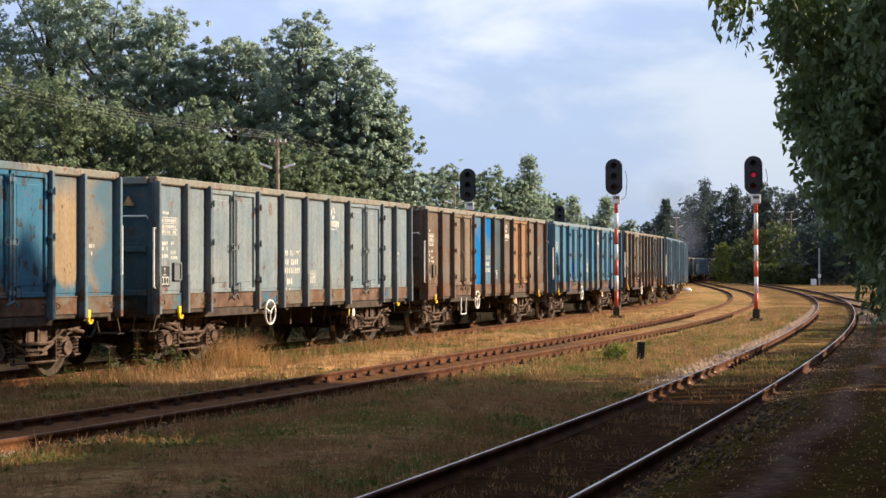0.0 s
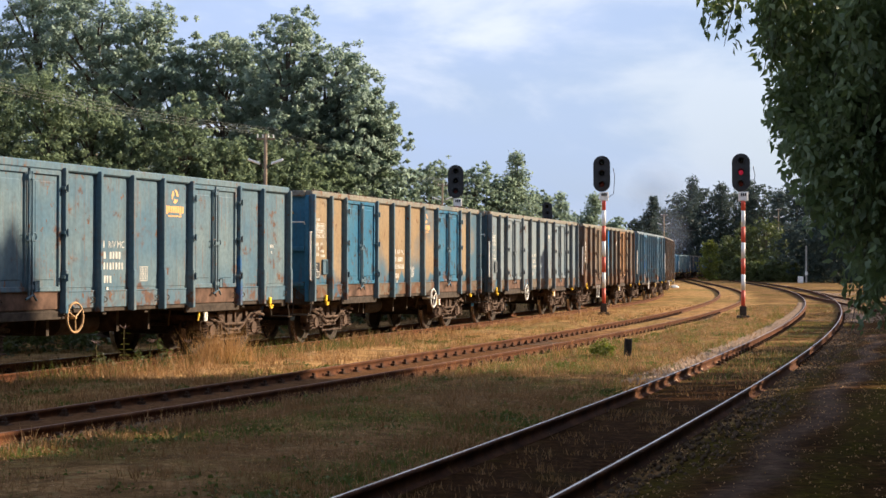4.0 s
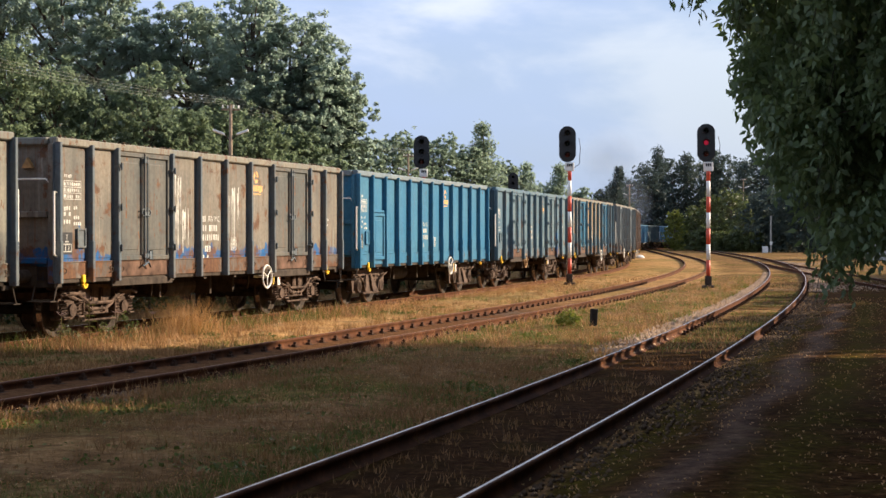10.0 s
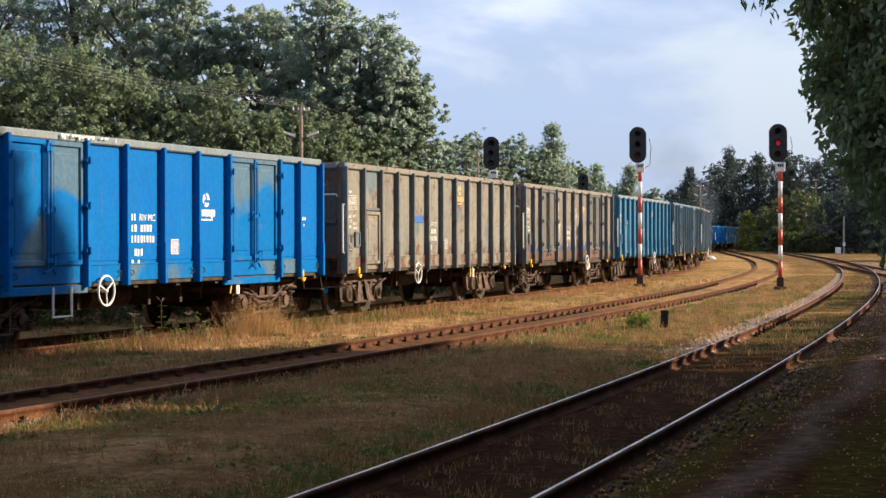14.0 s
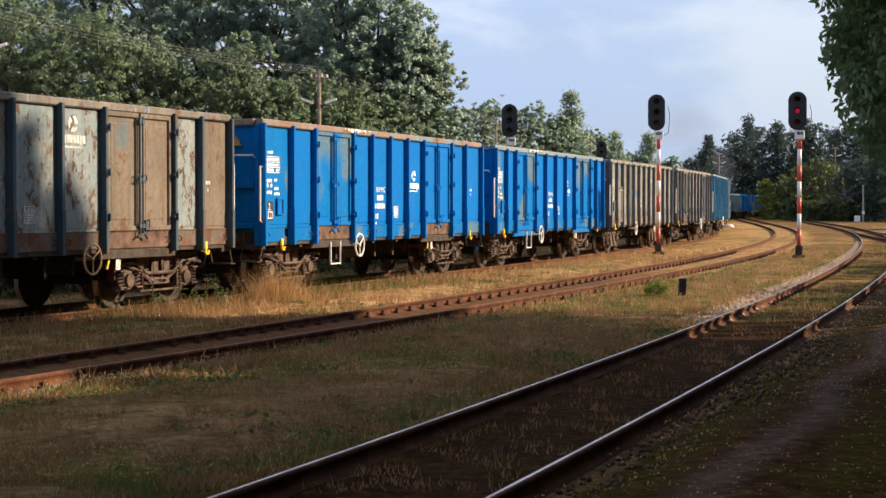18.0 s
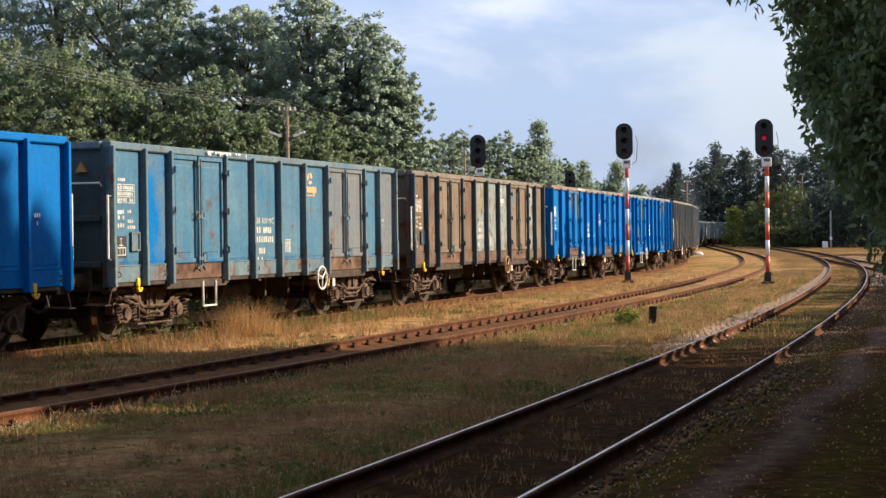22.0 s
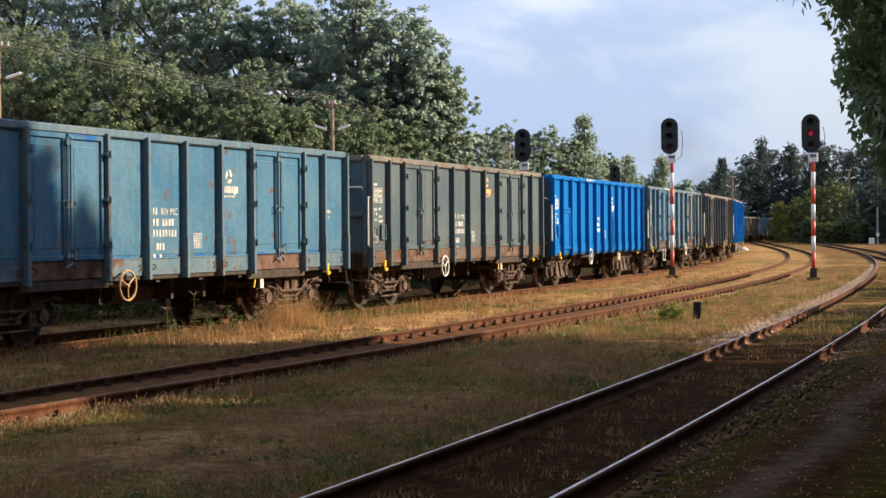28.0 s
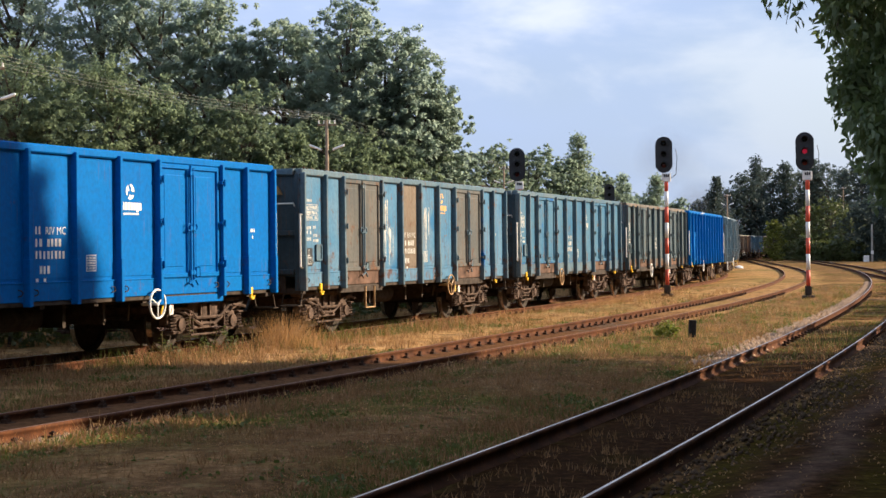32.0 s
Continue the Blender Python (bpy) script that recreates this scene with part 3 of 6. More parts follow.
def sleeper_mesh():
    bm = bmesh.new()
    box(bm, -1.28, 1.28, -0.12, 0.12, -0.33, -0.162, 0.015)
    return bm_mesh("sleeper", bm, SLEEPER)


FAST, SLEEP = fastener_mesh(), sleeper_mesh()


def build_track(label, xs, ys, th, shine, y_near, y_far, y_bare=0, dip=0.0):
    tr = new("track")
    tagged(tr, label, "railway track", group="tracks of the yard", kind="structure")
    for off in (-0.7525, 0.7525):
        part("rail", rail_mesh("rail", xs, ys, th, off, shine, dip if off < 0 else 0.0), tr)
    d = np.r_[0, np.cumsum(np.hypot(np.diff(xs), np.diff(ys)))]
    for s in np.arange(0.3, d[-1], 0.62):
        y = np.interp(s, d, ys)
        if not y_near < y < y_far:
            continue
        x, a = np.interp(s, d, xs), np.interp(s, d, th)
        sl = part("sleeper", SLEEP, tr)
        sl.matrix_basis = pose(x, y, 0, 0, 0, -math.degrees(a) + random.uniform(-1, 1))
        for off in (-0.7525, 0.7525) if y > y_bare else ():
            f = part("fastener", FAST, sl)
            f.matrix_basis = pose(off, 0, 0)
    return tr


XN = plan_points(line_near, -12, 320)
XM = plan_points(line_middle, -12, 320)
build_track("curving siding track with worn bright rail heads", *XN, RAIL_SHINY, 20, 66, 31)
build_track("rusty little-used siding track in dry grass", *XM, RAIL_DULL, 12, 66, 0, 0.06)
sel = slice(0, len(TS), 2)
build_track("goods train's track half hidden in dry grass", TX[sel], TY[sel], TH[sel], RAIL_SHINY, 14, 50)


def line_branch(y):
    return line_near(y) + 0.0010 * np.maximum(0, 122 - y) ** 2


build_track("branching siding track on pale gravel", *plan_points(line_branch, 20, 122), RAIL_DULL, 55, 70)


# ---- wagons ----
LW, HW = 6.4, 1.40            # half the box's length, half its width over the panels
Z_SILL, Z_PAN, Z_TOP = 0.98, 1.27, 3.30
POST_A = [-6.4, -5.13, -4.07, -2.13, -1.06, 0.0, 1.06, 2.13, 4.07, 5.13, 6.4]
POST_C = [-6.4, -5.35, -4.45, -2.37, -1.2, 0.0, 1.2, 2.37, 4.45, 5.35, 6.4]
POST_B = [-6.4 + i * 12.8 / 12 for i in range(13)]
SIDE = -1                      # the detailed side lies to the right of the way


def panel_mesh(x0, x1):
    """A pressed side sheet with a flanged foot and two bolt heads in the lower band."""
    bm = bmesh.new()
    y = SIDE * HW
    box(bm, x0 + 0.05, x1 - 0.05, y, y - SIDE * 0.03, Z_PAN, Z_TOP - 0.10, 0.004)
    box(bm, x0 + 0.10, x1 - 0.10, y + SIDE * 0.008, y, Z_PAN + 0.06, Z_TOP - 0.17, 0.006)
    return bm_mesh("panel", bm, PAINT["pale"])


def foot_mesh(x0, x1):
    bm = bmesh.new()
    y = SIDE * HW
    box(bm, x0 + 0.04, x1 - 0.04, y + SIDE * 0.022, y - SIDE * 0.02, Z_SILL + 0.02, Z_PAN + 0.012, 0.006)
    box(bm, x0 + 0.04, x1 - 0.04, y + SIDE * 0.032, y + SIDE * 0.0, Z_PAN - 0.008, Z_PAN + 0.014, 0.004)
    return bm_mesh("lower_band", bm, PAINT["pale"])


def ring_mesh(x):
    """A small D-shaped lashing ring on the lower band."""
    bm = bmesh.new()
    y = SIDE * (HW + 0.042)
    tube(bm, [(x - 0.035, y, 1.175), (x + 0.02, y + SIDE * 0.012, 1.165), (x + 0.045, y + SIDE * 0.016, 1.13), (x + 0.02, y + SIDE * 0.012, 1.095), (x - 0.035, y, 1.085)], 0.009, 5)
    return bm_mesh("lashing_ring", bm, STEEL_DARK)


def post_mesh(x, wide=0.075, deep=0.118):
    """A hat-section upright, deeper towards its foot."""
    bm = bmesh.new()
    y = SIDE * HW
    vs = box(bm, x - wide / 2, x + wide / 2, y + SIDE * deep, y, Z_SILL - 0.03, Z_TOP - 0.08, 0.008)
    vs = box(bm, x - wide / 2 - 0.007, x + wide / 2 + 0.007, y + SIDE * (deep + 0.012), y, Z_SILL - 0.05, 1.62, 0.01)
    box(bm, x - wide / 2 - 0.035, x + wide / 2 + 0.035, y + SIDE * 0.012, y, Z_SILL, Z_TOP - 0.1)
    return bm_mesh("post", bm, PAINT["pale"])


def leaf_door(x0, x1, z0, z1):
    """One door leaf: a raised frame round a recessed sheet, all one pressing."""
    bm = bmesh.new()
    y, w = SIDE * HW, 0.075

    def rect(d, q):
        return [bm.verts.new((a, y + SIDE * d, c)) for a, c in ((x0 + q, z0 + q), (x1 - q, z0 + q), (x1 - q, z1 - q), (x0 + q, z1 - q))]

    rings = [rect(-0.02, 0.0), rect(0.047, 0.0), rect(0.055, 0.008), rect(0.055, w - 0.008), rect(0.047, w), rect(0.02, w + 0.006), rect(0.02, w + 0.10), rect(0.028, w + 0.115)]
    bm.faces.new(rings[0])
    bm.faces.new(rings[-1][::-1])
    for a, b in zip(rings[:-1], rings[1:]):
        for i in range(4):
            j = (i + 1) % 4
            bm.faces.new((a[i], b[i], b[j], a[j]))
    bmesh.ops.recalc_face_normals(bm, faces=bm.faces)
    return bm_mesh("door", bm, PAINT["pale"])


def door_gear(x, z0, z1):
    """The locking bar of a pair of doors with its two handles."""
    bm = bmesh.new()
    y = SIDE * (HW + 0.085)
    for dx in (-0.045, 0.045):
        tube(bm, [(x + dx, y, z0 - 0.05), (x + dx, y, z1 + 0.02)], 0.016)
        for z in (z0 + 0.05, (z0 + z1) / 2 - 0.12, z1 - 0.1):
            box(bm, x + dx - 0.035, x + dx + 0.035, y + 0.02, y - 0.02, z, z + 0.07)
    torus(bm, (x + 0.1, y, 2.12), 0.06, 0.012)
    torus(bm, (x - 0.1, y, 2.12), 0.06, 0.012)
    box(bm, x + 0.10, x + 0.22, y + 0.03, y - 0.01, z0 + 0.02, z0 + 0.17, 0.01)
    tube(bm, [(x - 0.12, y, z0 - 0.1), (x + 0.05, y - 0.02, z0 - 0.03), (x + 0.17, y, z0 - 0.12)], 0.018)
    return bm_mesh("locking_bar", bm, STEEL_DARK)


def hinge_mesh(x, z):
    bm = bmesh.new()
    y = SIDE * HW
    box(bm, x - 0.06, x + 0.04, y + SIDE * 0.13, y + SIDE * 0.05, z - 0.028, z + 0.028, 0.008)
    cyl(bm, (x, y + SIDE * 0.15, z - 0.06), (x, y + SIDE * 0.15, z + 0.06), 0.02, 0.02, 8)
    return bm_mesh("hinge", bm, STEEL_DARK)


def top_rail_mesh():
    bm = bmesh.new()
    for s in (-1, 1):
        box(bm, -LW - 0.03, LW + 0.03, s * HW - 0.06, s * HW + 0.10, Z_TOP - 0.13, Z_TOP, 0.02)
    for s in (-1, 1):
        a, b = sorted((s * LW - s * 0.06, s * (LW + 0.10)))
        box(bm, a, b, -HW + 0.1, HW - 0.1, Z_TOP - 0.13, Z_TOP - 0.004, 0.02)
    return bm_mesh("top_rail", bm, PAINT["pale"])


def far_side_mesh():
    bm = bmesh.new()
    box(bm, -LW, LW, -SIDE * HW - 0.015, -SIDE * HW + 0.015, Z_PAN, Z_TOP - 0.1)
    for x in POST_A:
        box(bm, x - 0.05, x + 0.05, -SIDE * HW, -SIDE * (HW + 0.12), Z_SILL, Z_TOP - 0.1)
    return bm_mesh("side_wall", bm, PAINT["slate"])


def end_mesh(s):
    """An end wall with two stiffening bars and corner posts."""
    bm = bmesh.new()
    a, b = sorted((s * LW, s * (LW - 0.03)))
    box(bm, a, b, -HW + 0.02, HW - 0.02, Z_SILL, Z_TOP - 0.1)
    return bm_mesh("end_wall", bm, PAINT["slate"])


def end_bar_mesh(s, y0, y1, z0, z1, deep):
    bm = bmesh.new()
    a, b = sorted((s * (LW - 0.02), s * (LW + deep)))
    box(bm, a, b, y0, y1, z0, z1, 0.012)
    return bm_mesh("end_post", bm, PAINT["slate"])


def underframe_mesh():
    bm = bmesh.new()
    box(bm, -LW + 0.05, LW - 0.05, -HW + 0.03, HW - 0.03, 1.10, 1.24)
    for y in (-1, 1):
        box(bm, -LW, LW, y * (HW - 0.05) - 0.05, y * (HW - 0.05) + 0.05, 0.93, 1.10, 0.01)
        box(bm, -LW, LW, y * 0.2 - 0.06, y * 0.2 + 0.06, 0.82, 1.12)
    for x in (-5.6, -4.5, -3.4, -2.1, -0.7, 0.7, 2.1, 3.4, 4.5, 5.6):
        box(bm, x - 0.06, x + 0.06, -HW + 0.05, HW - 0.05, 0.88, 1.12)
    for s in (-1, 1):
        a, b = sorted((s * LW, s * (LW - 0.22)))
        box(bm, a, b, -HW, HW, 0.86, 1.22, 0.015)
    return bm_mesh("underframe", bm, STEEL_DARK)


def brake_gear_mesh():
    bm = bmesh.new()
    cyl(bm, (-1.0, -0.5, 0.72), (0.25, -0.5, 0.72), 0.20, 0.20, 16)
    cyl(bm, (0.75, 0.1, 0.75), (1.25, 0.1, 0.75), 0.16, 0.16, 14)
    tube(bm, [(-3.2, -0.2, 0.62), (3.2, -0.2, 0.62)], 0.028)
    tube(bm, [(-2.6, 0.35, 0.7), (2.6, 0.35, 0.7)], 0.025)
    for x in (-1.7, 0.5, 1.6):
        box(bm, x - 0.04, x + 0.04, -0.9, 0.6, 0.55, 0.95)
    for x in (-2.2, 2.2):
        tube(bm, [(x, -1.0, 0.95), (x + 0.1, -0.9, 0.6), (x + 0.5, -0.3, 0.6)], 0.022)
    return bm_mesh("brake_gear", bm, STEEL_DARK)


def changeover_mesh():
    """The brake changeover plate hung under the sill."""
    bm = bmesh.new()
    y = SIDE * (HW - 0.02)
    box(bm, 2.80, 2.93, y - 0.012, y + 0.012, 0.66, 0.88, 0.008)
    box(bm, 2.85, 2.89, y + 0.012, y + 0.03, 0.80, 0.98)
    return bm_mesh("changeover_plate", bm, WHITE)


def changeover_bar_mesh():
    bm = bmesh.new()
    y = SIDE * (HW - 0.02) + SIDE * 0.016
    vs = [bm.verts.new(p) for p in ((2.825, y, 0.69), (2.85, y, 0.69), (2.905, y, 0.82), (2.88, y, 0.82))]
    bm.faces.new(vs)
    return bm_mesh("marking", bm, SIG_RED)


def brake_lever_mesh():
    bm = bmesh.new()
    y = SIDE * (HW - 0.02)
    tube(bm, [(2.62, y, 0.92), (2.60, y, 0.80), (2.53, y + SIDE * 0.03, 0.76), (2.50, y + SIDE * 0.03, 0.68)], 0.022, 6)
    return bm_mesh("brake_lever", bm, YELLOW)


def cast_bogie_mesh():
    """A plate-built bogie: a straight top beam, two flared gussets either side of the centre, a tie bar below."""
    bm = bmesh.new()
    for q in (-1, 1):
        y = q * 1.0
        o = y + q * 0.09

        def plate(pts, y0, y1):
            fr = [bm.verts.new((x, y0, z)) for x, z in pts]
            bk = [bm.verts.new((x, y1, z)) for x, z in pts]
            bm.faces.new(fr)
            bm.faces.new(bk[::-1])
            for i in range(len(pts)):
                j = (i + 1) % len(pts)
                bm.faces.new((fr[i], bk[i], bk[j], fr[j]))

        plate(((-1.38, 0.70), (-1.25, 0.84), (-0.5, 0.88), (0.5, 0.88), (1.25, 0.84), (1.38, 0.70), (1.20, 0.66), (0.5, 0.72), (-0.5, 0.72), (-1.20, 0.66)), o, o - q * 0.14)
        for e in (-1, 1):
            # flared gusset between the spring plank and the beam, folded outward at its foot
            a, b, c, d = (e * 0.10, 0.74), (e * 0.26, 0.74), (e * 0.52, 0.30), (e * 0.12, 0.30)
            fr = [bm.verts.new((x, o + q * (0.02 if z > 0.5 else 0.10), z)) for x, z in (a, b, c, d)]
            bk = [bm.verts.new((v.co.x, v.co.y - q * 0.03, v.co.z)) for v in fr]
            bm.faces.new(fr)
            bm.faces.new(bk[::-1])
            for i in range(4):
                j = (i + 1) % 4
                bm.faces.new((fr[i], bk[i], bk[j], fr[j]))
            plate(((e * 0.56, 0.72), (e * 0.72, 0.72), (e * 0.64, 0.34), (e * 0.54, 0.34)), o - q * 0.01, o - q * 0.10)
            plate(((e * 1.10, 0.72), (e * 1.34, 0.74), (e * 1.24, 0.34), (e * 1.14, 0.34)), o - q * 0.01, o - q * 0.10)
            cyl(bm, (e * 0.9, o - q * 0.02, 0.47), (e * 0.9, o + q * 0.07, 0.47), 0.19, 0.155, 16)
            tube(bm, [(e * 1.36, o + q * 0.05, 0.76), (e * 1.0, o + q * 0.10, 0.72), (e * 0.62, o + q * 0.08, 0.56), (e * 0.50, o + q * 0.08, 0.32)], 0.022, 6)
        box(bm, -0.62, 0.62, *sorted((o - q * 0.06, o + q * 0.08)), 0.26, 0.31, 0.01)
        box(bm, -1.18, 1.18, *sorted((o - q * 0.10, o + q * 0.0)), 0.60, 0.66, 0.01)
    box(bm, -0.25, 0.25, -1.0, 1.0, 0.55, 0.86, 0.02)
    for x in (-1.32, 1.32):
        box(bm, x - 0.05, x + 0.05, -1.0, 1.0, 0.66, 0.76)
    return bm_mesh("bogie", bm, BOGIE)


def bogie_frame_mesh():
    """A three-piece style bogie: side frames with sloping legs, bolster, axle guards."""
    bm = bmesh.new()
    for s in (-1, 1):
        y = s * 1.0
        for pts in (((-1.30, 0.78), (-0.72, 0.80), (0.72, 0.80), (1.30, 0.78), (1.30, 0.66), (0.75, 0.66), (0.38, 0.38), (-0.38, 0.38), (-0.75, 0.66), (-1.30, 0.66)),):
            fr, bk = [], []
            for x, z in pts:
                fr.append(bm.verts.new((x, y + s * 0.07, z)))
                bk.append(bm.verts.new((x, y - s * 0.07, z)))
            bm.faces.new(fr)
            bm.faces.new(bk[::-1])
            for i in range(len(pts)):
                j = (i + 1) % len(pts)
                bm.faces.new((fr[i], bk[i], bk[j], fr[j]))
        for x in (-0.16, 0.16):
            box(bm, x - 0.035, x + 0.035, y + s * 0.07, y + s * 0.105, 0.40, 0.79, 0.008)
        box(bm, -0.42, 0.42, y - 0.10, y + s * 0.13 if s > 0 else y + 0.10, 0.36, 0.42, 0.01)
        tube(bm, [(-0.62, y + s * 0.09, 0.66), (-0.3, y + s * 0.11, 0.45), (0.3, y + s * 0.11, 0.45), (0.62, y + s * 0.09, 0.66)], 0.025)
        for x in (-1.22, 1.22):
            box(bm, x - 0.05, x + 0.05, y - 0.08, y + 0.08, 0.46, 0.72, 0.01)
        for x in (-0.48, 0.48):
            box(bm, x - 0.03, x + 0.03, y - 0.3 * s - 0.05, y - 0.3 * s + 0.05, 0.25, 0.6)
        # upper beam with sloping struts down to the spring plank
        box(bm, -1.36, 1.36, y - 0.09, y + 0.09, 0.80, 0.875, 0.012)
        for q in (-1, 1):
            tube(bm, [(q * 1.30, y + s * 0.11, 0.80), (q * 0.62, y + s * 0.12, 0.60), (q * 0.20, y + s * 0.12, 0.42)], 0.034, 6)
            box(bm, q * 0.62 - 0.05, q * 0.62 + 0.05, *sorted((y + s * 0.05, y + s * 0.13)), 0.44, 0.80, 0.01)
        # arch bar over the axle boxes, lower pipe and hangers of the brake gear
        yy = y + s * 0.15
        tube(bm, [(-1.34, yy, 0.70), (-1.08, yy, 0.745), (-0.72, yy, 0.73), (-0.42, yy, 0.56), (0.42, yy, 0.56), (0.72, yy, 0.73), (1.08, yy, 0.745), (1.34, yy, 0.70)], 0.03, 6)
        tube(bm, [(-0.62, yy, 0.27), (0.62, yy, 0.27)], 0.02, 6)
        for x in (-0.55, 0.55):
            tube(bm, [(x, yy, 0.70), (x, yy, 0.25)], 0.018, 6)
    box(bm, -0.25, 0.25, -1.0, 1.0, 0.55, 0.86, 0.02)
    for x in (-1.32, 1.32):
        box(bm, x - 0.05, x + 0.05, -1.0, 1.0, 0.66, 0.76)
    return bm_mesh("bogie", bm, BOGIE)


def spring_mesh():
    bm = bmesh.new()
    pts = [(0.08 * math.cos(a), 0.08 * math.sin(a), 0.36 + 0.055 * a / 2 / math.pi) for a in np.linspace(0, 2 * math.pi * 4.5, 24)]
    tube(bm, pts, 0.019, 4)
    box(bm, -0.09, 0.09, -0.09, 0.09, 0.33, 0.36, 0.008)
    box(bm, -0.09, 0.09, -0.09, 0.09, 0.60, 0.63, 0.008)
    return bm_mesh("spring", bm, BOGIE)


def axle_box_mesh():
    bm = bmesh.new()
    box(bm, -0.14, 0.14, -0.11, 0.11, 0.33, 0.64, 0.03)
    for y in (-0.13, 0.13):
        cyl(bm, (0, y - 0.03, 0.46), (0, y + 0.03, 0.46), 0.115, 0.105, 14)
    box(bm, -0.33, 0.33, -0.09, 0.09, 0.30, 0.345, 0.01)
    return bm_mesh("axle_box", bm, BOGIE)


def wheelset_mesh():
    """Two flanged disc wheels on an axle, about their own axis."""
    bm = bmesh.new()
    prof = [(0.09, -0.08), (0.11, -0.05), (0.36, -0.028), (0.40, -0.068), (0.455, -0.068), (0.463, 0.03), (0.492, 0.05), (0.488, 0.068), (0.40, 0.068), (0.37, 0.02), (0.11, 0.05), (0.09, 0.08)]
    seg = 22
    for s in (-1, 1):
        rings = []
        for i in range(seg):
            a = 2 * math.pi * i / seg
            rings.append([bm.verts.new((r * math.cos(a), s * (0.75 - y), r * math.sin(a))) for r, y in prof])
        for i in range(seg):
            for j in range(len(prof) - 1):
                f = bm.faces.new((rings[i][j], rings[(i + 1) % seg][j], rings[(i + 1) % seg][j + 1], rings[i][j + 1]))
                f.material_index = 1 if j == 4 else 0
    cyl(bm, (0, -1.1, 0), (0, 1.1, 0), 0.085, 0.085, 10)
    for s in (-1, 1):
        for k in range(3):
            a = k * 2.094
            cyl(bm, (0.24 * math.cos(a), s * 0.79, 0.24 * math.sin(a)), (0.24 * math.cos(a), s * 0.71, 0.24 * math.sin(a)), 0.035, 0.035, 8)
    return bm_mesh("wheelset", bm, [WHEEL, TREAD])


def buffer_mesh(s, y0):
    bm = bmesh.new()
    for y in (y0,):
        x = s * LW
        cyl(bm, (x, y, 1.05), (x + s * 0.34, y, 1.05), 0.11, 0.10, 12)
        cyl(bm, (x + s * 0.3, y, 1.05), (x + s * 0.58, y, 1.05), 0.075, 0.075, 12)
        cyl(bm, (x + s * 0.57, y, 1.05), (x + s * 0.615, y, 1.05), 0.225, 0.21, 18)
        box(bm, x - 0.02, x + 0.05, y - 0.2, y + 0.2, 0.88, 1.22, 0.01)
    return bm_mesh("buffer", bm, STEEL_DARK)


def coupling_mesh(s):
    """Draw hook with its screw link hanging into the gap."""
    bm = bmesh.new()
    x = s * LW
    tube(bm, [(x - s * 0.05, 0, 1.04), (x + s * 0.28, 0, 1.04), (x + s * 0.36, 0, 0.98), (x + s * 0.42, 0, 0.82), (x + s * 0.55, 0, 0.80), (x + s * 0.62, 0, 0.92)], 0.04)
    return bm_mesh("coupling", bm, STEEL_DARK)


def hose_mesh(s, y):
    bm = bmesh.new()
    x = s * LW
    tube(bm, [(x - s * 0.05, y, 0.9), (x + s * 0.1, y, 0.72), (x + s * 0.24, y, 0.56), (x + s * 0.42, y * 0.9, 0.55), (x + s * 0.55, y * 0.7, 0.66), (x + s * 0.62, y * 0.55, 0.82)], 0.03)
    return bm_mesh("brake_hose", bm, BLACK)


def end_sign_mesh(s):
    """A yellow warning triangle on the end wall."""
    bm = bmesh.new()
    x = s * (LW + 0.075)
    vs = [bm.verts.new((x, y, z)) for y, z in ((SIDE * 1.03, 2.80), (SIDE * 0.83, 2.80), (SIDE * 0.93, 2.97))]
    bk = [bm.verts.new((x - s * 0.09, v.co.y, v.co.z)) for v in vs]
    bm.faces.new(vs)
    bm.faces.new(bk[::-1])
    for k in range(3):
        bm.faces.new((vs[k], bk[k], bk[(k + 1) % 3], vs[(k + 1) % 3]))
    return bm_mesh("warning_sign", bm, SIGN_OCHRE)


def handrail_mesh(s):
    """Upright grab rail at a corner of the box."""
    bm = bmesh.new()
    x, y = s * (LW + 0.12), SIDE * (HW + 0.05)
    tube(bm, [(s * LW, y, 2.40), (x, y, 2.42), (x, y, 1.40), (s * LW, y, 1.36)], 0.021)
    return bm_mesh("handrail", bm, WHITE)


def end_step_mesh(s):
    """A footboard slung under the corner."""
    bm = bmesh.new()
    y = SIDE * (HW - 0.12)
    tube(bm, [(s * (LW - 0.02), y - 0.15, 0.95), (s * (LW + 0.10), y - 0.15, 0.66), (s * (LW + 0.10), y + 0.25, 0.66), (s * (LW - 0.02), y + 0.25, 0.95)], 0.017)
    box(bm, *sorted((s * (LW + 0.02), s * (LW + 0.22))), y - 0.16, y + 0.28, 0.635, 0.655, 0.006)
    return bm_mesh("end_step", bm, STEEL_DARK)


def end_rail_mesh(s):
    bm = bmesh.new()
    y = SIDE * (HW - 0.12)
    tube(bm, [(s * LW, y + 0.6, 2.60), (s * (LW + 0.12), y + 0.6, 2.62), (s * (LW + 0.12), y - 0.02, 2.62), (s * LW, y - 0.02, 2.55)], 0.016)
    return bm_mesh("end_rail", bm, WHITE)


def hook_mesh(x):
    """A rope hook under the sill, enamelled yellow."""
    bm = bmesh.new()
    y = SIDE * (HW + 0.03)
    box(bm, x - 0.05, x + 0.05, y - 0.025, y + 0.025, 0.93, 1.06, 0.012)
    box(bm, x - 0.022, x + 0.022, y - 0.03, y + 0.02, 0.86, 0.94, 0.008)
    tube(bm, [(x - 0.075, y - 0.03, 0.90), (x - 0.03, y - 0.03, 0.845), (x + 0.03, y - 0.03, 0.845), (x + 0.075, y - 0.03, 0.90)], 0.022)
    return bm_mesh("rope_hook", bm, YELLOW)


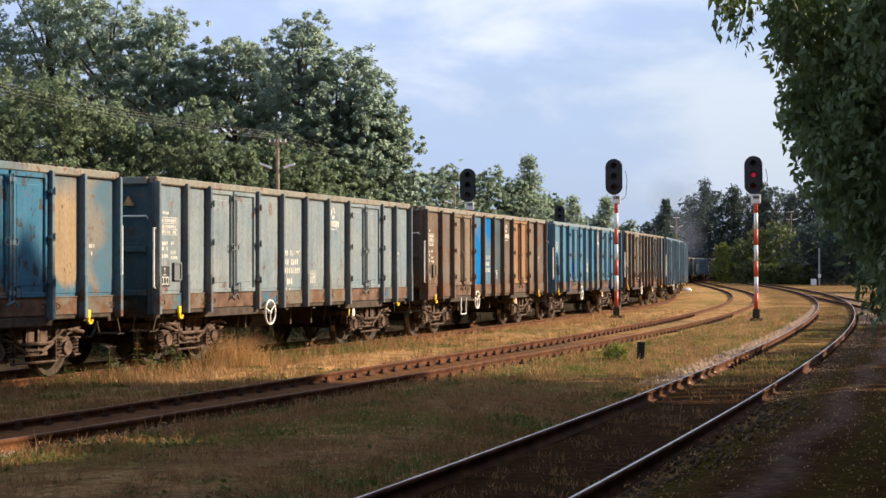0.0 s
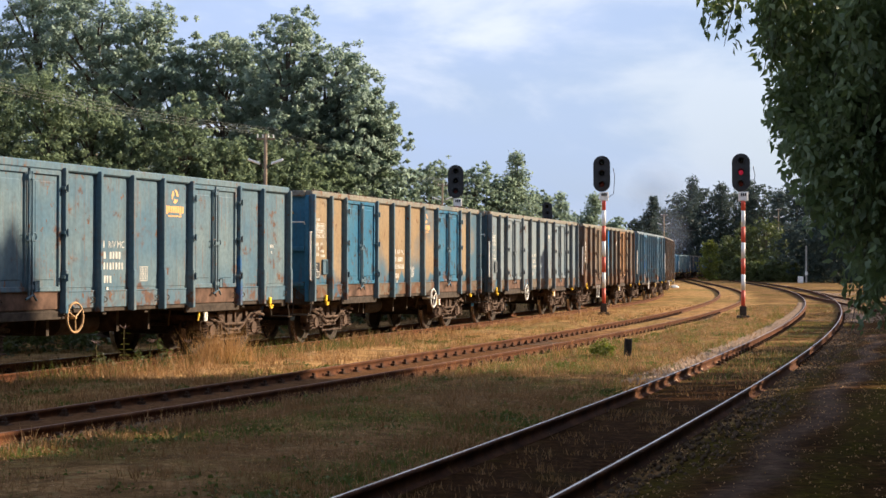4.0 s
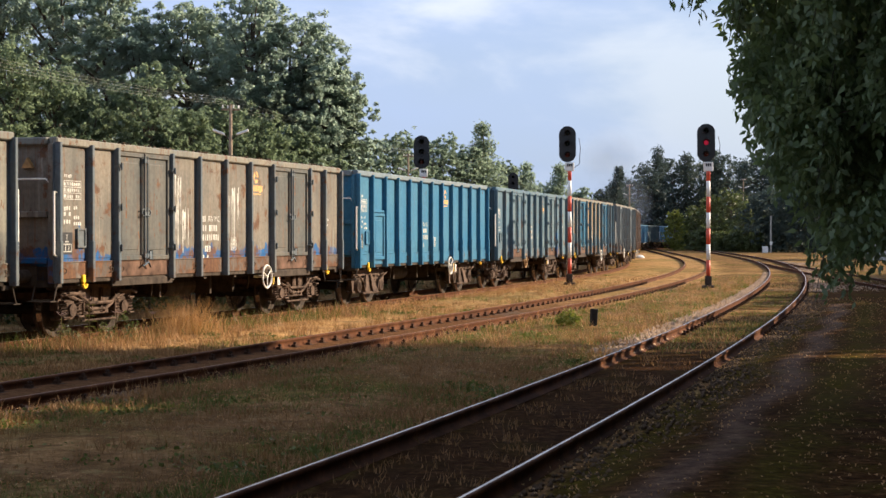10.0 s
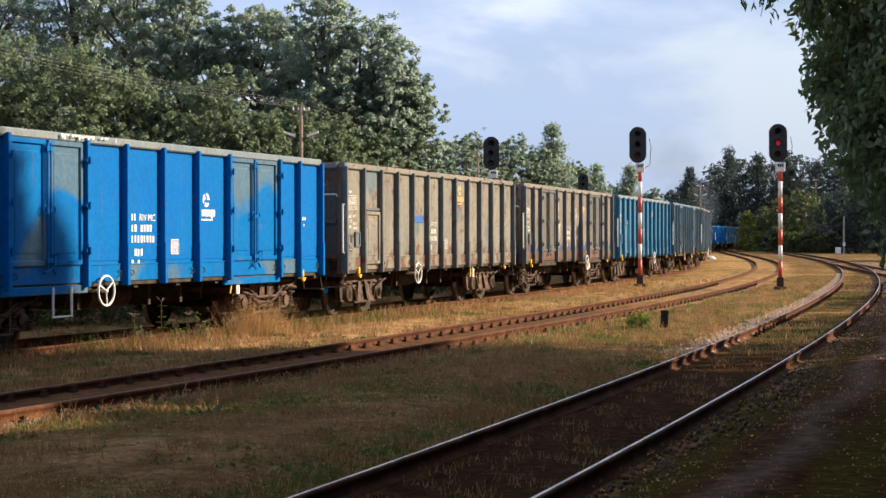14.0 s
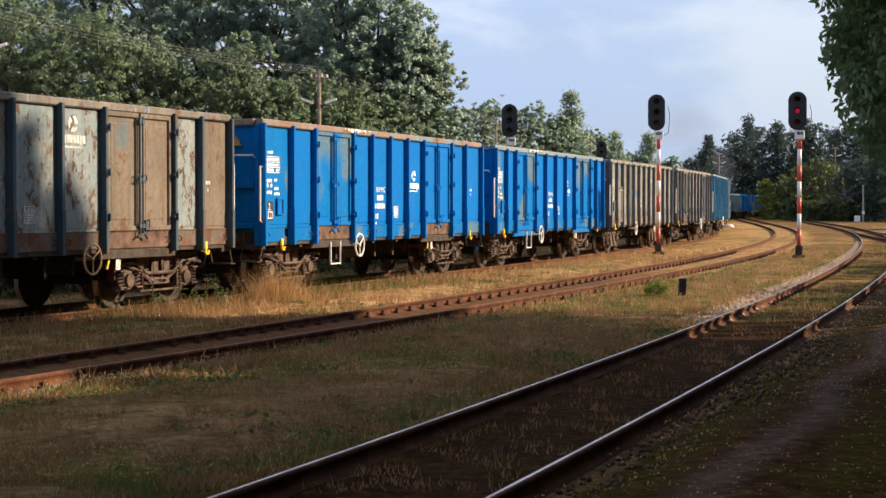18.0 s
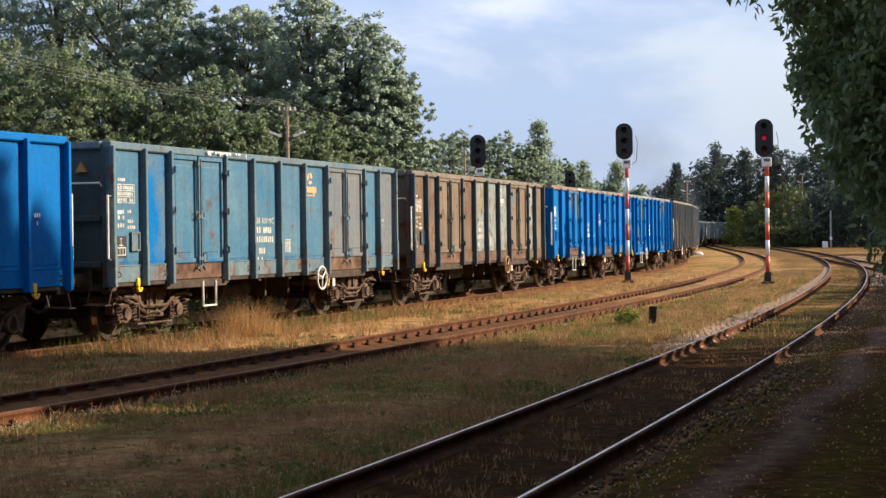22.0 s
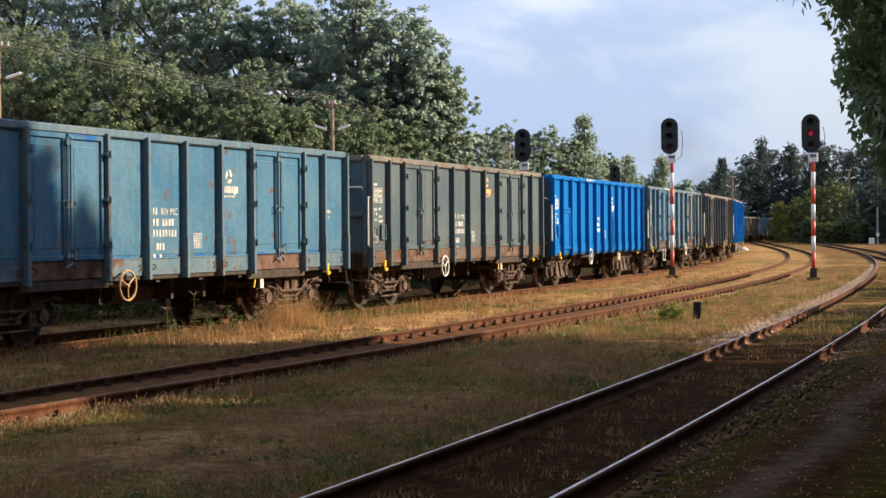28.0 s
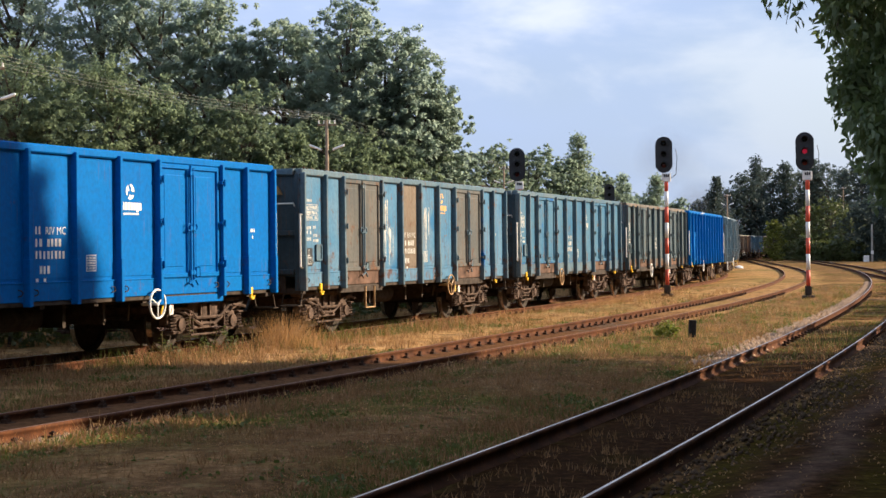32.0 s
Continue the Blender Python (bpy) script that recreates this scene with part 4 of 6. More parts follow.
def hand_wheel_mesh(x):
    bm = bmesh.new()
    y = SIDE * (HW + 0.10)
    torus(bm, (x, y, 0.86), 0.235, 0.019, "y", 26, 6)
    for k in range(3):
        a = 0.6 + k * 2.094
        tube(bm, [(x, y, 0.86), (x + 0.235 * math.cos(a), y, 0.86 + 0.235 * math.sin(a))], 0.014, 6)
    cyl(bm, (x, y - 0.02, 0.86), (x, y + 0.3, 0.86), 0.028, 0.028, 8)
    return bm_mesh("hand_wheel", bm, WHITE)


def step_loop_mesh(x):
    bm = bmesh.new()
    y = SIDE * (HW + 0.04)
    tube(bm, [(x - 0.25, y, 0.95), (x - 0.25, y, 0.50), (x + 0.25, y, 0.50), (x + 0.25, y, 0.95)], 0.022)
    return bm_mesh("step", bm, WHITE)


def paper_holder_mesh(x):
    """A small framed tray for the waybill on the first side sheet."""
    bm = bmesh.new()
    y0, y1 = sorted((SIDE * HW, SIDE * (HW + 0.03)))
    box(bm, x - 0.13, x + 0.13, y0, y1, 1.52, 1.82, 0.004)
    y2, y3 = sorted((SIDE * (HW + 0.03), SIDE * (HW + 0.05)))
    for a, b, c, d in ((x - 0.14, x - 0.11, 1.51, 1.83), (x + 0.11, x + 0.14, 1.51, 1.83), (x - 0.11, x + 0.11, 1.51, 1.54), (x - 0.11, x + 0.11, 1.80, 1.83)):
        box(bm, a, b, y2, y3, c, d)
    return bm_mesh("paper_holder", bm, PAINT["slate"])


def name_plate_mesh(x):
    bm = bmesh.new()
    y0, y1 = sorted((SIDE * (HW + 0.008), SIDE * (HW + 0.022)))
    box(bm, x - 0.32, x + 0.32, y0, y1, 2.06, 2.22, 0.003)
    return bm_mesh("blue_plate", bm, DARK_BLUE)


def marking(kind):
    """Stencilled writing as plain bars: a block of short dashes on the side sheet."""
    rnd = random.Random(kind)
    bm = bmesh.new()
    y = SIDE * (HW + (0.0105 if kind == "patch" else 0.013))

    def dash(x, z, w, h):
        vs = [bm.verts.new(p) for p in ((x, y, z), (x + w, y, z), (x + w, y, z + h), (x, y, z + h))]
        bm.faces.new(vs)

    def row(x, z, n, w, h, gap):
        for i in range(n):
            if rnd.random() < 0.12:
                continue
            dash(x + i * (w + gap), z + rnd.uniform(-0.004, 0.004), w * rnd.uniform(0.65, 1), h)

    if kind == "number":
        for z, n in ((1.80, 7), (1.62, 8), (1.40, 4), (1.22, 3)):
            row(-0.28, z, n, 0.066, 0.115, 0.030)
        row(-0.28, 1.98, 2, 0.05, 0.115, 0.03)
    elif kind == "table":
        # a framed load table, then small notes in two columns
        for z in (2.30, 2.40, 2.50, 2.60):
            dash(0, z, 0.56, 0.012)
        for x in (0, 0.09, 0.548):
            dash(x, 2.30, 0.012, 0.31)
        for z in (2.325, 2.425, 2.525):
            row(0.012, z, 1, 0.06, 0.055, 0.012)
            row(0.115, z, 6, 0.055, 0.055, 0.014)
        row(0.02, 2.66, 4, 0.05, 0.05, 0.012)
        for z, n in ((2.12, 3), (2.03, 3), (1.90, 3)):
            row(0.0, z, n, 0.06, 0.065, 0.02)
        for z, n in ((2.14, 2), (1.98, 3), (1.88, 4)):
            row(0.32, z, n, 0.05, 0.055, 0.014)
    elif kind == "patch":
        dash(-0.03, 1.40, 0.36, 0.36)
    elif kind == "box":
        for z in (1.44, 1.56):
            dash(0, z, 0.30, 0.016)
        for x in (0, 0.1, 0.2, 0.284):
            dash(x, 1.44, 0.016, 0.13)
        dash(0.142, 1.60, 0.016, 0.11)
        dash(0.09, 1.60, 0.12, 0.016)
        dash(0.12, 1.71, 0.06, 0.016)
    elif kind == "grid":
        for z in (1.42, 1.50, 1.58, 1.66):
            dash(0, z, 0.27, 0.013)
        for x in (0, 0.086, 0.172, 0.257):
            dash(x, 1.42, 0.013, 0.253)
        for z in (1.435, 1.515, 1.595):
            row(0.02, z + 0.012, 3, 0.05, 0.035, 0.036)
    elif kind == "logo":
        for k in range(3):
            a0 = k * 2.094
            o, i = [], []
            for j in range(7):
                a = a0 + j * 0.24
                o.append(bm.verts.new((0.125 * math.cos(a), y, 2.92 + 0.125 * math.sin(a))))
                i.append(bm.verts.new(((0.03 + 0.012 * j) * math.cos(a + 0.3), y, 2.92 + (0.03 + 0.012 * j) * math.sin(a + 0.3))))
            for j in range(6):
                bm.faces.new((o[j], o[j + 1], i[j + 1], i[j]))
        for j in range(8):
            dash(-0.33 + j * 0.084, 2.63 - (0.03 if j in (0, 6) else 0.0), 0.068, 0.12 + (0.03 if j in (0, 6) else 0.0))
        for j in range(9):
            dash(-0.24 + j * 0.055, 2.555, 0.04, 0.03)
    elif kind == "small":
        row(0, 2.05, 3, 0.04, 0.06, 0.02)
        row(0, 1.93, 2, 0.04, 0.06, 0.02)
    return bm_mesh("marking", bm, INK)


def drips_mesh(k):
    """Splashes of white that have run down the outer face of the top rail."""
    r = random.Random(k)
    bm = bmesh.new()
    y = SIDE * (HW + 0.103)
    x0 = r.uniform(-3.6, -1.5)
    for i in range(26):
        x, w, h = x0 + abs(r.gauss(0, 0.9)), r.uniform(0.02, 0.09), r.uniform(0.02, 0.085)
        zt = Z_TOP - 0.022
        vs = [bm.verts.new((a, y, b)) for a, b in ((x - w / 2, zt), (x - w * 0.35, zt - h * 0.7), (x, zt - h), (x + w * 0.4, zt - h * 0.6), (x + w / 2, zt))]
        bm.faces.new(vs)
    return bm_mesh("white_splash", bm, WHITE)


def runs_mesh():
    """Long white runs down the sheets and a few smears."""
    r = random.Random(11)
    bm = bmesh.new()
    y = SIDE * (HW + 0.0125)
    for x0, x1, zt in ((-2.15, -1.8, 2.9), (0.25, 0.75, 2.75), (-2.1, -1.5, 2.3), (3.0, 3.2, 2.4)):
        for i in range(9):
            x, w, h = r.uniform(x0, x1), r.uniform(0.015, 0.07), r.uniform(0.25, 1.0)
            z = zt - r.uniform(0, 0.25)
            n = 6
            le, ri = [], []
            for j in range(n + 1):
                u = j / n
                q = w / 2 * (1 - 0.7 * u) * r.uniform(0.5, 1.2)
                le.append(bm.verts.new((x - q, y, z - h * u)))
                ri.append(bm.verts.new((x + q, y, z - h * u)))
            for j in range(n):
                bm.faces.new((le[j], le[j + 1], ri[j + 1], ri[j]))
    return bm_mesh("whitewash", bm, INK)


def crumbs_mesh():
    """Ore crumbs and dirt left lying along the top rail."""
    r = random.Random(3)
    bm = bmesh.new()
    for i in range(110):
        x, q = r.uniform(-LW, LW), r.uniform(0.012, 0.035)
        g = bmesh.ops.create_icosphere(bm, subdivisions=1, radius=q)
        bmesh.ops.transform(bm, matrix=Matrix.Translation((x, SIDE * (HW + r.uniform(-0.03, 0.06)), Z_TOP + q * 0.35)) @ Matrix.Diagonal((1, 1, r.uniform(0.5, 0.9), 1)), verts=g["verts"])
    return bm_mesh("loose_dirt", bm, STONE_DARK)


SHARED = {}


def shared(key, make):
    if key not in SHARED:
        SHARED[key] = make()
    return SHARED[key]


def coat(ob, mat):
    """Gives this object its own paint on a mesh that others share."""
    ob.material_slots[0].link = "OBJECT"
    ob.material_slots[0].material = mat
    return ob


def mpart(name, me, parent, x=0.0, mat=None):
    ob = part(name, me, parent)
    ob["kind"] = "stuff"
    ob.location.x = x
    if mat:
        coat(ob, mat)
    return ob


BASE = {}


def wagon_base(kind):
    """An open goods wagon of one of two builds: a = two pairs of doors a side, b = one small door."""
    w = new("goods_wagon")
    g = shared
    part("underframe", g("under", underframe_mesh), w)
    part("brake_gear", g("brake", brake_gear_mesh), w)
    cp = part("changeover_plate", g("change", changeover_mesh), w)
    part("marking", g("changebar", changeover_bar_mesh), cp)
    part("brake_lever", g("lever", brake_lever_mesh), w)
    part("top_rail", g("toprail", top_rail_mesh), w)
    part("side_wall", g("farside", far_side_mesh), w)
    for s in (-1, 1):
        part("end_wall", g(("end", s), lambda: end_mesh(s)), w)
        for y in (-0.875, 0.875):
            part("buffer", g(("buf", s, y), lambda: buffer_mesh(s, y)), w)
        for y in (-HW + 0.06, HW - 0.06):
            part("end_post", g(("ep", s, y), lambda: end_bar_mesh(s, y - 0.05, y + 0.05, Z_SILL - 0.05, Z_TOP - 0.1, 0.05)), w)
        for y in (-0.5, 0.5):
            part("end_post", g(("ep", s, y), lambda: end_bar_mesh(s, y - 0.06, y + 0.06, Z_SILL, Z_TOP - 0.15, 0.09)), w)
        for z in (1.3, 2.05):
            part("end_bar", g(("eb", s, z), lambda: end_bar_mesh(s, -HW + 0.12, HW - 0.12, z - 0.05, z + 0.05, 0.07)), w)
        part("end_rail", g(("erail", s), lambda: end_rail_mesh(s)), w)
        part("coupling", g(("coup", s), lambda: coupling_mesh(s)), w)
        for y in (-0.33, 0.33):
            part("brake_hose", g(("hose", s, y), lambda: hose_mesh(s, y)), w)
        part("warning_sign", g(("wsign", s), lambda: end_sign_mesh(s)), w)
        part("handrail", g(("hrail", s), lambda: handrail_mesh(s)), w)
        part("end_step", g(("estep", s), lambda: end_step_mesh(s)), w)
        part("rope_hook", g(("hook", s), lambda: hook_mesh(s * 5.55)), w)
        b = part("bogie", g("cast_bogie", cast_bogie_mesh) if kind == "b" else g("bogie", bogie_frame_mesh), w)
        b.location.x = s * 4.5
        for ax in (-0.9, 0.9):
            ws = part("wheelset", g("wset", wheelset_mesh), b)
            ws.location = (ax, 0, 0.46)
            for y in (-1.0, 1.0):
                ab = part("axle_box", g("abox", axle_box_mesh), b)
                ab.location = (ax, y, 0)
                for dx in (-0.24, 0.24) if kind != "b" else ():
                    sp = part("spring", g("spring", spring_mesh), b)
                    sp.location = (ax + dx, y + (0.09 if y > 0 else -0.09), 0)
    posts = {"a": POST_A, "b": POST_B, "c": POST_C}[kind]
    for i, x in enumerate(posts):
        part("post", g(("post", round(x, 3)), lambda: post_mesh(x)), w)
    bays = list(zip(posts[:-1], posts[1:]))
    for i, (x0, x1) in enumerate(bays):
        xr = x1 - 0.16 if i % 2 else x0 + 0.22
        part("lashing_ring", g(("ring", round(xr, 3)), lambda: ring_mesh(xr)), w)
        if kind != "b" and i in (2, 7):
            xm = (x0 + x1) / 2
            for a, b in ((x0 + 0.06, xm - 0.03), (xm + 0.03, x1 - 0.06)):
                d = part("door", g(("door", round(a, 3)), lambda: leaf_door(a, b, Z_PAN + 0.01, Z_TOP - 0.132)), w)
                d["bay"] = i
            part("locking_bar", g(("gear", xm), lambda: door_gear(xm, Z_PAN, Z_TOP - 0.2)), w)
            for xx in (x0 + 0.02, x1 - 0.02):
                for z in (1.5, 2.2, 2.9):
                    part("hinge", g(("hinge", xx, z), lambda: hinge_mesh(xx, z)), w)
            lb = part("lower_band", g(("foot", round(x0, 3)), lambda: foot_mesh(x0, x1)), w)
            lb["bay"] = 100
            lb = part("door_step", g(("dstep", x0), lambda: bm_box("door_step", x0 - 0.1, x1 + 0.1, SIDE * HW - 0.03, SIDE * HW + 0.03, 0.84, 0.97, SILL)), w)
        else:
            p = part("panel", g(("panel", round(x0, 3), round(x1, 3)), lambda: panel_mesh(x0, x1)), w)
            p["bay"] = i
            p = part("lower_band", g(("foot", round(x0, 3)), lambda: foot_mesh(x0, x1)), w)
            p["bay"] = i
            if kind == "b" and i == 1:
                d = part("door", g("smalldoor", lambda: leaf_door(x0 + 0.16, x1 - 0.06, 1.12, 2.28)), w)
                d.location.y = SIDE * 0.02
                d["bay"] = i
                part("door_frame", g("smallframe", lambda: small_frame(x0 + 0.1, x1 - 0.01)), w)
    return w


def bm_box(name, x0, x1, y0, y1, z0, z1, mat, bevel=0.008):
    bm = bmesh.new()
    box(bm, x0, x1, y0, y1, z0, z1, bevel)
    return bm_mesh(name, bm, mat)


def small_frame(x0, x1):
    bm = bmesh.new()
    y0, y1 = sorted((SIDE * HW, SIDE * (HW + 0.06)))
    box(bm, x0, x1, y0, y1, 2.30, 2.36, 0.006)
    box(bm, x0, x0 + 0.05, y0, y1, 1.06, 2.30, 0.006)
    box(bm, x1 - 0.03, x1, y0, y1, 1.06, 2.30, 0.006)
    return bm_mesh("door_frame", bm, PAINT["pale"])


# nearest first in the clip's order: build, paint of the bays (one name, or bay by bay), posts, top rail, ends, lower band, label, marking colour
SPECS = {
    # posts of -1 are darker than its sheets: shaded flanks put into the paint
    -1: ("c", "pale", "post_blue", "drab", "slate", "worn_foot", "pale blue-grey open goods wagon with white stencils", "w"),
    -2: ("a", ["rusty", "brown", "rust_grey", "cobalt_worn", "cobalt_worn", "slate", "brown", "orange", "rust_grey", "brown"], "brown", "drab", "brown", "brown", "rust-brown open goods wagon with two blue panels", "w"),
    -3: ("a", ["teal_blue", "sky", "teal_blue", "sky", "teal_blue", "sky", "post_blue", "teal_blue", "sky", "teal_blue"], "teal", "pale", "sky", "worn_foot", "light blue open goods wagon with weathered panels", "w"),
    -4: ("a", ["rust_grey", "slate", "drab", "drab", "slate", "post_blue", "post_blue", "slate", "brown", "teal_blue"], "brown", "grey", "teal", "brown", "dark brown weathered open goods wagon", "w"),
    -5: ("a", "teal", "teal", "teal", "slate", "teal", "faded teal open goods wagon", "w"),
    0: ("c", ["tan", "tan", "sky_chipped", "tan", "tan", "tan", "tan", "sky_chipped", "tan", "tan"], "teal", "drab", "sky", "worn_foot", "tan-primed open goods wagon with blue doors", "o"),
    1: ("a", "teal", "teal", "teal", "slate", "teal", "faded teal open goods wagon with rusty door sills", "o"),
    2: ("b", "sky", "sky", "pale", "sky", "sky", "bright sky-blue open goods wagon with one small door", "o"),
    3: ("c", ["grey", "grey", "dark_grey", "grey", "grey", "grey", "grey", "dark_grey", "grey", "grey"], "post_blue", "drab", "grey", "brown", "rusty grey open goods wagon with blue lower edge", "o"),
    4: ("b", "drab", "post_blue", "drab", "brown", "drab", "tan-grey rust-stained open goods wagon", "o"),
    5: ("c", ["cobalt_worn", "cobalt", "cobalt_worn", "cobalt", "cobalt", "cobalt", "cobalt", "cobalt_worn", "cobalt", "cobalt"], "cobalt", "pale", "cobalt", "cobalt_worn", "strong blue open goods wagon with patched doors", "w"),
    6: ("a", ["cobalt_worn", "cobalt", "cobalt_worn", "cobalt", "cobalt", "cobalt", "cobalt", "cobalt", "cobalt", "cobalt"], "cobalt", "rusty_rim", "cobalt", "cobalt_worn", "strong blue open goods wagon with grey patches and rusty rim", "w"),
    7: ("c", ["rusty", "rusty", "rust_grey", "rusty", "flaked", "flaked", "flaked", "rust_grey", "flaked", "rust_grey"], "slate", "grey", "brown", "brown", "rust-brown and flaking pale open goods wagon with brown doors", "w"),
    8: ("c", ["teal_blue", "cobalt_worn", "teal_blue", "teal_blue", "teal_blue", "teal_blue", "teal_blue", "door_grey", "teal_blue", "door_grey"], "teal", "teal", "slate", "teal", "faded teal open goods wagon with one blue panel and grey doors", "o"),
    9: ("b", "cobalt", "cobalt", "cobalt", "slate", "cobalt", "freshly painted blue open goods wagon", "w"),
    10: ("c", "dark_teal", "dark_teal", "grey", "teal", "brown", "dark grey-teal rust-stained open goods wagon", "o"),
    11: ("c", "teal_blue", "teal", "teal", "slate", "teal", "faded teal open goods wagon with white stencils", "w"),
    12: ("c", ["faded_sky", "faded_sky", "dark_grey", "faded_sky", "rust_grey", "faded_sky", "faded_sky", "dark_grey", "faded_sky", "faded_sky"], "teal", "teal", "slate", "faded_sky", "weathered blue and grey open goods wagon", "o"),
    13: ("c", "cobalt", "cobalt", "cobalt", "slate", "cobalt", "freshly painted blue open goods wagon with plain blue doors", "w"),
}
FIRST, LAST = -17, 13
CLEAN = (2, 4, 5, 9, 13, -10, -11, -12)     # no rust on the band under the doors
# -11 to -13 get duller coats: haze and shade are put into the paint
FAR_COAT = {-6: "teal", -7: "pale", -8: "teal", -9: "cobalt_worn", -10: "cobalt_worn", -11: "faded_sky", -12: "dark_teal", -13: "faded_sky", -14: "teal", -15: "grey", -16: "teal", -17: "grey"}
FAR_WORD = {"pale": "pale blue-grey", "brown": "rust-brown", "grey": "weathered grey", "teal": "faded teal", "cobalt": "strong blue", "cobalt_worn": "worn blue", "faded_sky": "faded sky-blue", "dark_teal": "dark grey-teal"}


def spec(k):
    if k in SPECS:
        return SPECS[k]
    c = FAR_COAT[k]
    return ("b" if k % 4 == 0 else "a", c, "slate" if c == "grey" else c, c, "slate", "brown" if c in ("brown", "grey") else c, FAR_WORD[c] + " open goods wagon rolling far down the line", "w")


def bay_paint(bays, i):
    return PAINT[bays if isinstance(bays, str) else bays[min(i, len(bays) - 1)]]


def build_wagon(k):
    kind, bays, posts, rail, ends, low, label, ink = spec(k)
    if kind not in BASE:
        w = BASE[kind] = wagon_base(kind)
    else:
        w = copy_thing(BASE[kind], Matrix())
    tagged(w, label, "goods wagon", group="wagons of the goods train")
    for ob in w.children:
        nm = ob.name.split(".")[0]
        if nm in ("panel", "door"):
            coat(ob, bay_paint(bays, ob["bay"]))
        elif nm == "lower_band":
            coat(ob, SILL if ob["bay"] == 100 and k not in CLEAN else PAINT[low])
        elif nm == "door_step":
            coat(ob, PAINT[low] if k in CLEAN else STEEL_DARK)
        elif nm in ("hinge", "locking_bar"):
            coat(ob, PAINT[posts])
        elif nm in ("post", "door_frame"):
            coat(ob, PAINT[posts])
        elif nm == "top_rail":
            coat(ob, PAINT[rail])
        elif nm in ("end_wall", "end_post", "end_bar"):
            coat(ob, PAINT[ends])
    return w


WAGONS = {}
for k in range(LAST, FIRST - 1, -1):
    WAGONS[k] = build_wagon(k)

def lettering(text, size, z):
    """Stencilled letters laid on the side sheet."""
    cu = bpy.data.curves.new("lettering", "FONT")
    cu.body, cu.size, cu.resolution_u = text, size, 2
    ob = bpy.data.objects.new("lettering", cu)
    scene.collection.objects.link(ob)
    me = bpy.data.meshes.new_from_object(ob.evaluated_get(bpy.context.evaluated_depsgraph_get()))
    bpy.data.objects.remove(ob)
    bpy.data.curves.remove(cu)
    me.transform(Matrix(((1, 0, 0, -0.28), (0, 0, 1, SIDE * (HW + 0.013)), (0, 1, 0, z), (0, 0, 0, 1))))
    me.name = "lettering"
    me.materials.clear()
    me.materials.append(INK)
    return me


RIV = lettering("RIV MC", 0.165, 1.98)
MARKS = {n: marking(n) for n in ("number", "table", "box", "patch", "grid", "logo", "small")}
for k, w in WAGONS.items():
    kind, ink = spec(k)[0::7]
    INK_K = WHITE if k in (5, 6, 9, 13) else INK
    col = ORANGE if ink == "o" else INK_K
    mpart("marking", MARKS["table"], w, -6.15, INK_K)
    mpart("marking", MARKS["box"], w, -6.2, INK_K)
    if k >= -5:
        mpart("marking", MARKS["patch"], w, -6.2, BLACK)
    mpart("marking", MARKS["number"], w, -0.66, INK_K)
    mpart("marking", MARKS["grid"], w, 0.35, INK_K)
    lg = mpart("marking", MARKS["logo"], w, 1.6, col)
    lg.location.z = -0.55 if k in (5, 6) else (-0.25 if k in (9, 11, 13) else 0.0)
    mpart("lettering", RIV, w, -0.42, INK_K)
    mpart("marking", MARKS["small"], w, 5.6, INK_K)
    if k in (5, 6, 8, 9):
        mpart("white_splash", shared(("drips", k % 3), lambda: drips_mesh(k)), w)
    if k in (3, 12):
        mpart("whitewash", shared("runs", runs_mesh), w)
    if k in (0, 3, 4, 7, 12):
        mpart("loose_dirt", shared("crumbs", crumbs_mesh), w)
    if k >= -5:
        if k in (0, 2, 3, 7, 8, 12, 13):
            hw = part("hand_wheel", shared("hw_right", lambda: hand_wheel_mesh(1.98)), w)
            if k in (7, 12):
                coat(hw, WHEEL_OCHRE)
            hw.location.x = 0.27 if k == 13 else (-0.08 if k == 2 else 0.0)
        else:
            hw = part("hand_wheel", shared("hw", lambda: hand_wheel_mesh(-1.85)), w)
            if k in (1, 11):
                coat(hw, WHEEL_OCHRE)
        coat(part("paper_holder", shared("paper", lambda: paper_holder_mesh(-5.62)), w), PAINT[spec(k)[2]])
        if k == 4:
            part("blue_plate", shared("plate", lambda: name_plate_mesh(-1.6)), w)
        if k in (5, 6, 8, 12, 13, -2):
            st = part("step", shared("step", lambda: step_loop_mesh(-3.0)), w)
            if k == 12:
                coat(st, WHEEL_OCHRE)


# ---- signals, posts, lamps ----
def lens_glow(name, colour, power):
    m = Nodes(name)
    m.put(m.bsdf, "Emission Color", (*colour, 1))
    m.put(m.bsdf, "Emission Strength", power)
    return m.done(tuple(0.3 * c for c in colour), 0.2)


RED_LENS = lens_glow("red_signal_lens", (0.85, 0.03, 0.09), 0.15)
DIM_RED = plain("unlit_red_lens", (0.12, 0.02, 0.015), 0.15, 0, 0.1, 4, 0)


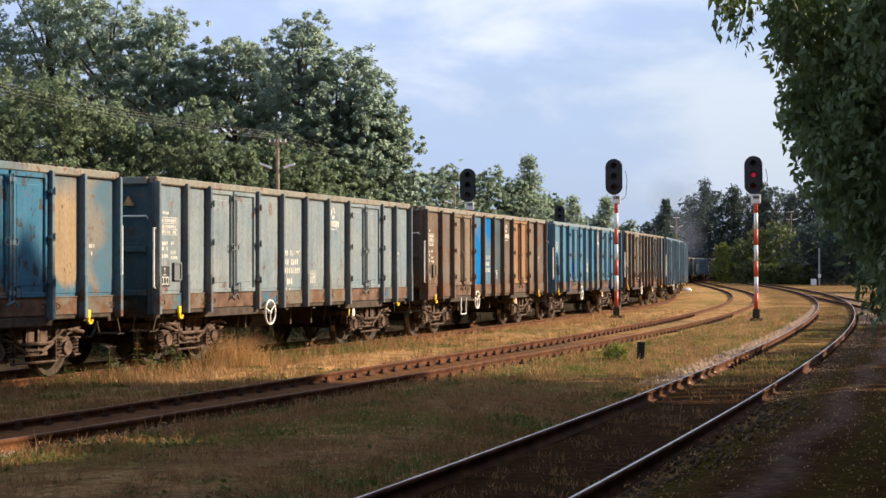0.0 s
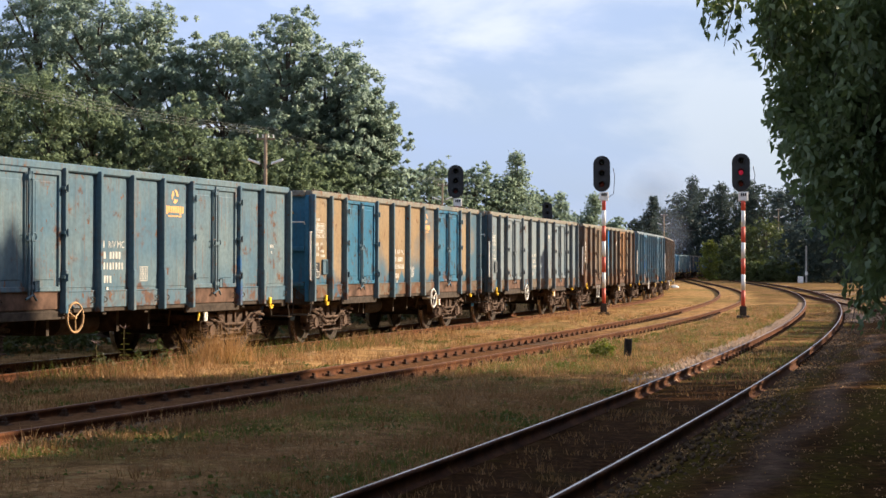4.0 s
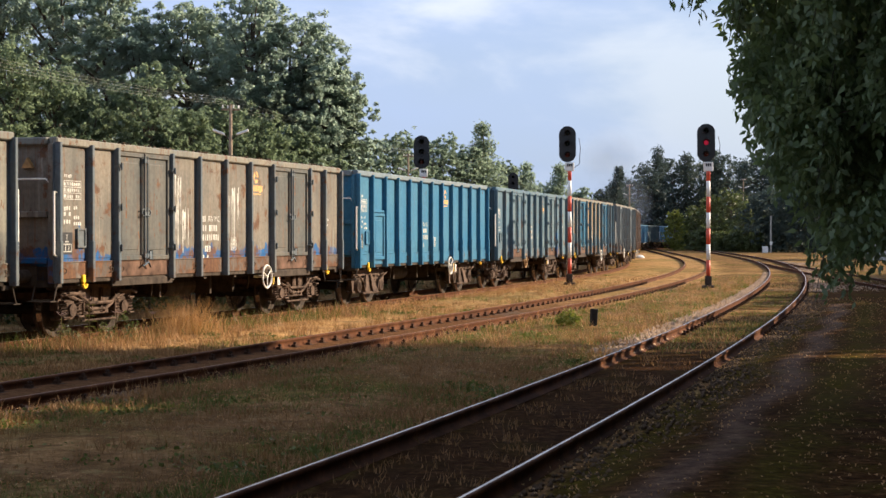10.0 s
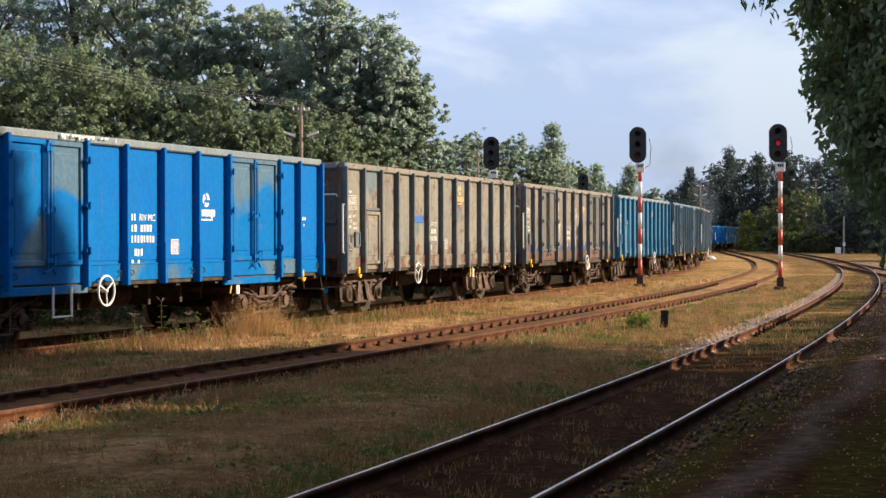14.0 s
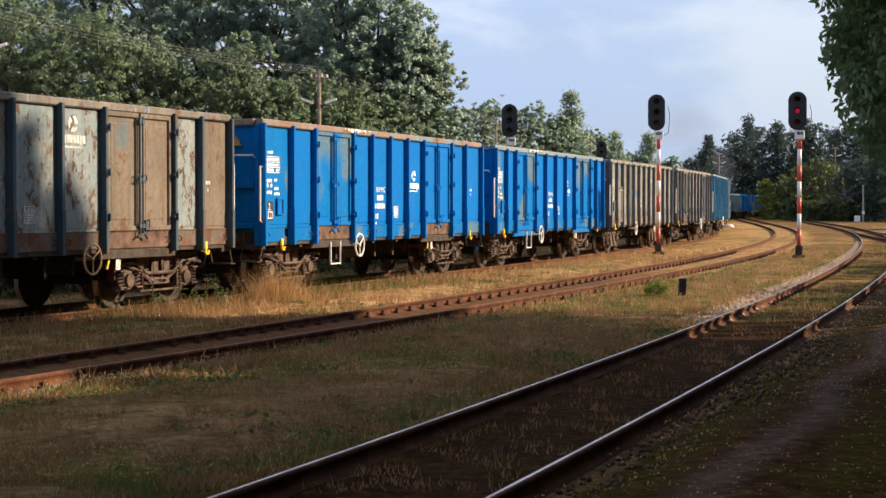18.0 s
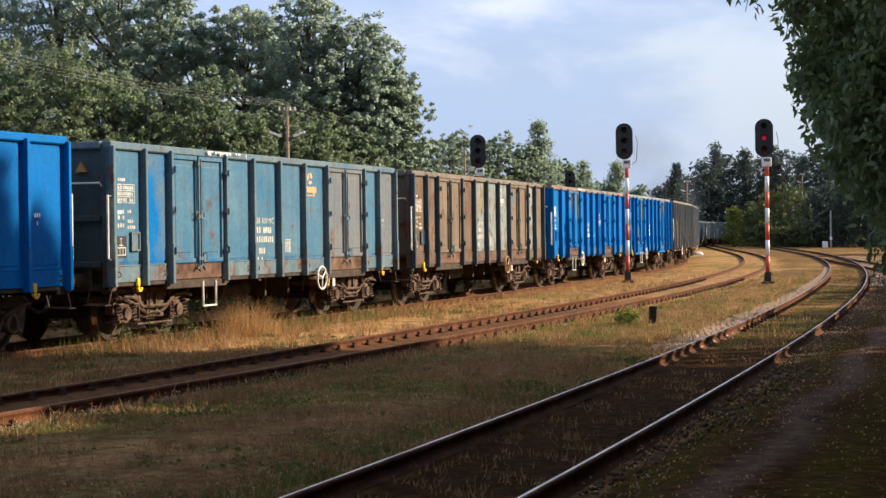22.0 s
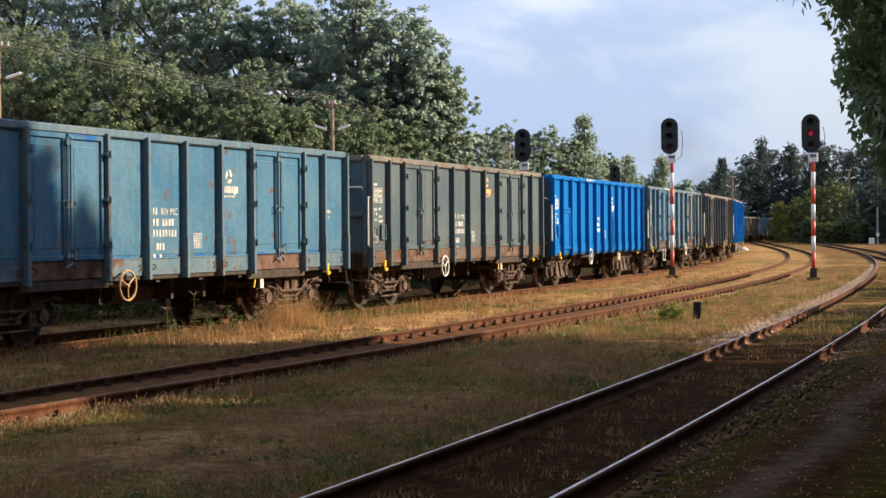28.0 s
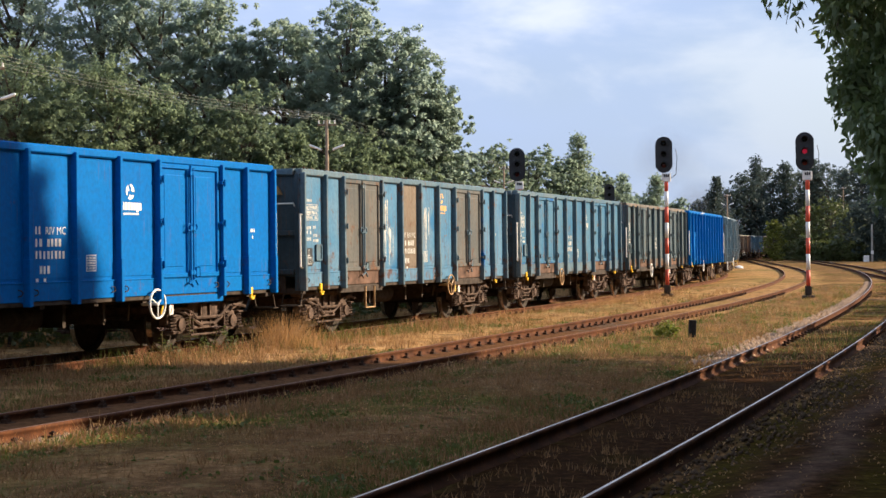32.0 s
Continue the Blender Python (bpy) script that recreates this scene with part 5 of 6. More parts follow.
def build_signal(x, y, z0, top, label, lit, turn, bands=True):
    s = new("railway_signal")
    tagged(s, label, "railway signal", group="light signals of the yard")
    s.matrix_basis = pose(x, y, z0, 0, 0, turn)
    h = top - z0
    head = 1.33
    bm = bmesh.new()
    box(bm, -0.22, 0.22, -0.22, 0.22, -0.15, 0.10, 0.03)
    box(bm, -0.12, 0.12, -0.12, 0.12, 0.10, 0.42, 0.02)
    part("foot", bm_mesh("foot", bm, STEEL_DARK), s, "dark steel mast foot")
    z, n = 0.42, 0
    top_mast = h - head - 0.12
    count = 7
    step = (top_mast - z) / count
    for i in range(count):
        bm = bmesh.new()
        cyl(bm, (0, 0, z), (0, 0, z + step), 0.07, 0.07, 16)
        part("mast", bm_mesh("mast", bm, (SIG_RED if i % 2 == 0 else SIG_WHITE) if bands else CONCRETE, True), s)
        z += step
    bm = bmesh.new()
    box(bm, -0.17, 0.17, -0.08, 0.08, z - 0.22, z + 0.10, 0.02)
    part("name_board", bm_mesh("name_board", bm, SIG_WHITE), s)
    bm = bmesh.new()
    for dx in (-0.09, -0.02, 0.05):
        box(bm, dx, dx + 0.05, -0.092, -0.086, z - 0.05, z + 0.05)
    part("marking", bm_mesh("marking", bm, BLACK), s)
    # the head: a flat oval board with hooded lenses
    zc, r, half = h - head / 2, 0.315, head / 2 - 0.315
    bm = bmesh.new()
    ring = []
    for i in range(32):
        a = 2 * math.pi * i / 32
        ring.append((r * math.cos(a), zc + r * math.sin(a) + (half if math.sin(a) > 0 else -half)))
    fr = [bm.verts.new((a, -0.07, b)) for a, b in ring]
    bk = [bm.verts.new((a, 0.07, b)) for a, b in ring]
    bm.faces.new(fr)
    bm.faces.new(bk[::-1])
    for i in range(32):
        j = (i + 1) % 32
        bm.faces.new((fr[i], bk[i], bk[j], fr[j]))
    box(bm, -0.2, 0.2, 0.07, 0.28, zc - 0.5, zc + 0.5, 0.04)
    hd = part("head", bm_mesh("head", bm, BLACK), s, "black oval signal head")
    hd.location = (-0.08, 0, -0.01)
    for i, dz in enumerate((0.40, 0.0, -0.40)):
        bm = bmesh.new()
        seg = 16
        rows = []
        for a in np.linspace(-0.4, math.pi + 0.4, seg):
            rows.append([bm.verts.new((q * math.cos(a), yy, zc + dz + q * math.sin(a))) for q, yy in ((0.135, -0.07), (0.135, -0.34), (0.125, -0.34), (0.125, -0.07))])
        for a, b in zip(rows[:-1], rows[1:]):
            for j in range(3):
                bm.faces.new((a[j], b[j], b[j + 1], a[j + 1]))
        part("hood", bm_mesh("hood", bm, BLACK), hd)
        bm = bmesh.new()
        cyl(bm, (0, -0.068, zc + dz), (0, -0.10, zc + dz), 0.085, 0.06, 18)
        part("lens", bm_mesh("lens", bm, (RED_LENS if lit and i == 1 else (DIM_RED if i == 2 else GLASS_DARK))), hd)
    # the ladder hoop behind
    bm = bmesh.new()
    tube(bm, [(0.16, 0.05, z - 0.1), (0.36, 0.1, z + 0.05), (0.40, 0.1, z + 0.7), (0.34, 0.1, z + 1.0)], 0.012)
    part("cable", bm_mesh("cable", bm, BLACK), s)
    return s


build_signal(6.42, 62.0, -0.10, 5.80, "red and white banded signal with dark head beside the train", False, -6)
build_signal(10.92, 58.4, -0.10, 5.66, "red and white banded signal showing a red light", True, -10)
build_signal(1.08, 67.0, -0.10, 5.75, "signal behind the goods wagons with dark head", False, -1)
build_signal(7.26, 103.0, -0.10, 5.65, "far signal behind the goods wagons", False, -4)


def build_stake():
    bm = bmesh.new()
    box(bm, -0.065, 0.065, -0.06, 0.06, -0.25, 0.30, 0.012)
    ob = new("marker_post", bm_mesh("marker_post", bm, STAKE))
    ob.matrix_basis = pose(3.87, 32.8, -0.02, 1, 2, 12)
    tagged(ob, "short black wooden marker post in the grass", "post")


build_stake()


def build_lamp(x, y, h, turn, label):
    p = new("lamp_post")
    tagged(p, label, "lamp post", group="yard lamps")
    p.matrix_basis = pose(x, y, GZ, 0, 0, turn)
    bm = bmesh.new()
    cyl(bm, (0, 0, -0.3), (0, 0, h + 1.25), 0.105, 0.07, 12)
    part("pole", bm_mesh("pole", bm, WOOD_POLE, True), p)
    bm = bmesh.new()
    box(bm, -0.40, 0.40, -0.04, 0.04, h + 1.0, h + 1.08, 0.01)
    part("cross_arm", bm_mesh("cross_arm", bm, WOOD_POLE), p)
    for s in (-1, 1):
        bm = bmesh.new()
        tube(bm, [(0, 0, h - 0.30), (s * 0.30, -0.05, h - 0.02)], 0.022)
        arm = part("arm", bm_mesh("arm", bm, STEEL_DARK), p)
        bm = bmesh.new()
        vs = box(bm, s * 0.24 if s > 0 else -0.76, 0.76 if s > 0 else -0.24, -0.14, 0.09, 0, 0.11, 0.03)
        bmesh.ops.transform(bm, matrix=Matrix.Translation((0, 0, h - 0.08)), verts=bm.verts)
        for v in bm.verts:
            v.co.z += 0.36 * (abs(v.co.x) - 0.24)
        part("lamp_head", bm_mesh("lamp_head", bm, LAMP_WHITE), p, "white lamp head")
        for dx in (0.12, 0.34):
            bm = bmesh.new()
            cyl(bm, (s * dx, 0, h + 1.1), (s * dx, 0, h + 1.24), 0.035, 0.025, 8)
            part("insulator", bm_mesh("insulator", bm, SIG_WHITE), p)
    return p


build_lamp(-7.1, 72.0, 6.25, 4, "concrete lamp post with two white lamps behind the train")
build_lamp(0.9, 128.0, 6.95, -10, "concrete lamp post with two white lamps behind the far wagons")
build_lamp(27.9, 200.0, 6.9, -10, "distant concrete lamp post with two white lamps")
build_lamp(48.9, 235.0, 8.8, 10, "concrete lamp post in front of the dark trees")
build_lamp(-17.1, 57.0, 7.2, 20, "wooden line pole among the trees")


def build_wires():
    spans = [(-27.0, 25.0, 8.3), (-17.1, 57.0, 8.3), (-7.1, 72.0, 7.36), (0.9, 128.0, 8.06)]
    for (ax, ay, az), (bx, by, bz) in zip(spans[:-1], spans[1:]):
        for dx in (-0.34, -0.12, 0.12, 0.34):
            bm = bmesh.new()
            dz = dx * 0.32
            pts = []
            for i in range(17):
                u = i / 16
                pts.append((ax + (bx - ax) * u + dx, ay + (by - ay) * u, az + 0.12 + dz + (bz - az) * u - 1.1 * u * (1 - u)))
            tube(bm, pts, 0.004, 5)
            ob = new("overhead_wire", bm_mesh("overhead_wire", bm, WIRE))
            tagged(ob, "thin overhead wire strung between the poles", "wire", group="overhead wires")


build_wires()


def build_far_post():
    p = new("concrete_post")
    tagged(p, "slim grey concrete post beside the far track", "post")
    p.matrix_basis = pose(43.6, 194.0, GZ)
    bm = bmesh.new()
    box(bm, -0.085, 0.085, -0.085, 0.085, -0.2, 4.3, 0.02)
    part("shaft", bm_mesh("shaft", bm, CONCRETE), p)
    bm = bmesh.new()
    box(bm, -0.16, 0.16, -0.13, -0.09, 0.9, 1.3, 0.02)
    part("sign", bm_mesh("sign", bm, SIG_WHITE), p)
    b = new("relay_box", bm_box("relay_box", -0.3, 0.3, -0.2, 0.2, 0, 0.75, SIG_WHITE, 0.03))
    b.matrix_basis = pose(42.6, 192.5, GZ)
    tagged(b, "white trackside box beside the concrete post", "trackside box")
    bm = bmesh.new()
    bmesh.ops.create_icosphere(bm, subdivisions=2, radius=0.3)
    for v in bm.verts:
        v.co = Vector((v.co.x * 1.3, v.co.y, v.co.z * 0.7)) * (1 + 0.25 * noise.noise(v.co * 4))
    s = new("white_stone", bm_mesh("white_stone", bm, SIG_WHITE))
    s.matrix_basis = pose(20.6, 141.0, -0.05)
    tagged(s, "white painted marker stone beside the track", "stone")


build_far_post()


def build_house():
    h = new("house")
    tagged(h, "pale rendered house behind the near leaves", "house")
    h.matrix_basis = pose(42.0, 128.0, GZ, 0, 0, -12)
    bm = bmesh.new()
    box(bm, -5.5, 5.5, -4, 4, -0.3, 3.4)
    part("wall", bm_mesh("wall", bm, PLASTER), h)
    bm = bmesh.new()
    pts = [(-6, -4.6, 3.3), (6, -4.6, 3.3), (6, 0, 5.6), (-6, 0, 5.6), (-6, 4.6, 3.3), (6, 4.6, 3.3)]
    v = [bm.verts.new(p) for p in pts]
    for f in ((0, 1, 2, 3), (3, 2, 5, 4), (0, 3, 4), (1, 5, 2), (0, 4, 5, 1)):
        bm.faces.new([v[i] for i in f])
    part("roof", bm_mesh("roof", bm, ROOFING), h)
    for x in (-3.6, -1.2, 1.2, 3.6):
        w = part("window", bm_box("window", x - 0.5, x + 0.5, -4.05, -4.0, 1.2, 2.6, SIG_WHITE, 0.01), h)
        part("pane", bm_box("pane", x - 0.42, x + 0.42, -4.07, -4.04, 1.28, 2.52, GLASS_DARK, 0.005), w)


build_house()


# ---- trees ----
rng = np.random.default_rng(7)


def leaf_cloud(centres, radii, count, size, droop=0.0, flat=0.75, shell=0.55, slim=0.64, hang=0.0, sides=4, level=0.0):
    """Small folded leaves scattered through soft clumps; hang turns their tips down, level lays them flat."""
    centres, radii = np.asarray(centres, float), np.asarray(radii, float)
    pick = rng.choice(len(centres), count, p=radii ** 2 / (radii ** 2).sum())
    d = rng.normal(size=(count, 3))
    d /= np.linalg.norm(d, axis=1, keepdims=True)
    rad = shell + (1 - shell) * rng.random(count) ** 0.6
    p = centres[pick] + d * (rad * radii[pick])[:, None] * np.array([1, 1, flat])
    p[:, 2] -= droop * rng.random(count) ** 2
    n = d * (0.45 - 0.25 * level) + rng.normal(size=(count, 3)) * (0.9 - 0.4 * level) + np.array([0, 0, 0.40 + 0.6 * level])
    n /= np.linalg.norm(n, axis=1, keepdims=True)
    t = np.cross(n, rng.normal(size=(count, 3)))
    t /= np.linalg.norm(t, axis=1, keepdims=True)
    if hang:
        t = t * (1 - hang) + np.array([0, 0, -hang]) + d * 0.25
        t /= np.linalg.norm(t, axis=1, keepdims=True)
        n = np.cross(t, np.cross(n, t))
        n /= np.linalg.norm(n, axis=1, keepdims=True) + 1e-6
    b = np.cross(n, t)
    s = size * (0.55 + 0.9 * rng.random(count))[:, None]
    w = slim / 2
    if sides == 3:
        V = np.stack([p + t * s * 0.5, p + b * s * w - t * s * 0.4 + n * s * 0.08, p - b * s * w - t * s * 0.4], 1).reshape(-1, 3)
    else:
        V = np.stack([p - t * s * 0.5, p + b * s * w + n * s * 0.08 - t * s * 0.1, p + t * s * 0.5, p - b * s * w + n * s * 0.08 - t * s * 0.1], 1).reshape(-1, 3)
    return V, np.arange(count * sides).reshape(-1, sides)


def limb_mesh(name, segs, mat=BARK):
    bm = bmesh.new()
    for a, b, r0, r1 in segs:
        cyl(bm, a, b, r0, r1, 6, False)
    return bm_mesh(name, bm, mat, True)


def envelope(kind, u):
    if kind == "pine":
        return 0.06 + 0.94 * (1 - u) ** 0.8
    return math.sin(math.pi * (0.14 + 0.80 * u)) ** 0.6


def build_tree(x, y, height, width, kind, label, leaves, leaf_size, mat, seed, base=0.25, name="tree", clump=0.068):
    r = np.random.default_rng(seed)
    if kind == "pine" and height < 15.5 or mat is LEAF_PINE:
        width *= 1.6 if kind == "pine" else 1.1
    tr = new(name)
    tagged(tr, label, "bush" if name == "bush" else "tree", group="trees round the yard")
    tr.matrix_basis = pose(x, y, GZ, 0, 0, r.random() * 360)
    h, rad = height, 0.020 * height
    mid, top = Vector((r.normal() * 0.02 * h, 0, h * 0.42)), Vector((r.normal() * 0.02 * h, r.normal() * 0.02 * h, h * 0.9))
    segs = [((0, 0, -0.3), mid, rad, rad * 0.7), (mid, top, rad * 0.7, rad * 0.12)]
    centres, radii = [], []
    if kind == "pine":
        # tiers of drooping boughs, each a row of flat sprays, thinning to a leader
        tiers = int(11 + height * 0.7)
        for i in range(tiers):
            u = (i + 0.6 * r.random()) / tiers
            z = h * (base + (0.98 - base) * u)
            for a in r.random(9) * 6.283:
                reach = width / 2 * envelope(kind, u) * (0.45 + 0.65 * r.random())
                for q in (0.25, 0.55, 0.85, 1.0):
                    c = Vector((reach * q * math.cos(a), reach * q * math.sin(a), z - 0.22 * reach * q * q + 0.05 * h * r.normal() * 0.2))
                    centres.append(tuple(c))
                    radii.append((0.34 + 0.2 * r.random()) * width * 0.36 * (1.15 - 0.45 * q) * (1.05 - 0.55 * u))
                if i % 2 == 0:
                    segs.append((Vector((0, 0, z)), c, rad * 0.2, rad * 0.05))
        centres.append((0, 0, h * 0.985))
        radii.append(0.05 * width)
    else:
        n = 110
        for i in range(n):
            u = (i + r.random()) / n
            z = h * (base + (0.97 - base) * u)
            a = r.random() * 6.283
            lump = 1 + 0.55 * noise.noise(Vector((math.cos(a) * 1.3, math.sin(a) * 1.3, z / h * 4.5 + seed * 3.7)))
            q = width / 2 * envelope(kind, u) * lump * (0.30 + 0.64 * r.random() ** 0.6)
            c = Vector((q * math.cos(a), q * math.sin(a), z))
            size = clump * (0.7 + 0.8 * r.random()) * (width + 0.35 * h)
            # each bough end carries a loose head of small sprays
            for k in range(9):
                o = Vector((r.normal(), r.normal(), 0.75 * r.normal())) * size * 0.68
                centres.append(tuple(c + o))
                radii.append(size * (0.22 + 0.22 * r.random()))
            if i % 3 == 0:
                segs.append((mid.lerp(top, max(0, u - 0.3)) if u > 0.15 else mid * 0.6, c, rad * 0.34, rad * 0.06))
    part("trunk", limb_mesh("trunk", segs), tr)
    V, F = leaf_cloud(centres, radii, leaves, leaf_size, 0.0, 0.7 if kind == "pine" else 0.75, 0.05, sides=3, level=0.0 if kind == "pine" else 0.55)
    part("crown", mesh_from("crown", V, F, mat), tr)
    return tr


OAK = "large leafy oak with a dense dark green crown behind the train"
LOW = "pale green leafy tree in front of the oaks"
# x, y, height, width, kind, label, leaves, leaf size, leaf, base
def set_tree(i, px, ytop, d, w, kind, label, leaves, size, mat, base, name="tree"):
    """A tree by its bearing, its distance and the height of its top."""
    build_tree((px - 784) / 2962 * d, d, 1.85 + (477 - ytop) / 2962 * d, w, kind, label, leaves, size, mat, i, base, name)


# bearing, top, distance, width
for i, (px, ytop, d, w) in enumerate([(-190, -60, 96, 9.5), (-60, -55, 96, 9.0), (70, -45, 97, 9.0), (185, -20, 96, 8.0), (275, 20, 94, 6.5), (345, 90, 92, 5.0), (412, 64, 92, 5.4), (470, 105, 91, 4.4),
                                      (528, 30, 88, 5.2), (600, 80, 88, 5.6), (652, 155, 88, 4.6), (560, 200, 87, 6.0), (690, 185, 89, 2.6)]):
    set_tree(100 + i, px, ytop, d, w, "oak", OAK, 66000 if w > 6 else 50000, 0.165, LEAF_OAK, 0.10)
for i, (px, ytop, d, w) in enumerate([(-70, 110, 74, 6.5), (10, 185, 74, 5.0), (105, 140, 75, 5.4), (175, 172, 76, 4.6), (258, 225, 77, 4.4), (335, 190, 78, 4.6), (412, 252, 79, 4.0), (480, 240, 81, 3.6), (545, 270, 83, 4.6), (610, 290, 85, 4.4), (665, 305, 88, 4.0)]):
    set_tree(200 + i, px, ytop, d, w, "oak", LOW, 22000, 0.165, LEAF_LOW, 0.05)
MIDT = "leafy tree in the distance behind the wagons"
for i, (px, ytop, d, w, kd, mt) in enumerate([
        (700, 322, 125, 4.5, "oak", LEAF_OAK), (735, 312, 130, 4.0, "oak", LEAF_ACACIA), (785, 298, 140, 4.8, "oak", LEAF_ACACIA), (825, 320, 146, 4.6, "oak", LEAF_ACACIA), (862, 300, 148, 5.2, "oak", LEAF_ACACIA), (905, 318, 150, 4.2, "oak", LEAF_ACACIA),
        (935, 270, 152, 5.6, "pine", LEAF_ACACIA), (972, 345, 160, 4.0, "oak", LEAF_ACACIA), (1012, 345, 180, 5.0, "pine", LEAF_ACACIA), (1072, 343, 200, 5.4, "pine", LEAF_ACACIA),
        (1040, 385, 200, 5.0, "oak", LEAF_OAK), (1110, 395, 215, 5.0, "oak", LEAF_OAK)]):
    set_tree(300 + i, px, ytop, d, w, kd, MIDT, 14000, 0.25, mt, 0.05)

FOREST = "dark pine at the forest edge beyond the curve"
for i, (px, ytop, d, w, kd) in enumerate([
        (1178, 350, 250, 5.5, "pine"), (1150, 395, 255, 5.0, "oak"), (1205, 378, 262, 6.0, "oak"), (1225, 348, 264, 6.5, "oak"), (1247, 316, 268, 7.5, "pine"), (1272, 338, 275, 7.0, "oak"),
        (1300, 324, 272, 7.5, "pine"), (1322, 345, 276, 7.5, "oak"), (1348, 318, 270, 7.5, "pine"), (1375, 335, 268, 8.0, "oak"), (1402, 336, 262, 8.0, "pine"), (1432, 335, 255, 8.5, "oak"),
        (1465, 330, 250, 8.5, "oak"), (1500, 322, 245, 8.5, "oak"), (1540, 318, 240, 8.5, "oak"), (1580, 315, 235, 9.0, "oak"), (1625, 315, 230, 9.0, "oak"), (1670, 315, 225, 9.0, "oak"),
        (1455, 395, 205, 7.0, "oak"), (1500, 385, 200, 7.0, "oak"), (1545, 380, 195, 7.5, "oak"), (1590, 375, 190, 8.0, "oak")]):
    set_tree(400 + i, px, ytop, d, w, kd, FOREST, 9500, 0.36, LEAF_PINE, 0.01)

for i, (px, ytop, d, w) in enumerate([(1318, 425, 228, 4.6), (1345, 405, 224, 5.6), (1378, 398, 222, 5.8), (1408, 418, 216, 5.2), (1332, 462, 212, 3.6), (1365, 470, 210, 4.0), (1398, 466, 208, 4.0), (1425, 474, 205, 3.2), (1300, 450, 236, 2.6), (1285, 430, 276, 4.0)]):
    set_tree(500 + i, px, ytop, d, w, "oak", "leafy bush at the foot of the dark forest", 5000, 0.32, LEAF_BUSH, 0.02, "bush")

set_tree(520, 1277, 431, 222, 2.8, "oak", "fresh yellow-green shrub at the foot of the forest", 4000, 0.26, LEAF_WEED, 0.02, "bush")


# the near tree whose twigs hang into view
def build_near_tree():
    tr = new("maple_tree")
    tagged(tr, "near broadleaf tree with hanging leafy twigs in shade", "tree")
    tr.matrix_basis = pose(6.45, 16.1, GZ)
    r = np.random.default_rng(5)
    segs = [((0, 0, -0.3), (0.08, 0, 3.2), 0.15, 0.11), ((0.08, 0, 3.2), (-0.1, 0.1, 4.8), 0.11, 0.03)]
    centres, radii = [], []
    for i in range(1300):
        z = 1.75 + 3.0 * r.random() ** (0.8 if i % 4 else 1.6)
        reach = np.interp(z, [1.6, 2.2, 2.75, 3.2, 3.7, 4.0, 4.2, 4.36, 4.5, 4.8], [2.60, 2.86, 2.94, 3.04, 3.16, 3.30, 3.42, 3.62, 4.0, 4.4])
        if z < 2.7 and r.random() < 0.55:
            continue
        a = r.uniform(0, 6.283)
        q = reach * (0.15 + 0.83 * r.random() ** 0.4) * (0.965 + 0.04 * math.sin(4 * a + z * 2.5))
        c = Vector((q * math.cos(a), 0.85 * q * math.sin(a), z))
        if z > 4.15 and c.y > 0.7:
            continue
        centres.append(tuple(c))
        radii.append(0.13 + 0.15 * r.random())
        if i % 3 == 0:
            segs.append(((0, 0, min(4.6, z + 0.6)), c, 0.022, 0.006))
            segs.append((c, c + Vector((-0.1, 0.05, -0.5)), 0.006, 0.003))
    part("trunk", limb_mesh("trunk", segs), tr)
    V, F = leaf_cloud(centres, radii, 150000, 0.096, 0.42, 1.3, 0.1, slim=0.46, hang=0.5)
    part("crown", mesh_from("crown", V, F, LEAF_NEAR), tr)
    return tr


build_near_tree()

# unseen trees added beside and behind the view to shade the near tracks
# the two 13 m wide crowns hang overhead to cut the skylight
for i, (x, y, h, w, base) in enumerate([(14.0, 26.2, 13.4, 4.8, 0.45), (13.2, 24.2, 9.6, 3.4, 0.02), (13.0, 18.4, 7.7, 5.6, 0.01), (12.6, 15.0, 6.6, 4.8, 0.01), (12.5, 11.2, 11.5, 7.8, 0.05), (10.5, 7.0, 11.0, 7.5, 0.05), (12.0, 1.0, 12.0, 8.0, 0.05), (11.0, -6.0, 11.0, 8.0, 0.05),
                                        (13.0, 21.2, 7.9, 4.8, 0.02), (19.0, 9.0, 13.0, 9.0, 0.05), (17.0, 15.0, 13.5, 8.0, 0.05), (15.5, -12.0, 13.0, 9.0, 0.05), (8.0, -14.0, 13.0, 9.0, 0.05), (6.2, 4.5, 15.0, 13.0, 0.42), (2.5, -3.0, 15.0, 13.0, 0.46),
                                        (0.0, -17.0, 13.0, 9.0, 0.05), (-8.0, -20.0, 13.0, 9.0, 0.05), (17.0, 3.0, 13.5, 9.0, 0.05)]):
    build_tree(x, y, h, w, "oak", "unseen leafy tree added to shade the near tracks", 12000, 0.51, LEAF_BIRCH, 700 + i, base)
# unseen crowns, added and shaped to cast the shade on the train
for i, (y, h, w, base) in enumerate([(31.2, 18.6, 4.4, 0.60), (32.6, 18.2, 3.6, 0.60), (33.4, 17.3, 3.2, 0.64), (34.3, 16.4, 2.2, 0.72), (30.0, 17.6, 4.2, 0.60), (32.4, 18.9, 2.0, 0.66), (30.7, 19.4, 1.8, 0.66), (31.6, 19.7, 1.6, 0.70), (33.0, 18.0, 1.6, 0.66)]):
    build_tree(22.0, y, h, w, "pine", "unseen slender tree added to shade the train", 6500, 0.30, LEAF_BIRCH, 740 + i, base)
# unseen bushes added to shade the ground right of the curving track
for i in range(11):
    y = 30 + 4.6 * i
    build_tree(4.6 + 0.30 * y, y, 3.5 + 0.5 * (i % 3), 5.0, "oak", "unseen low bush added to shade the curving track", 8000, 0.30, LEAF_BUSH, 760 + i, 0.02, "bush")


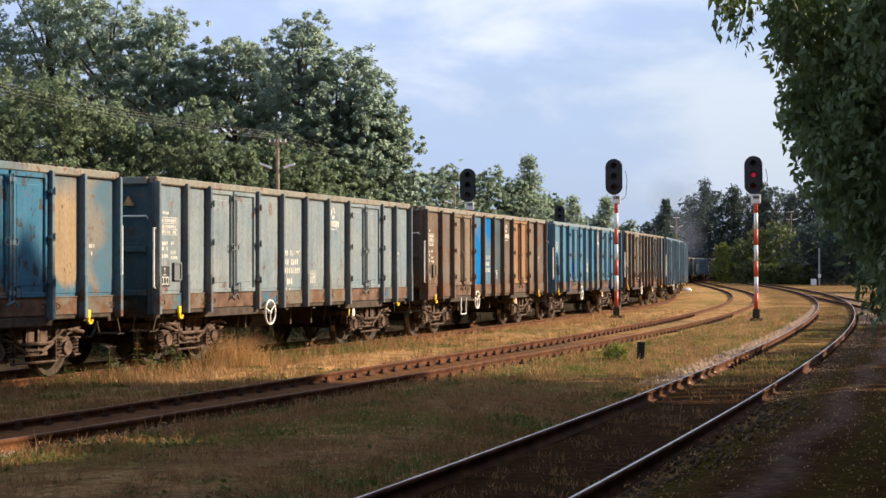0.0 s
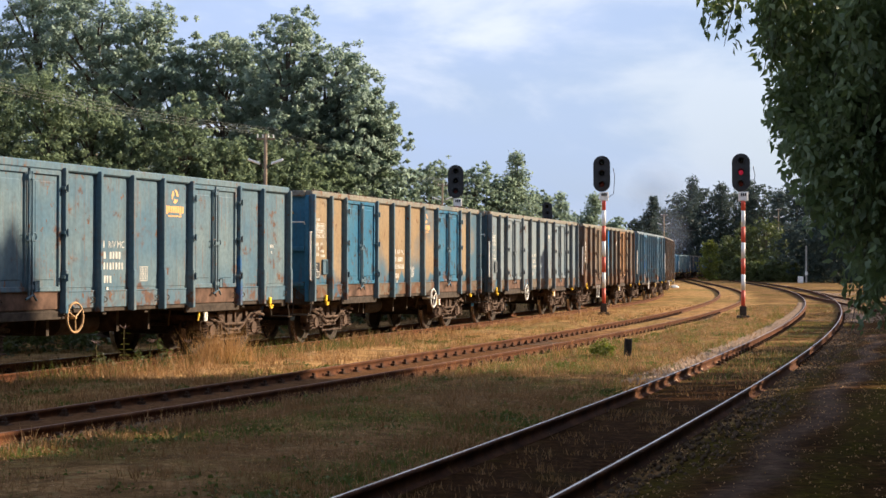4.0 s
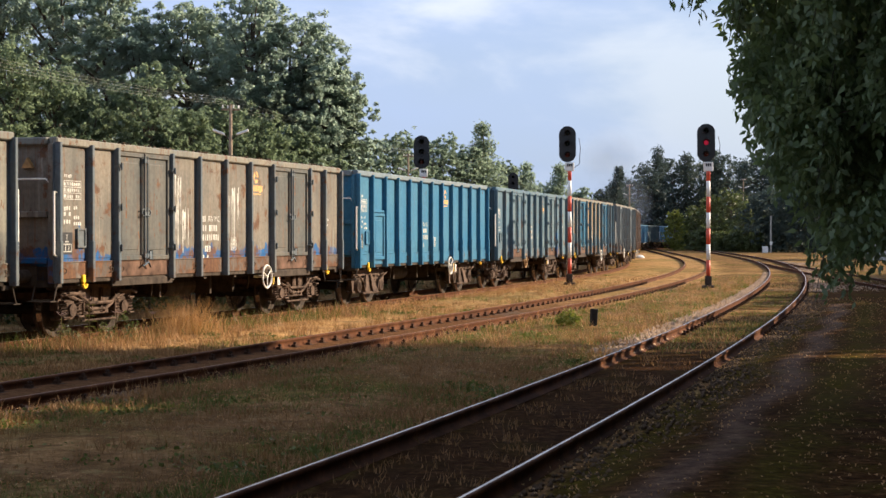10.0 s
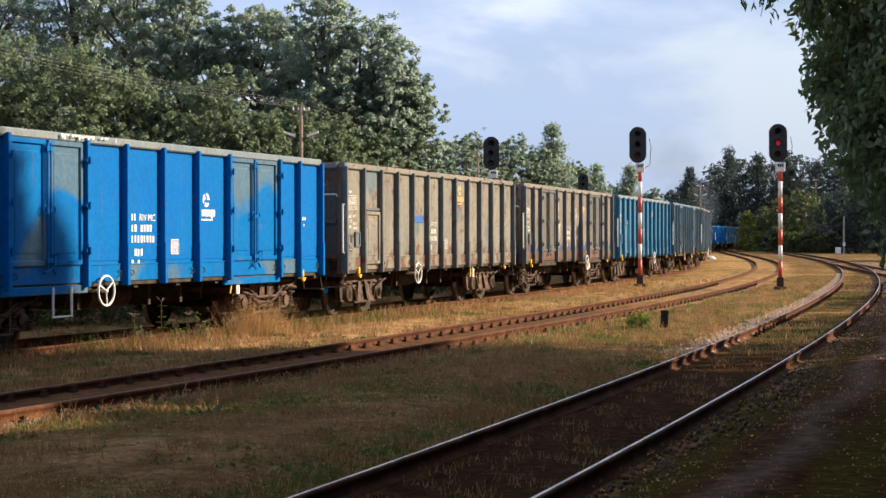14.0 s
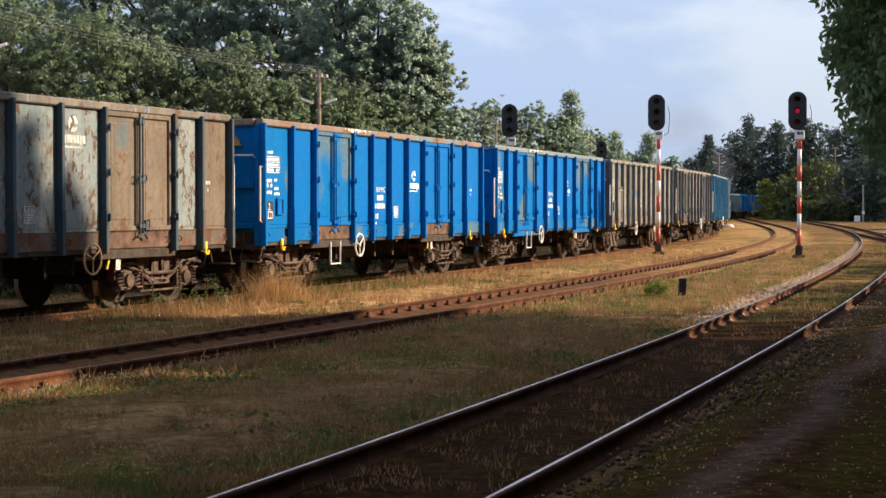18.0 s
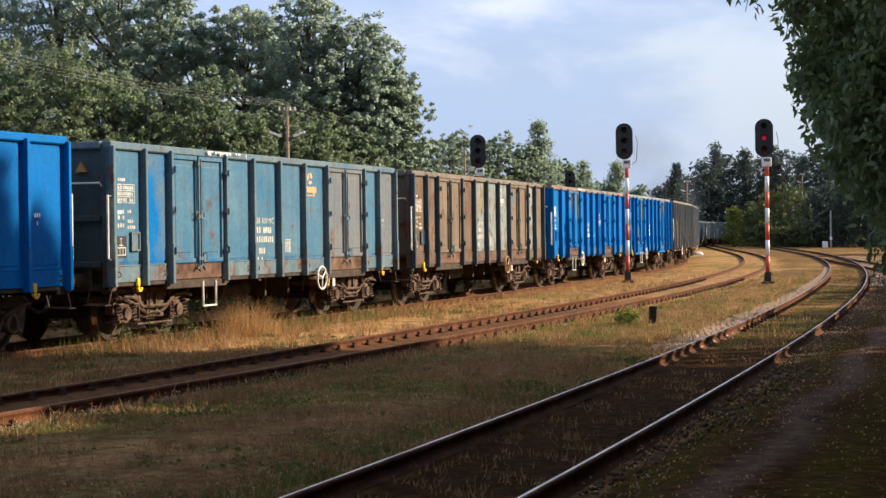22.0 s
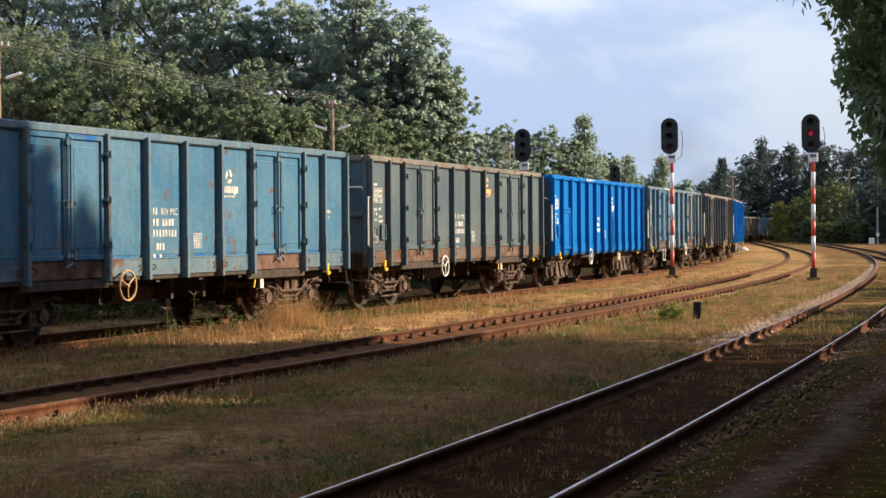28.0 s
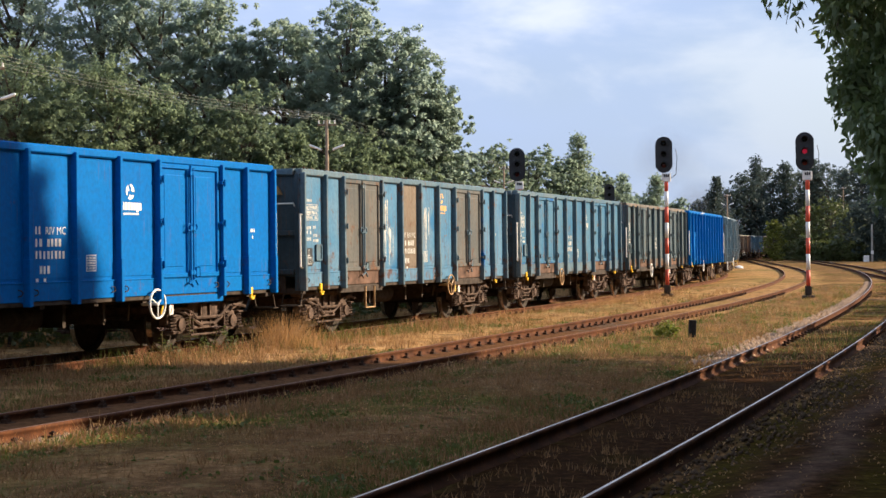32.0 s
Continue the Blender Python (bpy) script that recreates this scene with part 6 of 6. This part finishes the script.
# ---- grass, weeds and ballast ----
def blades(name, pts, hmin, hmax, width, mat, label):
    pts = np.asarray(pts)
    n = len(pts)
    a = rng.random(n) * 6.283
    hgt = hmin + (hmax - hmin) * rng.random(n) ** 1.6
    lean = rng.normal(size=(n, 2)) * 0.35 * hgt[:, None]
    w = width * (0.6 + 0.8 * rng.random(n))
    dx, dy = np.cos(a) * w / 2, np.sin(a) * w / 2
    V = np.zeros((n, 3, 3))
    V[:, 0] = pts + np.stack([dx, dy, 0 * dx], 1)
    V[:, 1] = pts - np.stack([dx, dy, 0 * dx], 1)
    V[:, 2] = pts + np.stack([lean[:, 0], lean[:, 1], hgt], 1)
    ob = new(name, mesh_from(name, V.reshape(-1, 3), np.arange(n * 3).reshape(-1, 3), mat))
    tagged(ob, label, "grass", kind="stuff")


def scatter(n, y0, y1, power=1.6):
    """Points in the wedge that lies before the camera, denser nearby."""
    y = y0 + (y1 - y0) * rng.random(n) ** power
    x = (rng.random(n) * 2 - 1) * (0.33 * y + 1.0)
    return x, y


def rails_off(x, y):
    t3 = np.interp(y, TY, TX)
    return np.minimum.reduce([abs(x - line_near(y)), abs(x - line_middle(y)), abs(x - t3)])


def tuft(x, y):
    return np.array([noise.noise(Vector((a * 0.35, b * 0.35, 2.0))) for a, b in zip(x, y)])


x, y = scatter(620000, 10, 80, 1.7)
d = rails_off(x, y)
n = tuft(x, y)
inner = (abs(x - line_near(y)) < 0.6) & (y > 26) & (rng.random(len(x)) < 0.5)
keep = ((x < line_near(y) - 0.95) & (d > np.where(x > line_middle(y), 1.28, 1.0)) | inner) & (n + rng.normal(size=len(x)) * 0.25 > -0.12)
x, y = x[keep], y[keep]
g = tuft(x * 0.6 + 40, y * 0.6) + np.where(x > line_middle(y), 0.04, -0.05)
g += np.where((x > line_middle(y) + 1.3) & (y > 28) & (y < 52), 0.48, 0.0) + 0.9 * np.exp(-((x + 0.75) / 0.9) ** 2 - ((y - 19.2) / 1.8) ** 2) + 0.4 * np.exp(-((x + 2.6) / 0.5) ** 2 - ((y - 14.4) / 0.7) ** 2)
# blades short of the shade's edge turn darker brown: shade put into colour
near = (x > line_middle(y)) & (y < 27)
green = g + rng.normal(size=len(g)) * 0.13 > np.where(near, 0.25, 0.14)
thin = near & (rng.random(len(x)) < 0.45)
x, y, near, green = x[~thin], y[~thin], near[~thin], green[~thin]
for sel_, mt, lb, nm in ((~green & ~near, GRASS_DRY, "dry straw-coloured grass of the yard", "dry_grass"), (~green & near, GRASS_BROWN, "brown grass between the near tracks, with shade put into its colour", "brown_grass"),
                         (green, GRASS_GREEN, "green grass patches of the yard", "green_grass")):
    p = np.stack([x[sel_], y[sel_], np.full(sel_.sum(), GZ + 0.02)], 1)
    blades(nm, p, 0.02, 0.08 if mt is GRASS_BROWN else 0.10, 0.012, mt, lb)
# denser tussocks over the sunlit strip, each of one colour
for nm, mt, lb, cnt, seed in (("straw_tufts", GRASS_DRY, "golden straw tufts on the sunlit strip", 2600, 1), ("brown_tufts", GRASS_BROWN, "brown withered tufts on the sunlit strip", 3400, 2), ("green_tufts", GRASS_GREEN, "green tufts on the sunlit strip", 2600, 3)):
    cy = 13 + 60 * rng.random(cnt) ** 1.2
    cx = (rng.random(cnt) * 2 - 1) * (0.33 * cy + 1.0)
    ok = (cx < line_near(cy) - 1.0) & (rails_off(cx, cy) > 1.28)
    # straw and green tufts are left out of the shaded strip
    if nm != "brown_tufts":
        ok &= (cx < line_middle(cy)) | (cy > 24.5)
    if nm == "green_tufts":
        ok &= tuft(cx * 0.5 + 20, cy * 0.5) + np.where((cx > line_middle(cy) + 1.3) & (cy > 27), 0.30, -0.05) > 0.06
    cx, cy = np.repeat(cx[ok], 26), np.repeat(cy[ok], 26)
    p = np.stack([cx + rng.normal(size=len(cx)) * 0.09, cy + rng.normal(size=len(cx)) * 0.12, np.full(len(cx), GZ + 0.02)], 1)
    blades(nm, p, 0.06, 0.22, 0.015, mt, lb)
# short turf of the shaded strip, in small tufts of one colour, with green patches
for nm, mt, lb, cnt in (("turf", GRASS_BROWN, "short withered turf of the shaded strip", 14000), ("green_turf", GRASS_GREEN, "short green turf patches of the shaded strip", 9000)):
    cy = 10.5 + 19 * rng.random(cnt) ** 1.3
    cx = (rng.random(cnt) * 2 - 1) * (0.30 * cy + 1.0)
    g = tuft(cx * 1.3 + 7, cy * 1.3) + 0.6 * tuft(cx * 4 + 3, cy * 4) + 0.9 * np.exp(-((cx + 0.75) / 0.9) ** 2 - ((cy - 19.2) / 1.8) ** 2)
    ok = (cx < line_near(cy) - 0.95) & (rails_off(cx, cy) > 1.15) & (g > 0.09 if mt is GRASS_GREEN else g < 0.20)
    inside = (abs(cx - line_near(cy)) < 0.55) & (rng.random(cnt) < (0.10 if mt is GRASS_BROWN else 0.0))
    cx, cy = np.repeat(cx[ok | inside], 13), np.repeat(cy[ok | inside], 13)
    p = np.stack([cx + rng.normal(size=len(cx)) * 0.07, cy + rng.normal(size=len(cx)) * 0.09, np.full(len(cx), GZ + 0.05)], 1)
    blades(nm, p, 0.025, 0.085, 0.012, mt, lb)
# single dry stalks standing along the near rails
m = 1700
y = 11 + 34 * rng.random(m) ** 1.5
x = np.where(rng.random(m) < 0.6, line_middle(y) + 1.05 + 0.5 * rng.random(m), line_near(y) - 0.95 - 0.5 * rng.random(m))
k = rng.random(m) < 0.16
y = np.where(k, 27 + 9 * rng.random(m), y)
x = np.where(k, line_near(y) - 0.5 + 1.0 * rng.random(m), x)
blades("dry_stalks", np.stack([x, y, np.full(m, GZ)], 1), 0.08, 0.30, 0.008, GRASS_DRY, "thin dry stalks along the near rails")

# taller weeds along the train's track
m = 9000
s = rng.uniform(-12, 45, m)
tx, ty, th = train_at(s)
off = 1.25 + 1.5 * rng.random(m) ** 1.5
x, y = tx + off * np.cos(th), ty - off * np.sin(th)
k = tuft(x, y) + rng.normal(size=m) * 0.2 > 0.0
blades("tall_weeds", np.stack([x[k], y[k], np.full(k.sum(), GZ)], 1), 0.08, 0.38, 0.014, GRASS_DRY, "tall dry weeds beside the train's track")
# the straw tussock
m = 1300
x, y = -3.85 + rng.normal(size=m) * 0.26, 31.0 + rng.normal(size=m) * 0.34
blades("straw_tussock", np.stack([x, y, np.full(m, GZ)], 1), 0.2, 0.85, 0.009, GRASS_DRY, "tall straw-coloured grass tussock beside the train")
# lower fringe of withered and green stems round it
m = 5200
s = rng.uniform(-6, 14, m)
tx, ty, th = train_at(s)
off = 1.05 + 1.25 * rng.random(m) ** 1.3
x, y = tx + off * np.cos(th), ty - off * np.sin(th)
k = tuft(x * 2 + 11, y * 2) + rng.normal(size=m) * 0.12
for nm, mt, lb, sel_ in (("brown_stems", GRASS_BROWN, "withered brown stems beside the train's track", k > 0.06), ("green_stems", GRASS_GREEN, "green stems beside the train's track", k < -0.10)):
    blades(nm, np.stack([x[sel_], y[sel_], np.full(sel_.sum(), GZ)], 1), 0.10, 0.42, 0.014, mt, lb)


def stones(name, x, y, size, label, mat=STONE):
    base = np.array([(1, 0, 0), (-1, 0, 0), (0, 1, 0), (0, -1, 0), (0, 0, 1), (0, 0, -1)], float)
    tri = np.array([(0, 2, 4), (2, 1, 4), (1, 3, 4), (3, 0, 4), (2, 0, 5), (1, 2, 5), (3, 1, 5), (0, 3, 5)])
    n = len(x)
    s = size * (0.5 + rng.random((n, 1, 1)))
    V = base[None] * s * (0.7 + 0.6 * rng.random((n, 6, 1)))
    V = V + np.stack([x, y, np.full(n, GZ + 0.02)], 1)[:, None]
    F = (tri[None] + 6 * np.arange(n)[:, None, None]).reshape(-1, 3)
    ob = new(name, mesh_from(name, V.reshape(-1, 3), F, mat))
    tagged(ob, label, "gravel", kind="stuff")


m = 8500
y = 26 + 58 * rng.random(m) ** 2.0
x = line_near(y) - 0.82 - 0.7 * rng.random(m) ** 1.6 * np.clip(1.3 - y / 90, 0.3, 1)
stones("ballast", x, y, 0.050, "pale ballast stones along the curving track")
m = 9000
y = 55 + 70 * rng.random(m)
x = line_near(y) + 0.9 + 6 * rng.random(m)
stones("gravel", x, y, 0.04, "pale gravel beside the branching track")


# coarse gravel along the rusty track and crumbs of stone and straw over the shaded turf
m = 1100
y = 12.0 + 8 * rng.random(m) ** 1.4
x = line_middle(y) + 0.85 + 0.8 * rng.random(m) ** 1.6
stones("track_gravel", x, y, 0.024, "brown gravel along the rusty track", STONE_BROWN)
m = 9000
y = 10.5 + 17 * rng.random(m) ** 1.2
x = line_middle(y) + 1.0 + (line_near(y) - 1.0 - line_middle(y) - 1.0) * rng.random(m)
V, F = leaf_cloud(np.stack([x, y, np.full(m, GZ + 0.10)], 1), np.full(m, 0.04), m, 0.030, 0.0, 0.3, 0.0, slim=0.35, sides=3)
tagged(new("straw_bits", mesh_from("straw_bits", V, F, GRASS_DRY)), "bits of dry straw scattered over the shaded turf", "litter", kind="stuff")
m = 4200
y = 9 + 41 * rng.random(m) ** 0.8
x = line_near(y) + 0.92 + 1.2 * rng.random(m) ** 1.4
stones("track_stones", x, y, 0.022, "dark brown stones beside the near track", STONE_DARK)

# low weeds in patches, fallen leaves and chips on the trodden soil
m = 420
cy = 11 + 34 * rng.random(m) ** 1.4
cx = (rng.random(m) * 2 - 1) * 0.31 * cy
ok = (cx < line_near(cy) + 0.6) & (rails_off(cx, cy) > 1.3)
cx, cy = cx[ok], cy[ok]
V, F = leaf_cloud(np.stack([cx, cy, np.full(len(cx), GZ + 0.05)], 1), 0.12 + 0.3 * rng.random(len(cx)), 16000, 0.055, 0.0, 0.22, 0.0)
tagged(new("low_weeds", mesh_from("low_weeds", V, F, GRASS_GREEN)), "low green weeds in the yard grass", "weeds", kind="stuff")
m = 12000
cy = 8 + 40 * rng.random(m) ** 1.3
cx = line_near(cy) + 0.95 + 7 * rng.random(m) ** 1.2
V, F = leaf_cloud(np.stack([cx, cy, np.full(m, GZ + 0.105)], 1), np.full(m, 0.05), m, 0.024, 0.0, 0.35, 0.0, sides=3)
tagged(new("leaf_litter", mesh_from("leaf_litter", V, F, GRASS_DRY)), "fallen leaves and chips on the trodden soil", "litter", kind="stuff")

def build_weed_plant(x, y, h, seed):
    """A tall flowering weed: a stem, pairs of leaves, a flat flower head on short rays."""
    r = random.Random(seed)
    w = new("weed_plant")
    tagged(w, "tall dark weed with pale flat flower heads beside the rail", "weed", group="weeds beside the train's track")
    w.matrix_basis = pose(x, y, GZ, r.uniform(-4, 4), r.uniform(-4, 4), r.uniform(0, 360))
    bm = bmesh.new()
    tube(bm, [(0, 0, 0), (0.02, 0.01, h * 0.5), (0.0, 0.03, h * 0.93)], 0.010, 5)
    part("stem", bm_mesh("stem", bm, STALK), w)
    for i in range(7):
        z, a = h * (0.15 + 0.11 * i), i * 2.2 + r.random()
        for q in (0, math.pi):
            ca, sa, ln = math.cos(a + q), math.sin(a + q), h * (0.24 - 0.018 * i)
            bm = bmesh.new()
            pts = [(0.01, 0, 0), (0.45 * ln, 0.22 * ln, 0.08 * ln), (ln, 0, -0.05 * ln), (0.45 * ln, -0.22 * ln, 0.08 * ln)]
            vs = [bm.verts.new((px * ca - py * sa, px * sa + py * ca, z + pz)) for px, py, pz in pts]
            bm.faces.new((vs[0], vs[1], vs[2]))
            bm.faces.new((vs[0], vs[2], vs[3]))
            part("leaf", bm_mesh("leaf", bm, GRASS_GREEN), w)
    for i in range(5):
        a, q = i * 1.257, 0.12 * h
        p = Vector((q * math.cos(a), q * math.sin(a) + 0.03, h * (0.96 + 0.03 * r.random())))
        bm = bmesh.new()
        tube(bm, [(0, 0.03, h * 0.9), p], 0.004, 4)
        for k in range(9):
            b = r.random() * 6.283
            c = p + Vector((0.045 * math.cos(b) * r.random(), 0.045 * math.sin(b) * r.random(), 0.012 * r.random()))
            vs = [bm.verts.new(c + Vector((0.014 * math.cos(e), 0.014 * math.sin(e), 0))) for e in (0, 2.1, 4.2)]
            bm.faces.new(vs)
        part("flower_head", bm_mesh("flower_head", bm, FLOWER), w, "pale pinkish flower head")


STALK = plain("dark_plant_stalk", (0.09, 0.07, 0.03), 0.8, 0.0, 0.3, 9)
FLOWER = plain("faded_flower", (0.30, 0.21, 0.20), 0.8, 0.0, 0.2, 20)
for i, (x, y, h) in enumerate([(-5.2, 28.6, 0.85), (-4.95, 29.5, 0.55), (-5.55, 27.7, 0.6), (-4.35, 30.4, 0.5)]):
    build_weed_plant(x, y, h, i)

for x, y, h in ((-5.05, 29.1, 0.40), (-4.75, 29.6, 0.55), (-5.5, 28.1, 0.35)):
    V, F = leaf_cloud([(x, y, GZ + 0.1), (x + 0.08, y, GZ + h * 0.5), (x - 0.05, y + 0.1, GZ + h * 0.8)], [0.20, 0.16, 0.10], 170, 0.055, 0.0, 0.9, 0.1)
    tagged(new("leafy_weed", mesh_from("leafy_weed", V, F, LEAF_BUSH)), "dark leafy weed beside the train's rail", "weed", group="weeds beside the train's track", kind="stuff")

# a bright green weed beside the short post
V, F = leaf_cloud([(3.42, 33.2, GZ + 0.25), (3.52, 33.0, GZ + 0.2), (3.30, 33.4, GZ + 0.18)], [0.20, 0.16, 0.15], 520, 0.06, 0.0, 0.9, 0.1)
tagged(new("weed", mesh_from("weed", V, F, LEAF_WEED)), "bright green weed beside the short post", "weed", kind="stuff")

# dark undergrowth beyond the train's track, a low fringe and a taller row behind it
# both rows are added to keep the view under the wagons dark
for i, s in enumerate(np.arange(-22, 75, 6.5)):
    tx, ty, th = train_at(s)
    build_tree(float(tx - 6.0 * np.cos(th)), float(ty + 6.0 * np.sin(th)), 1.9 + 0.5 * (i % 3), 6.0, "oak", "dark bramble thicket added beyond the train to darken the gaps", 5000, 0.2, LEAF_BUSH, 800 + i, 0.0, "bush")
for i, s in enumerate(np.arange(-14, 34, 3.4)):
    tx, ty, th = train_at(s)
    build_tree(float(tx - 3.7 * np.cos(th)), float(ty + 3.7 * np.sin(th)), 1.0 + 0.3 * (i % 3), 3.0, "oak", "low bramble fringe added beyond the train to darken the gaps", 2400, 0.13, LEAF_BUSH, 840 + i, 0.0, "bush")


# ---- exhaust smoke hanging over the curve ----
def smoke_mat(name, dense):
    m = Nodes(name)
    uv = m.add("ShaderNodeUVMap")
    d = m.add("ShaderNodeVectorMath")
    d.operation = "DISTANCE"
    m.l.new(uv.outputs[0], d.inputs[0])
    d.inputs[1].default_value = (0.5, 0.5, 0.0)
    soft = m.ramp(d.outputs["Value"], (0.0, dense), (0.22, 0.55 * dense), (0.48, 0.0))
    tr = m.add("ShaderNodeBsdfTransparent")
    df = m.add("ShaderNodeMixShader", Fac=0.5)
    m.l.new(m.add("ShaderNodeBsdfDiffuse", Color=(0.22, 0.245, 0.30, 1)).outputs[0], df.inputs[1])
    m.l.new(m.add("ShaderNodeBsdfTranslucent", Color=(0.20, 0.23, 0.29, 1)).outputs[0], df.inputs[2])
    mx = m.add("ShaderNodeMixShader", Fac=soft)
    m.l.new(tr.outputs[0], mx.inputs[1])
    m.l.new(df.outputs[0], mx.inputs[2])
    m.l.new(mx.outputs[0], m.out.inputs["Surface"])
    return m.mat


SMOKE, SMOKE_THIN = smoke_mat("exhaust_smoke", 0.36), smoke_mat("thin_exhaust_smoke", 0.15)


def build_smoke(x, y, z, wide, high, count, size, label, mat=SMOKE):
    p = np.stack([rng.normal(size=count) * wide, rng.normal(size=count) * 2.0, rng.normal(size=count) * high], 1)
    V, F = [], []
    s = size * (0.6 + 0.8 * rng.random(count))
    for i in range(count):
        a = rng.normal() * 0.35
        ex, ez = np.array([math.cos(a), math.sin(a), 0]), np.array([0, 0.2 * rng.normal(), 1])
        for u, w in ((-1, -1), (1, -1), (1, 1), (-1, 1)):
            V.append(p[i] + s[i] * (u * ex + w * ez) / 2)
        F.append((4 * i, 4 * i + 1, 4 * i + 2, 4 * i + 3))
    me = mesh_from("smoke", V, F, mat)
    me.uv_layers.new(name="UVMap").data.foreach_set("uv", np.tile(np.array([0, 0, 1, 0, 1, 1, 0, 1], np.float32), count))
    ob = new("smoke", me)
    ob.visible_shadow = False
    ob.matrix_basis = pose(x, y, z)
    return tagged(ob, label, "smoke", group="exhaust smoke", kind="stuff")


PUFFS = [(build_smoke(37.0, 253.0, 6.5, 2.0, 1.2, 3, 9.0, "dark exhaust smoke hanging before the forest"), (37.0, 253.0, 6.5), (-0.12, 0.03)),
         (build_smoke(36.0, 253.0, 12.0, 2.8, 1.6, 3, 9.0, "thin grey exhaust smoke drifting over the curve", SMOKE_THIN), (36.0, 253.0, 12.0), (-0.30, 0.08)),
         (build_smoke(37.8, 250.0, 3.8, 2.4, 0.8, 1, 7.0, "dark exhaust smoke low over the far wagons"), (37.8, 250.0, 3.8), (-0.05, 0.03))]


# ---- what moves: the train rolls away along its track ----
def travelled(t):
    return 0.888 + 5.2622 * t + 0.019586 * t * t - 6.678e-5 * t ** 3


def motions():
    for puff, (x, y, z), (vx, vz) in PUFFS:
        walk(puff, [(float(t), pose(x + vx * t, y, z + vz * t)) for t in (0, 8, 16, 24, 32)])
    for k, w in WAGONS.items():
        rows = []
        for i in range(33):
            s = travelled(i) - 14.04 * k - 7.02
            xa, ya, _ = train_at(s - 4.5)
            xb, yb, _ = train_at(s + 4.5)
            rows.append((float(i), pose((xa + xb) / 2, (ya + yb) / 2, 0, 0, 0, math.degrees(math.atan2(yb - ya, xb - xa)))))
        walk(w, rows)
        if k < -1:
            continue
        # the wheels of the wagons that pass nearby roll, 0.46 m in radius
        for bogie in w.children:
            for ws in bogie.children:
                if ws.name.startswith("wheelset"):
                    x = ws.location.x
                    walk(ws, [(i / 10, pose(x, 0, 0.46, 0, math.degrees(travelled(i / 10) / 0.46) % 360, 0)) for i in range(321)])


motions()
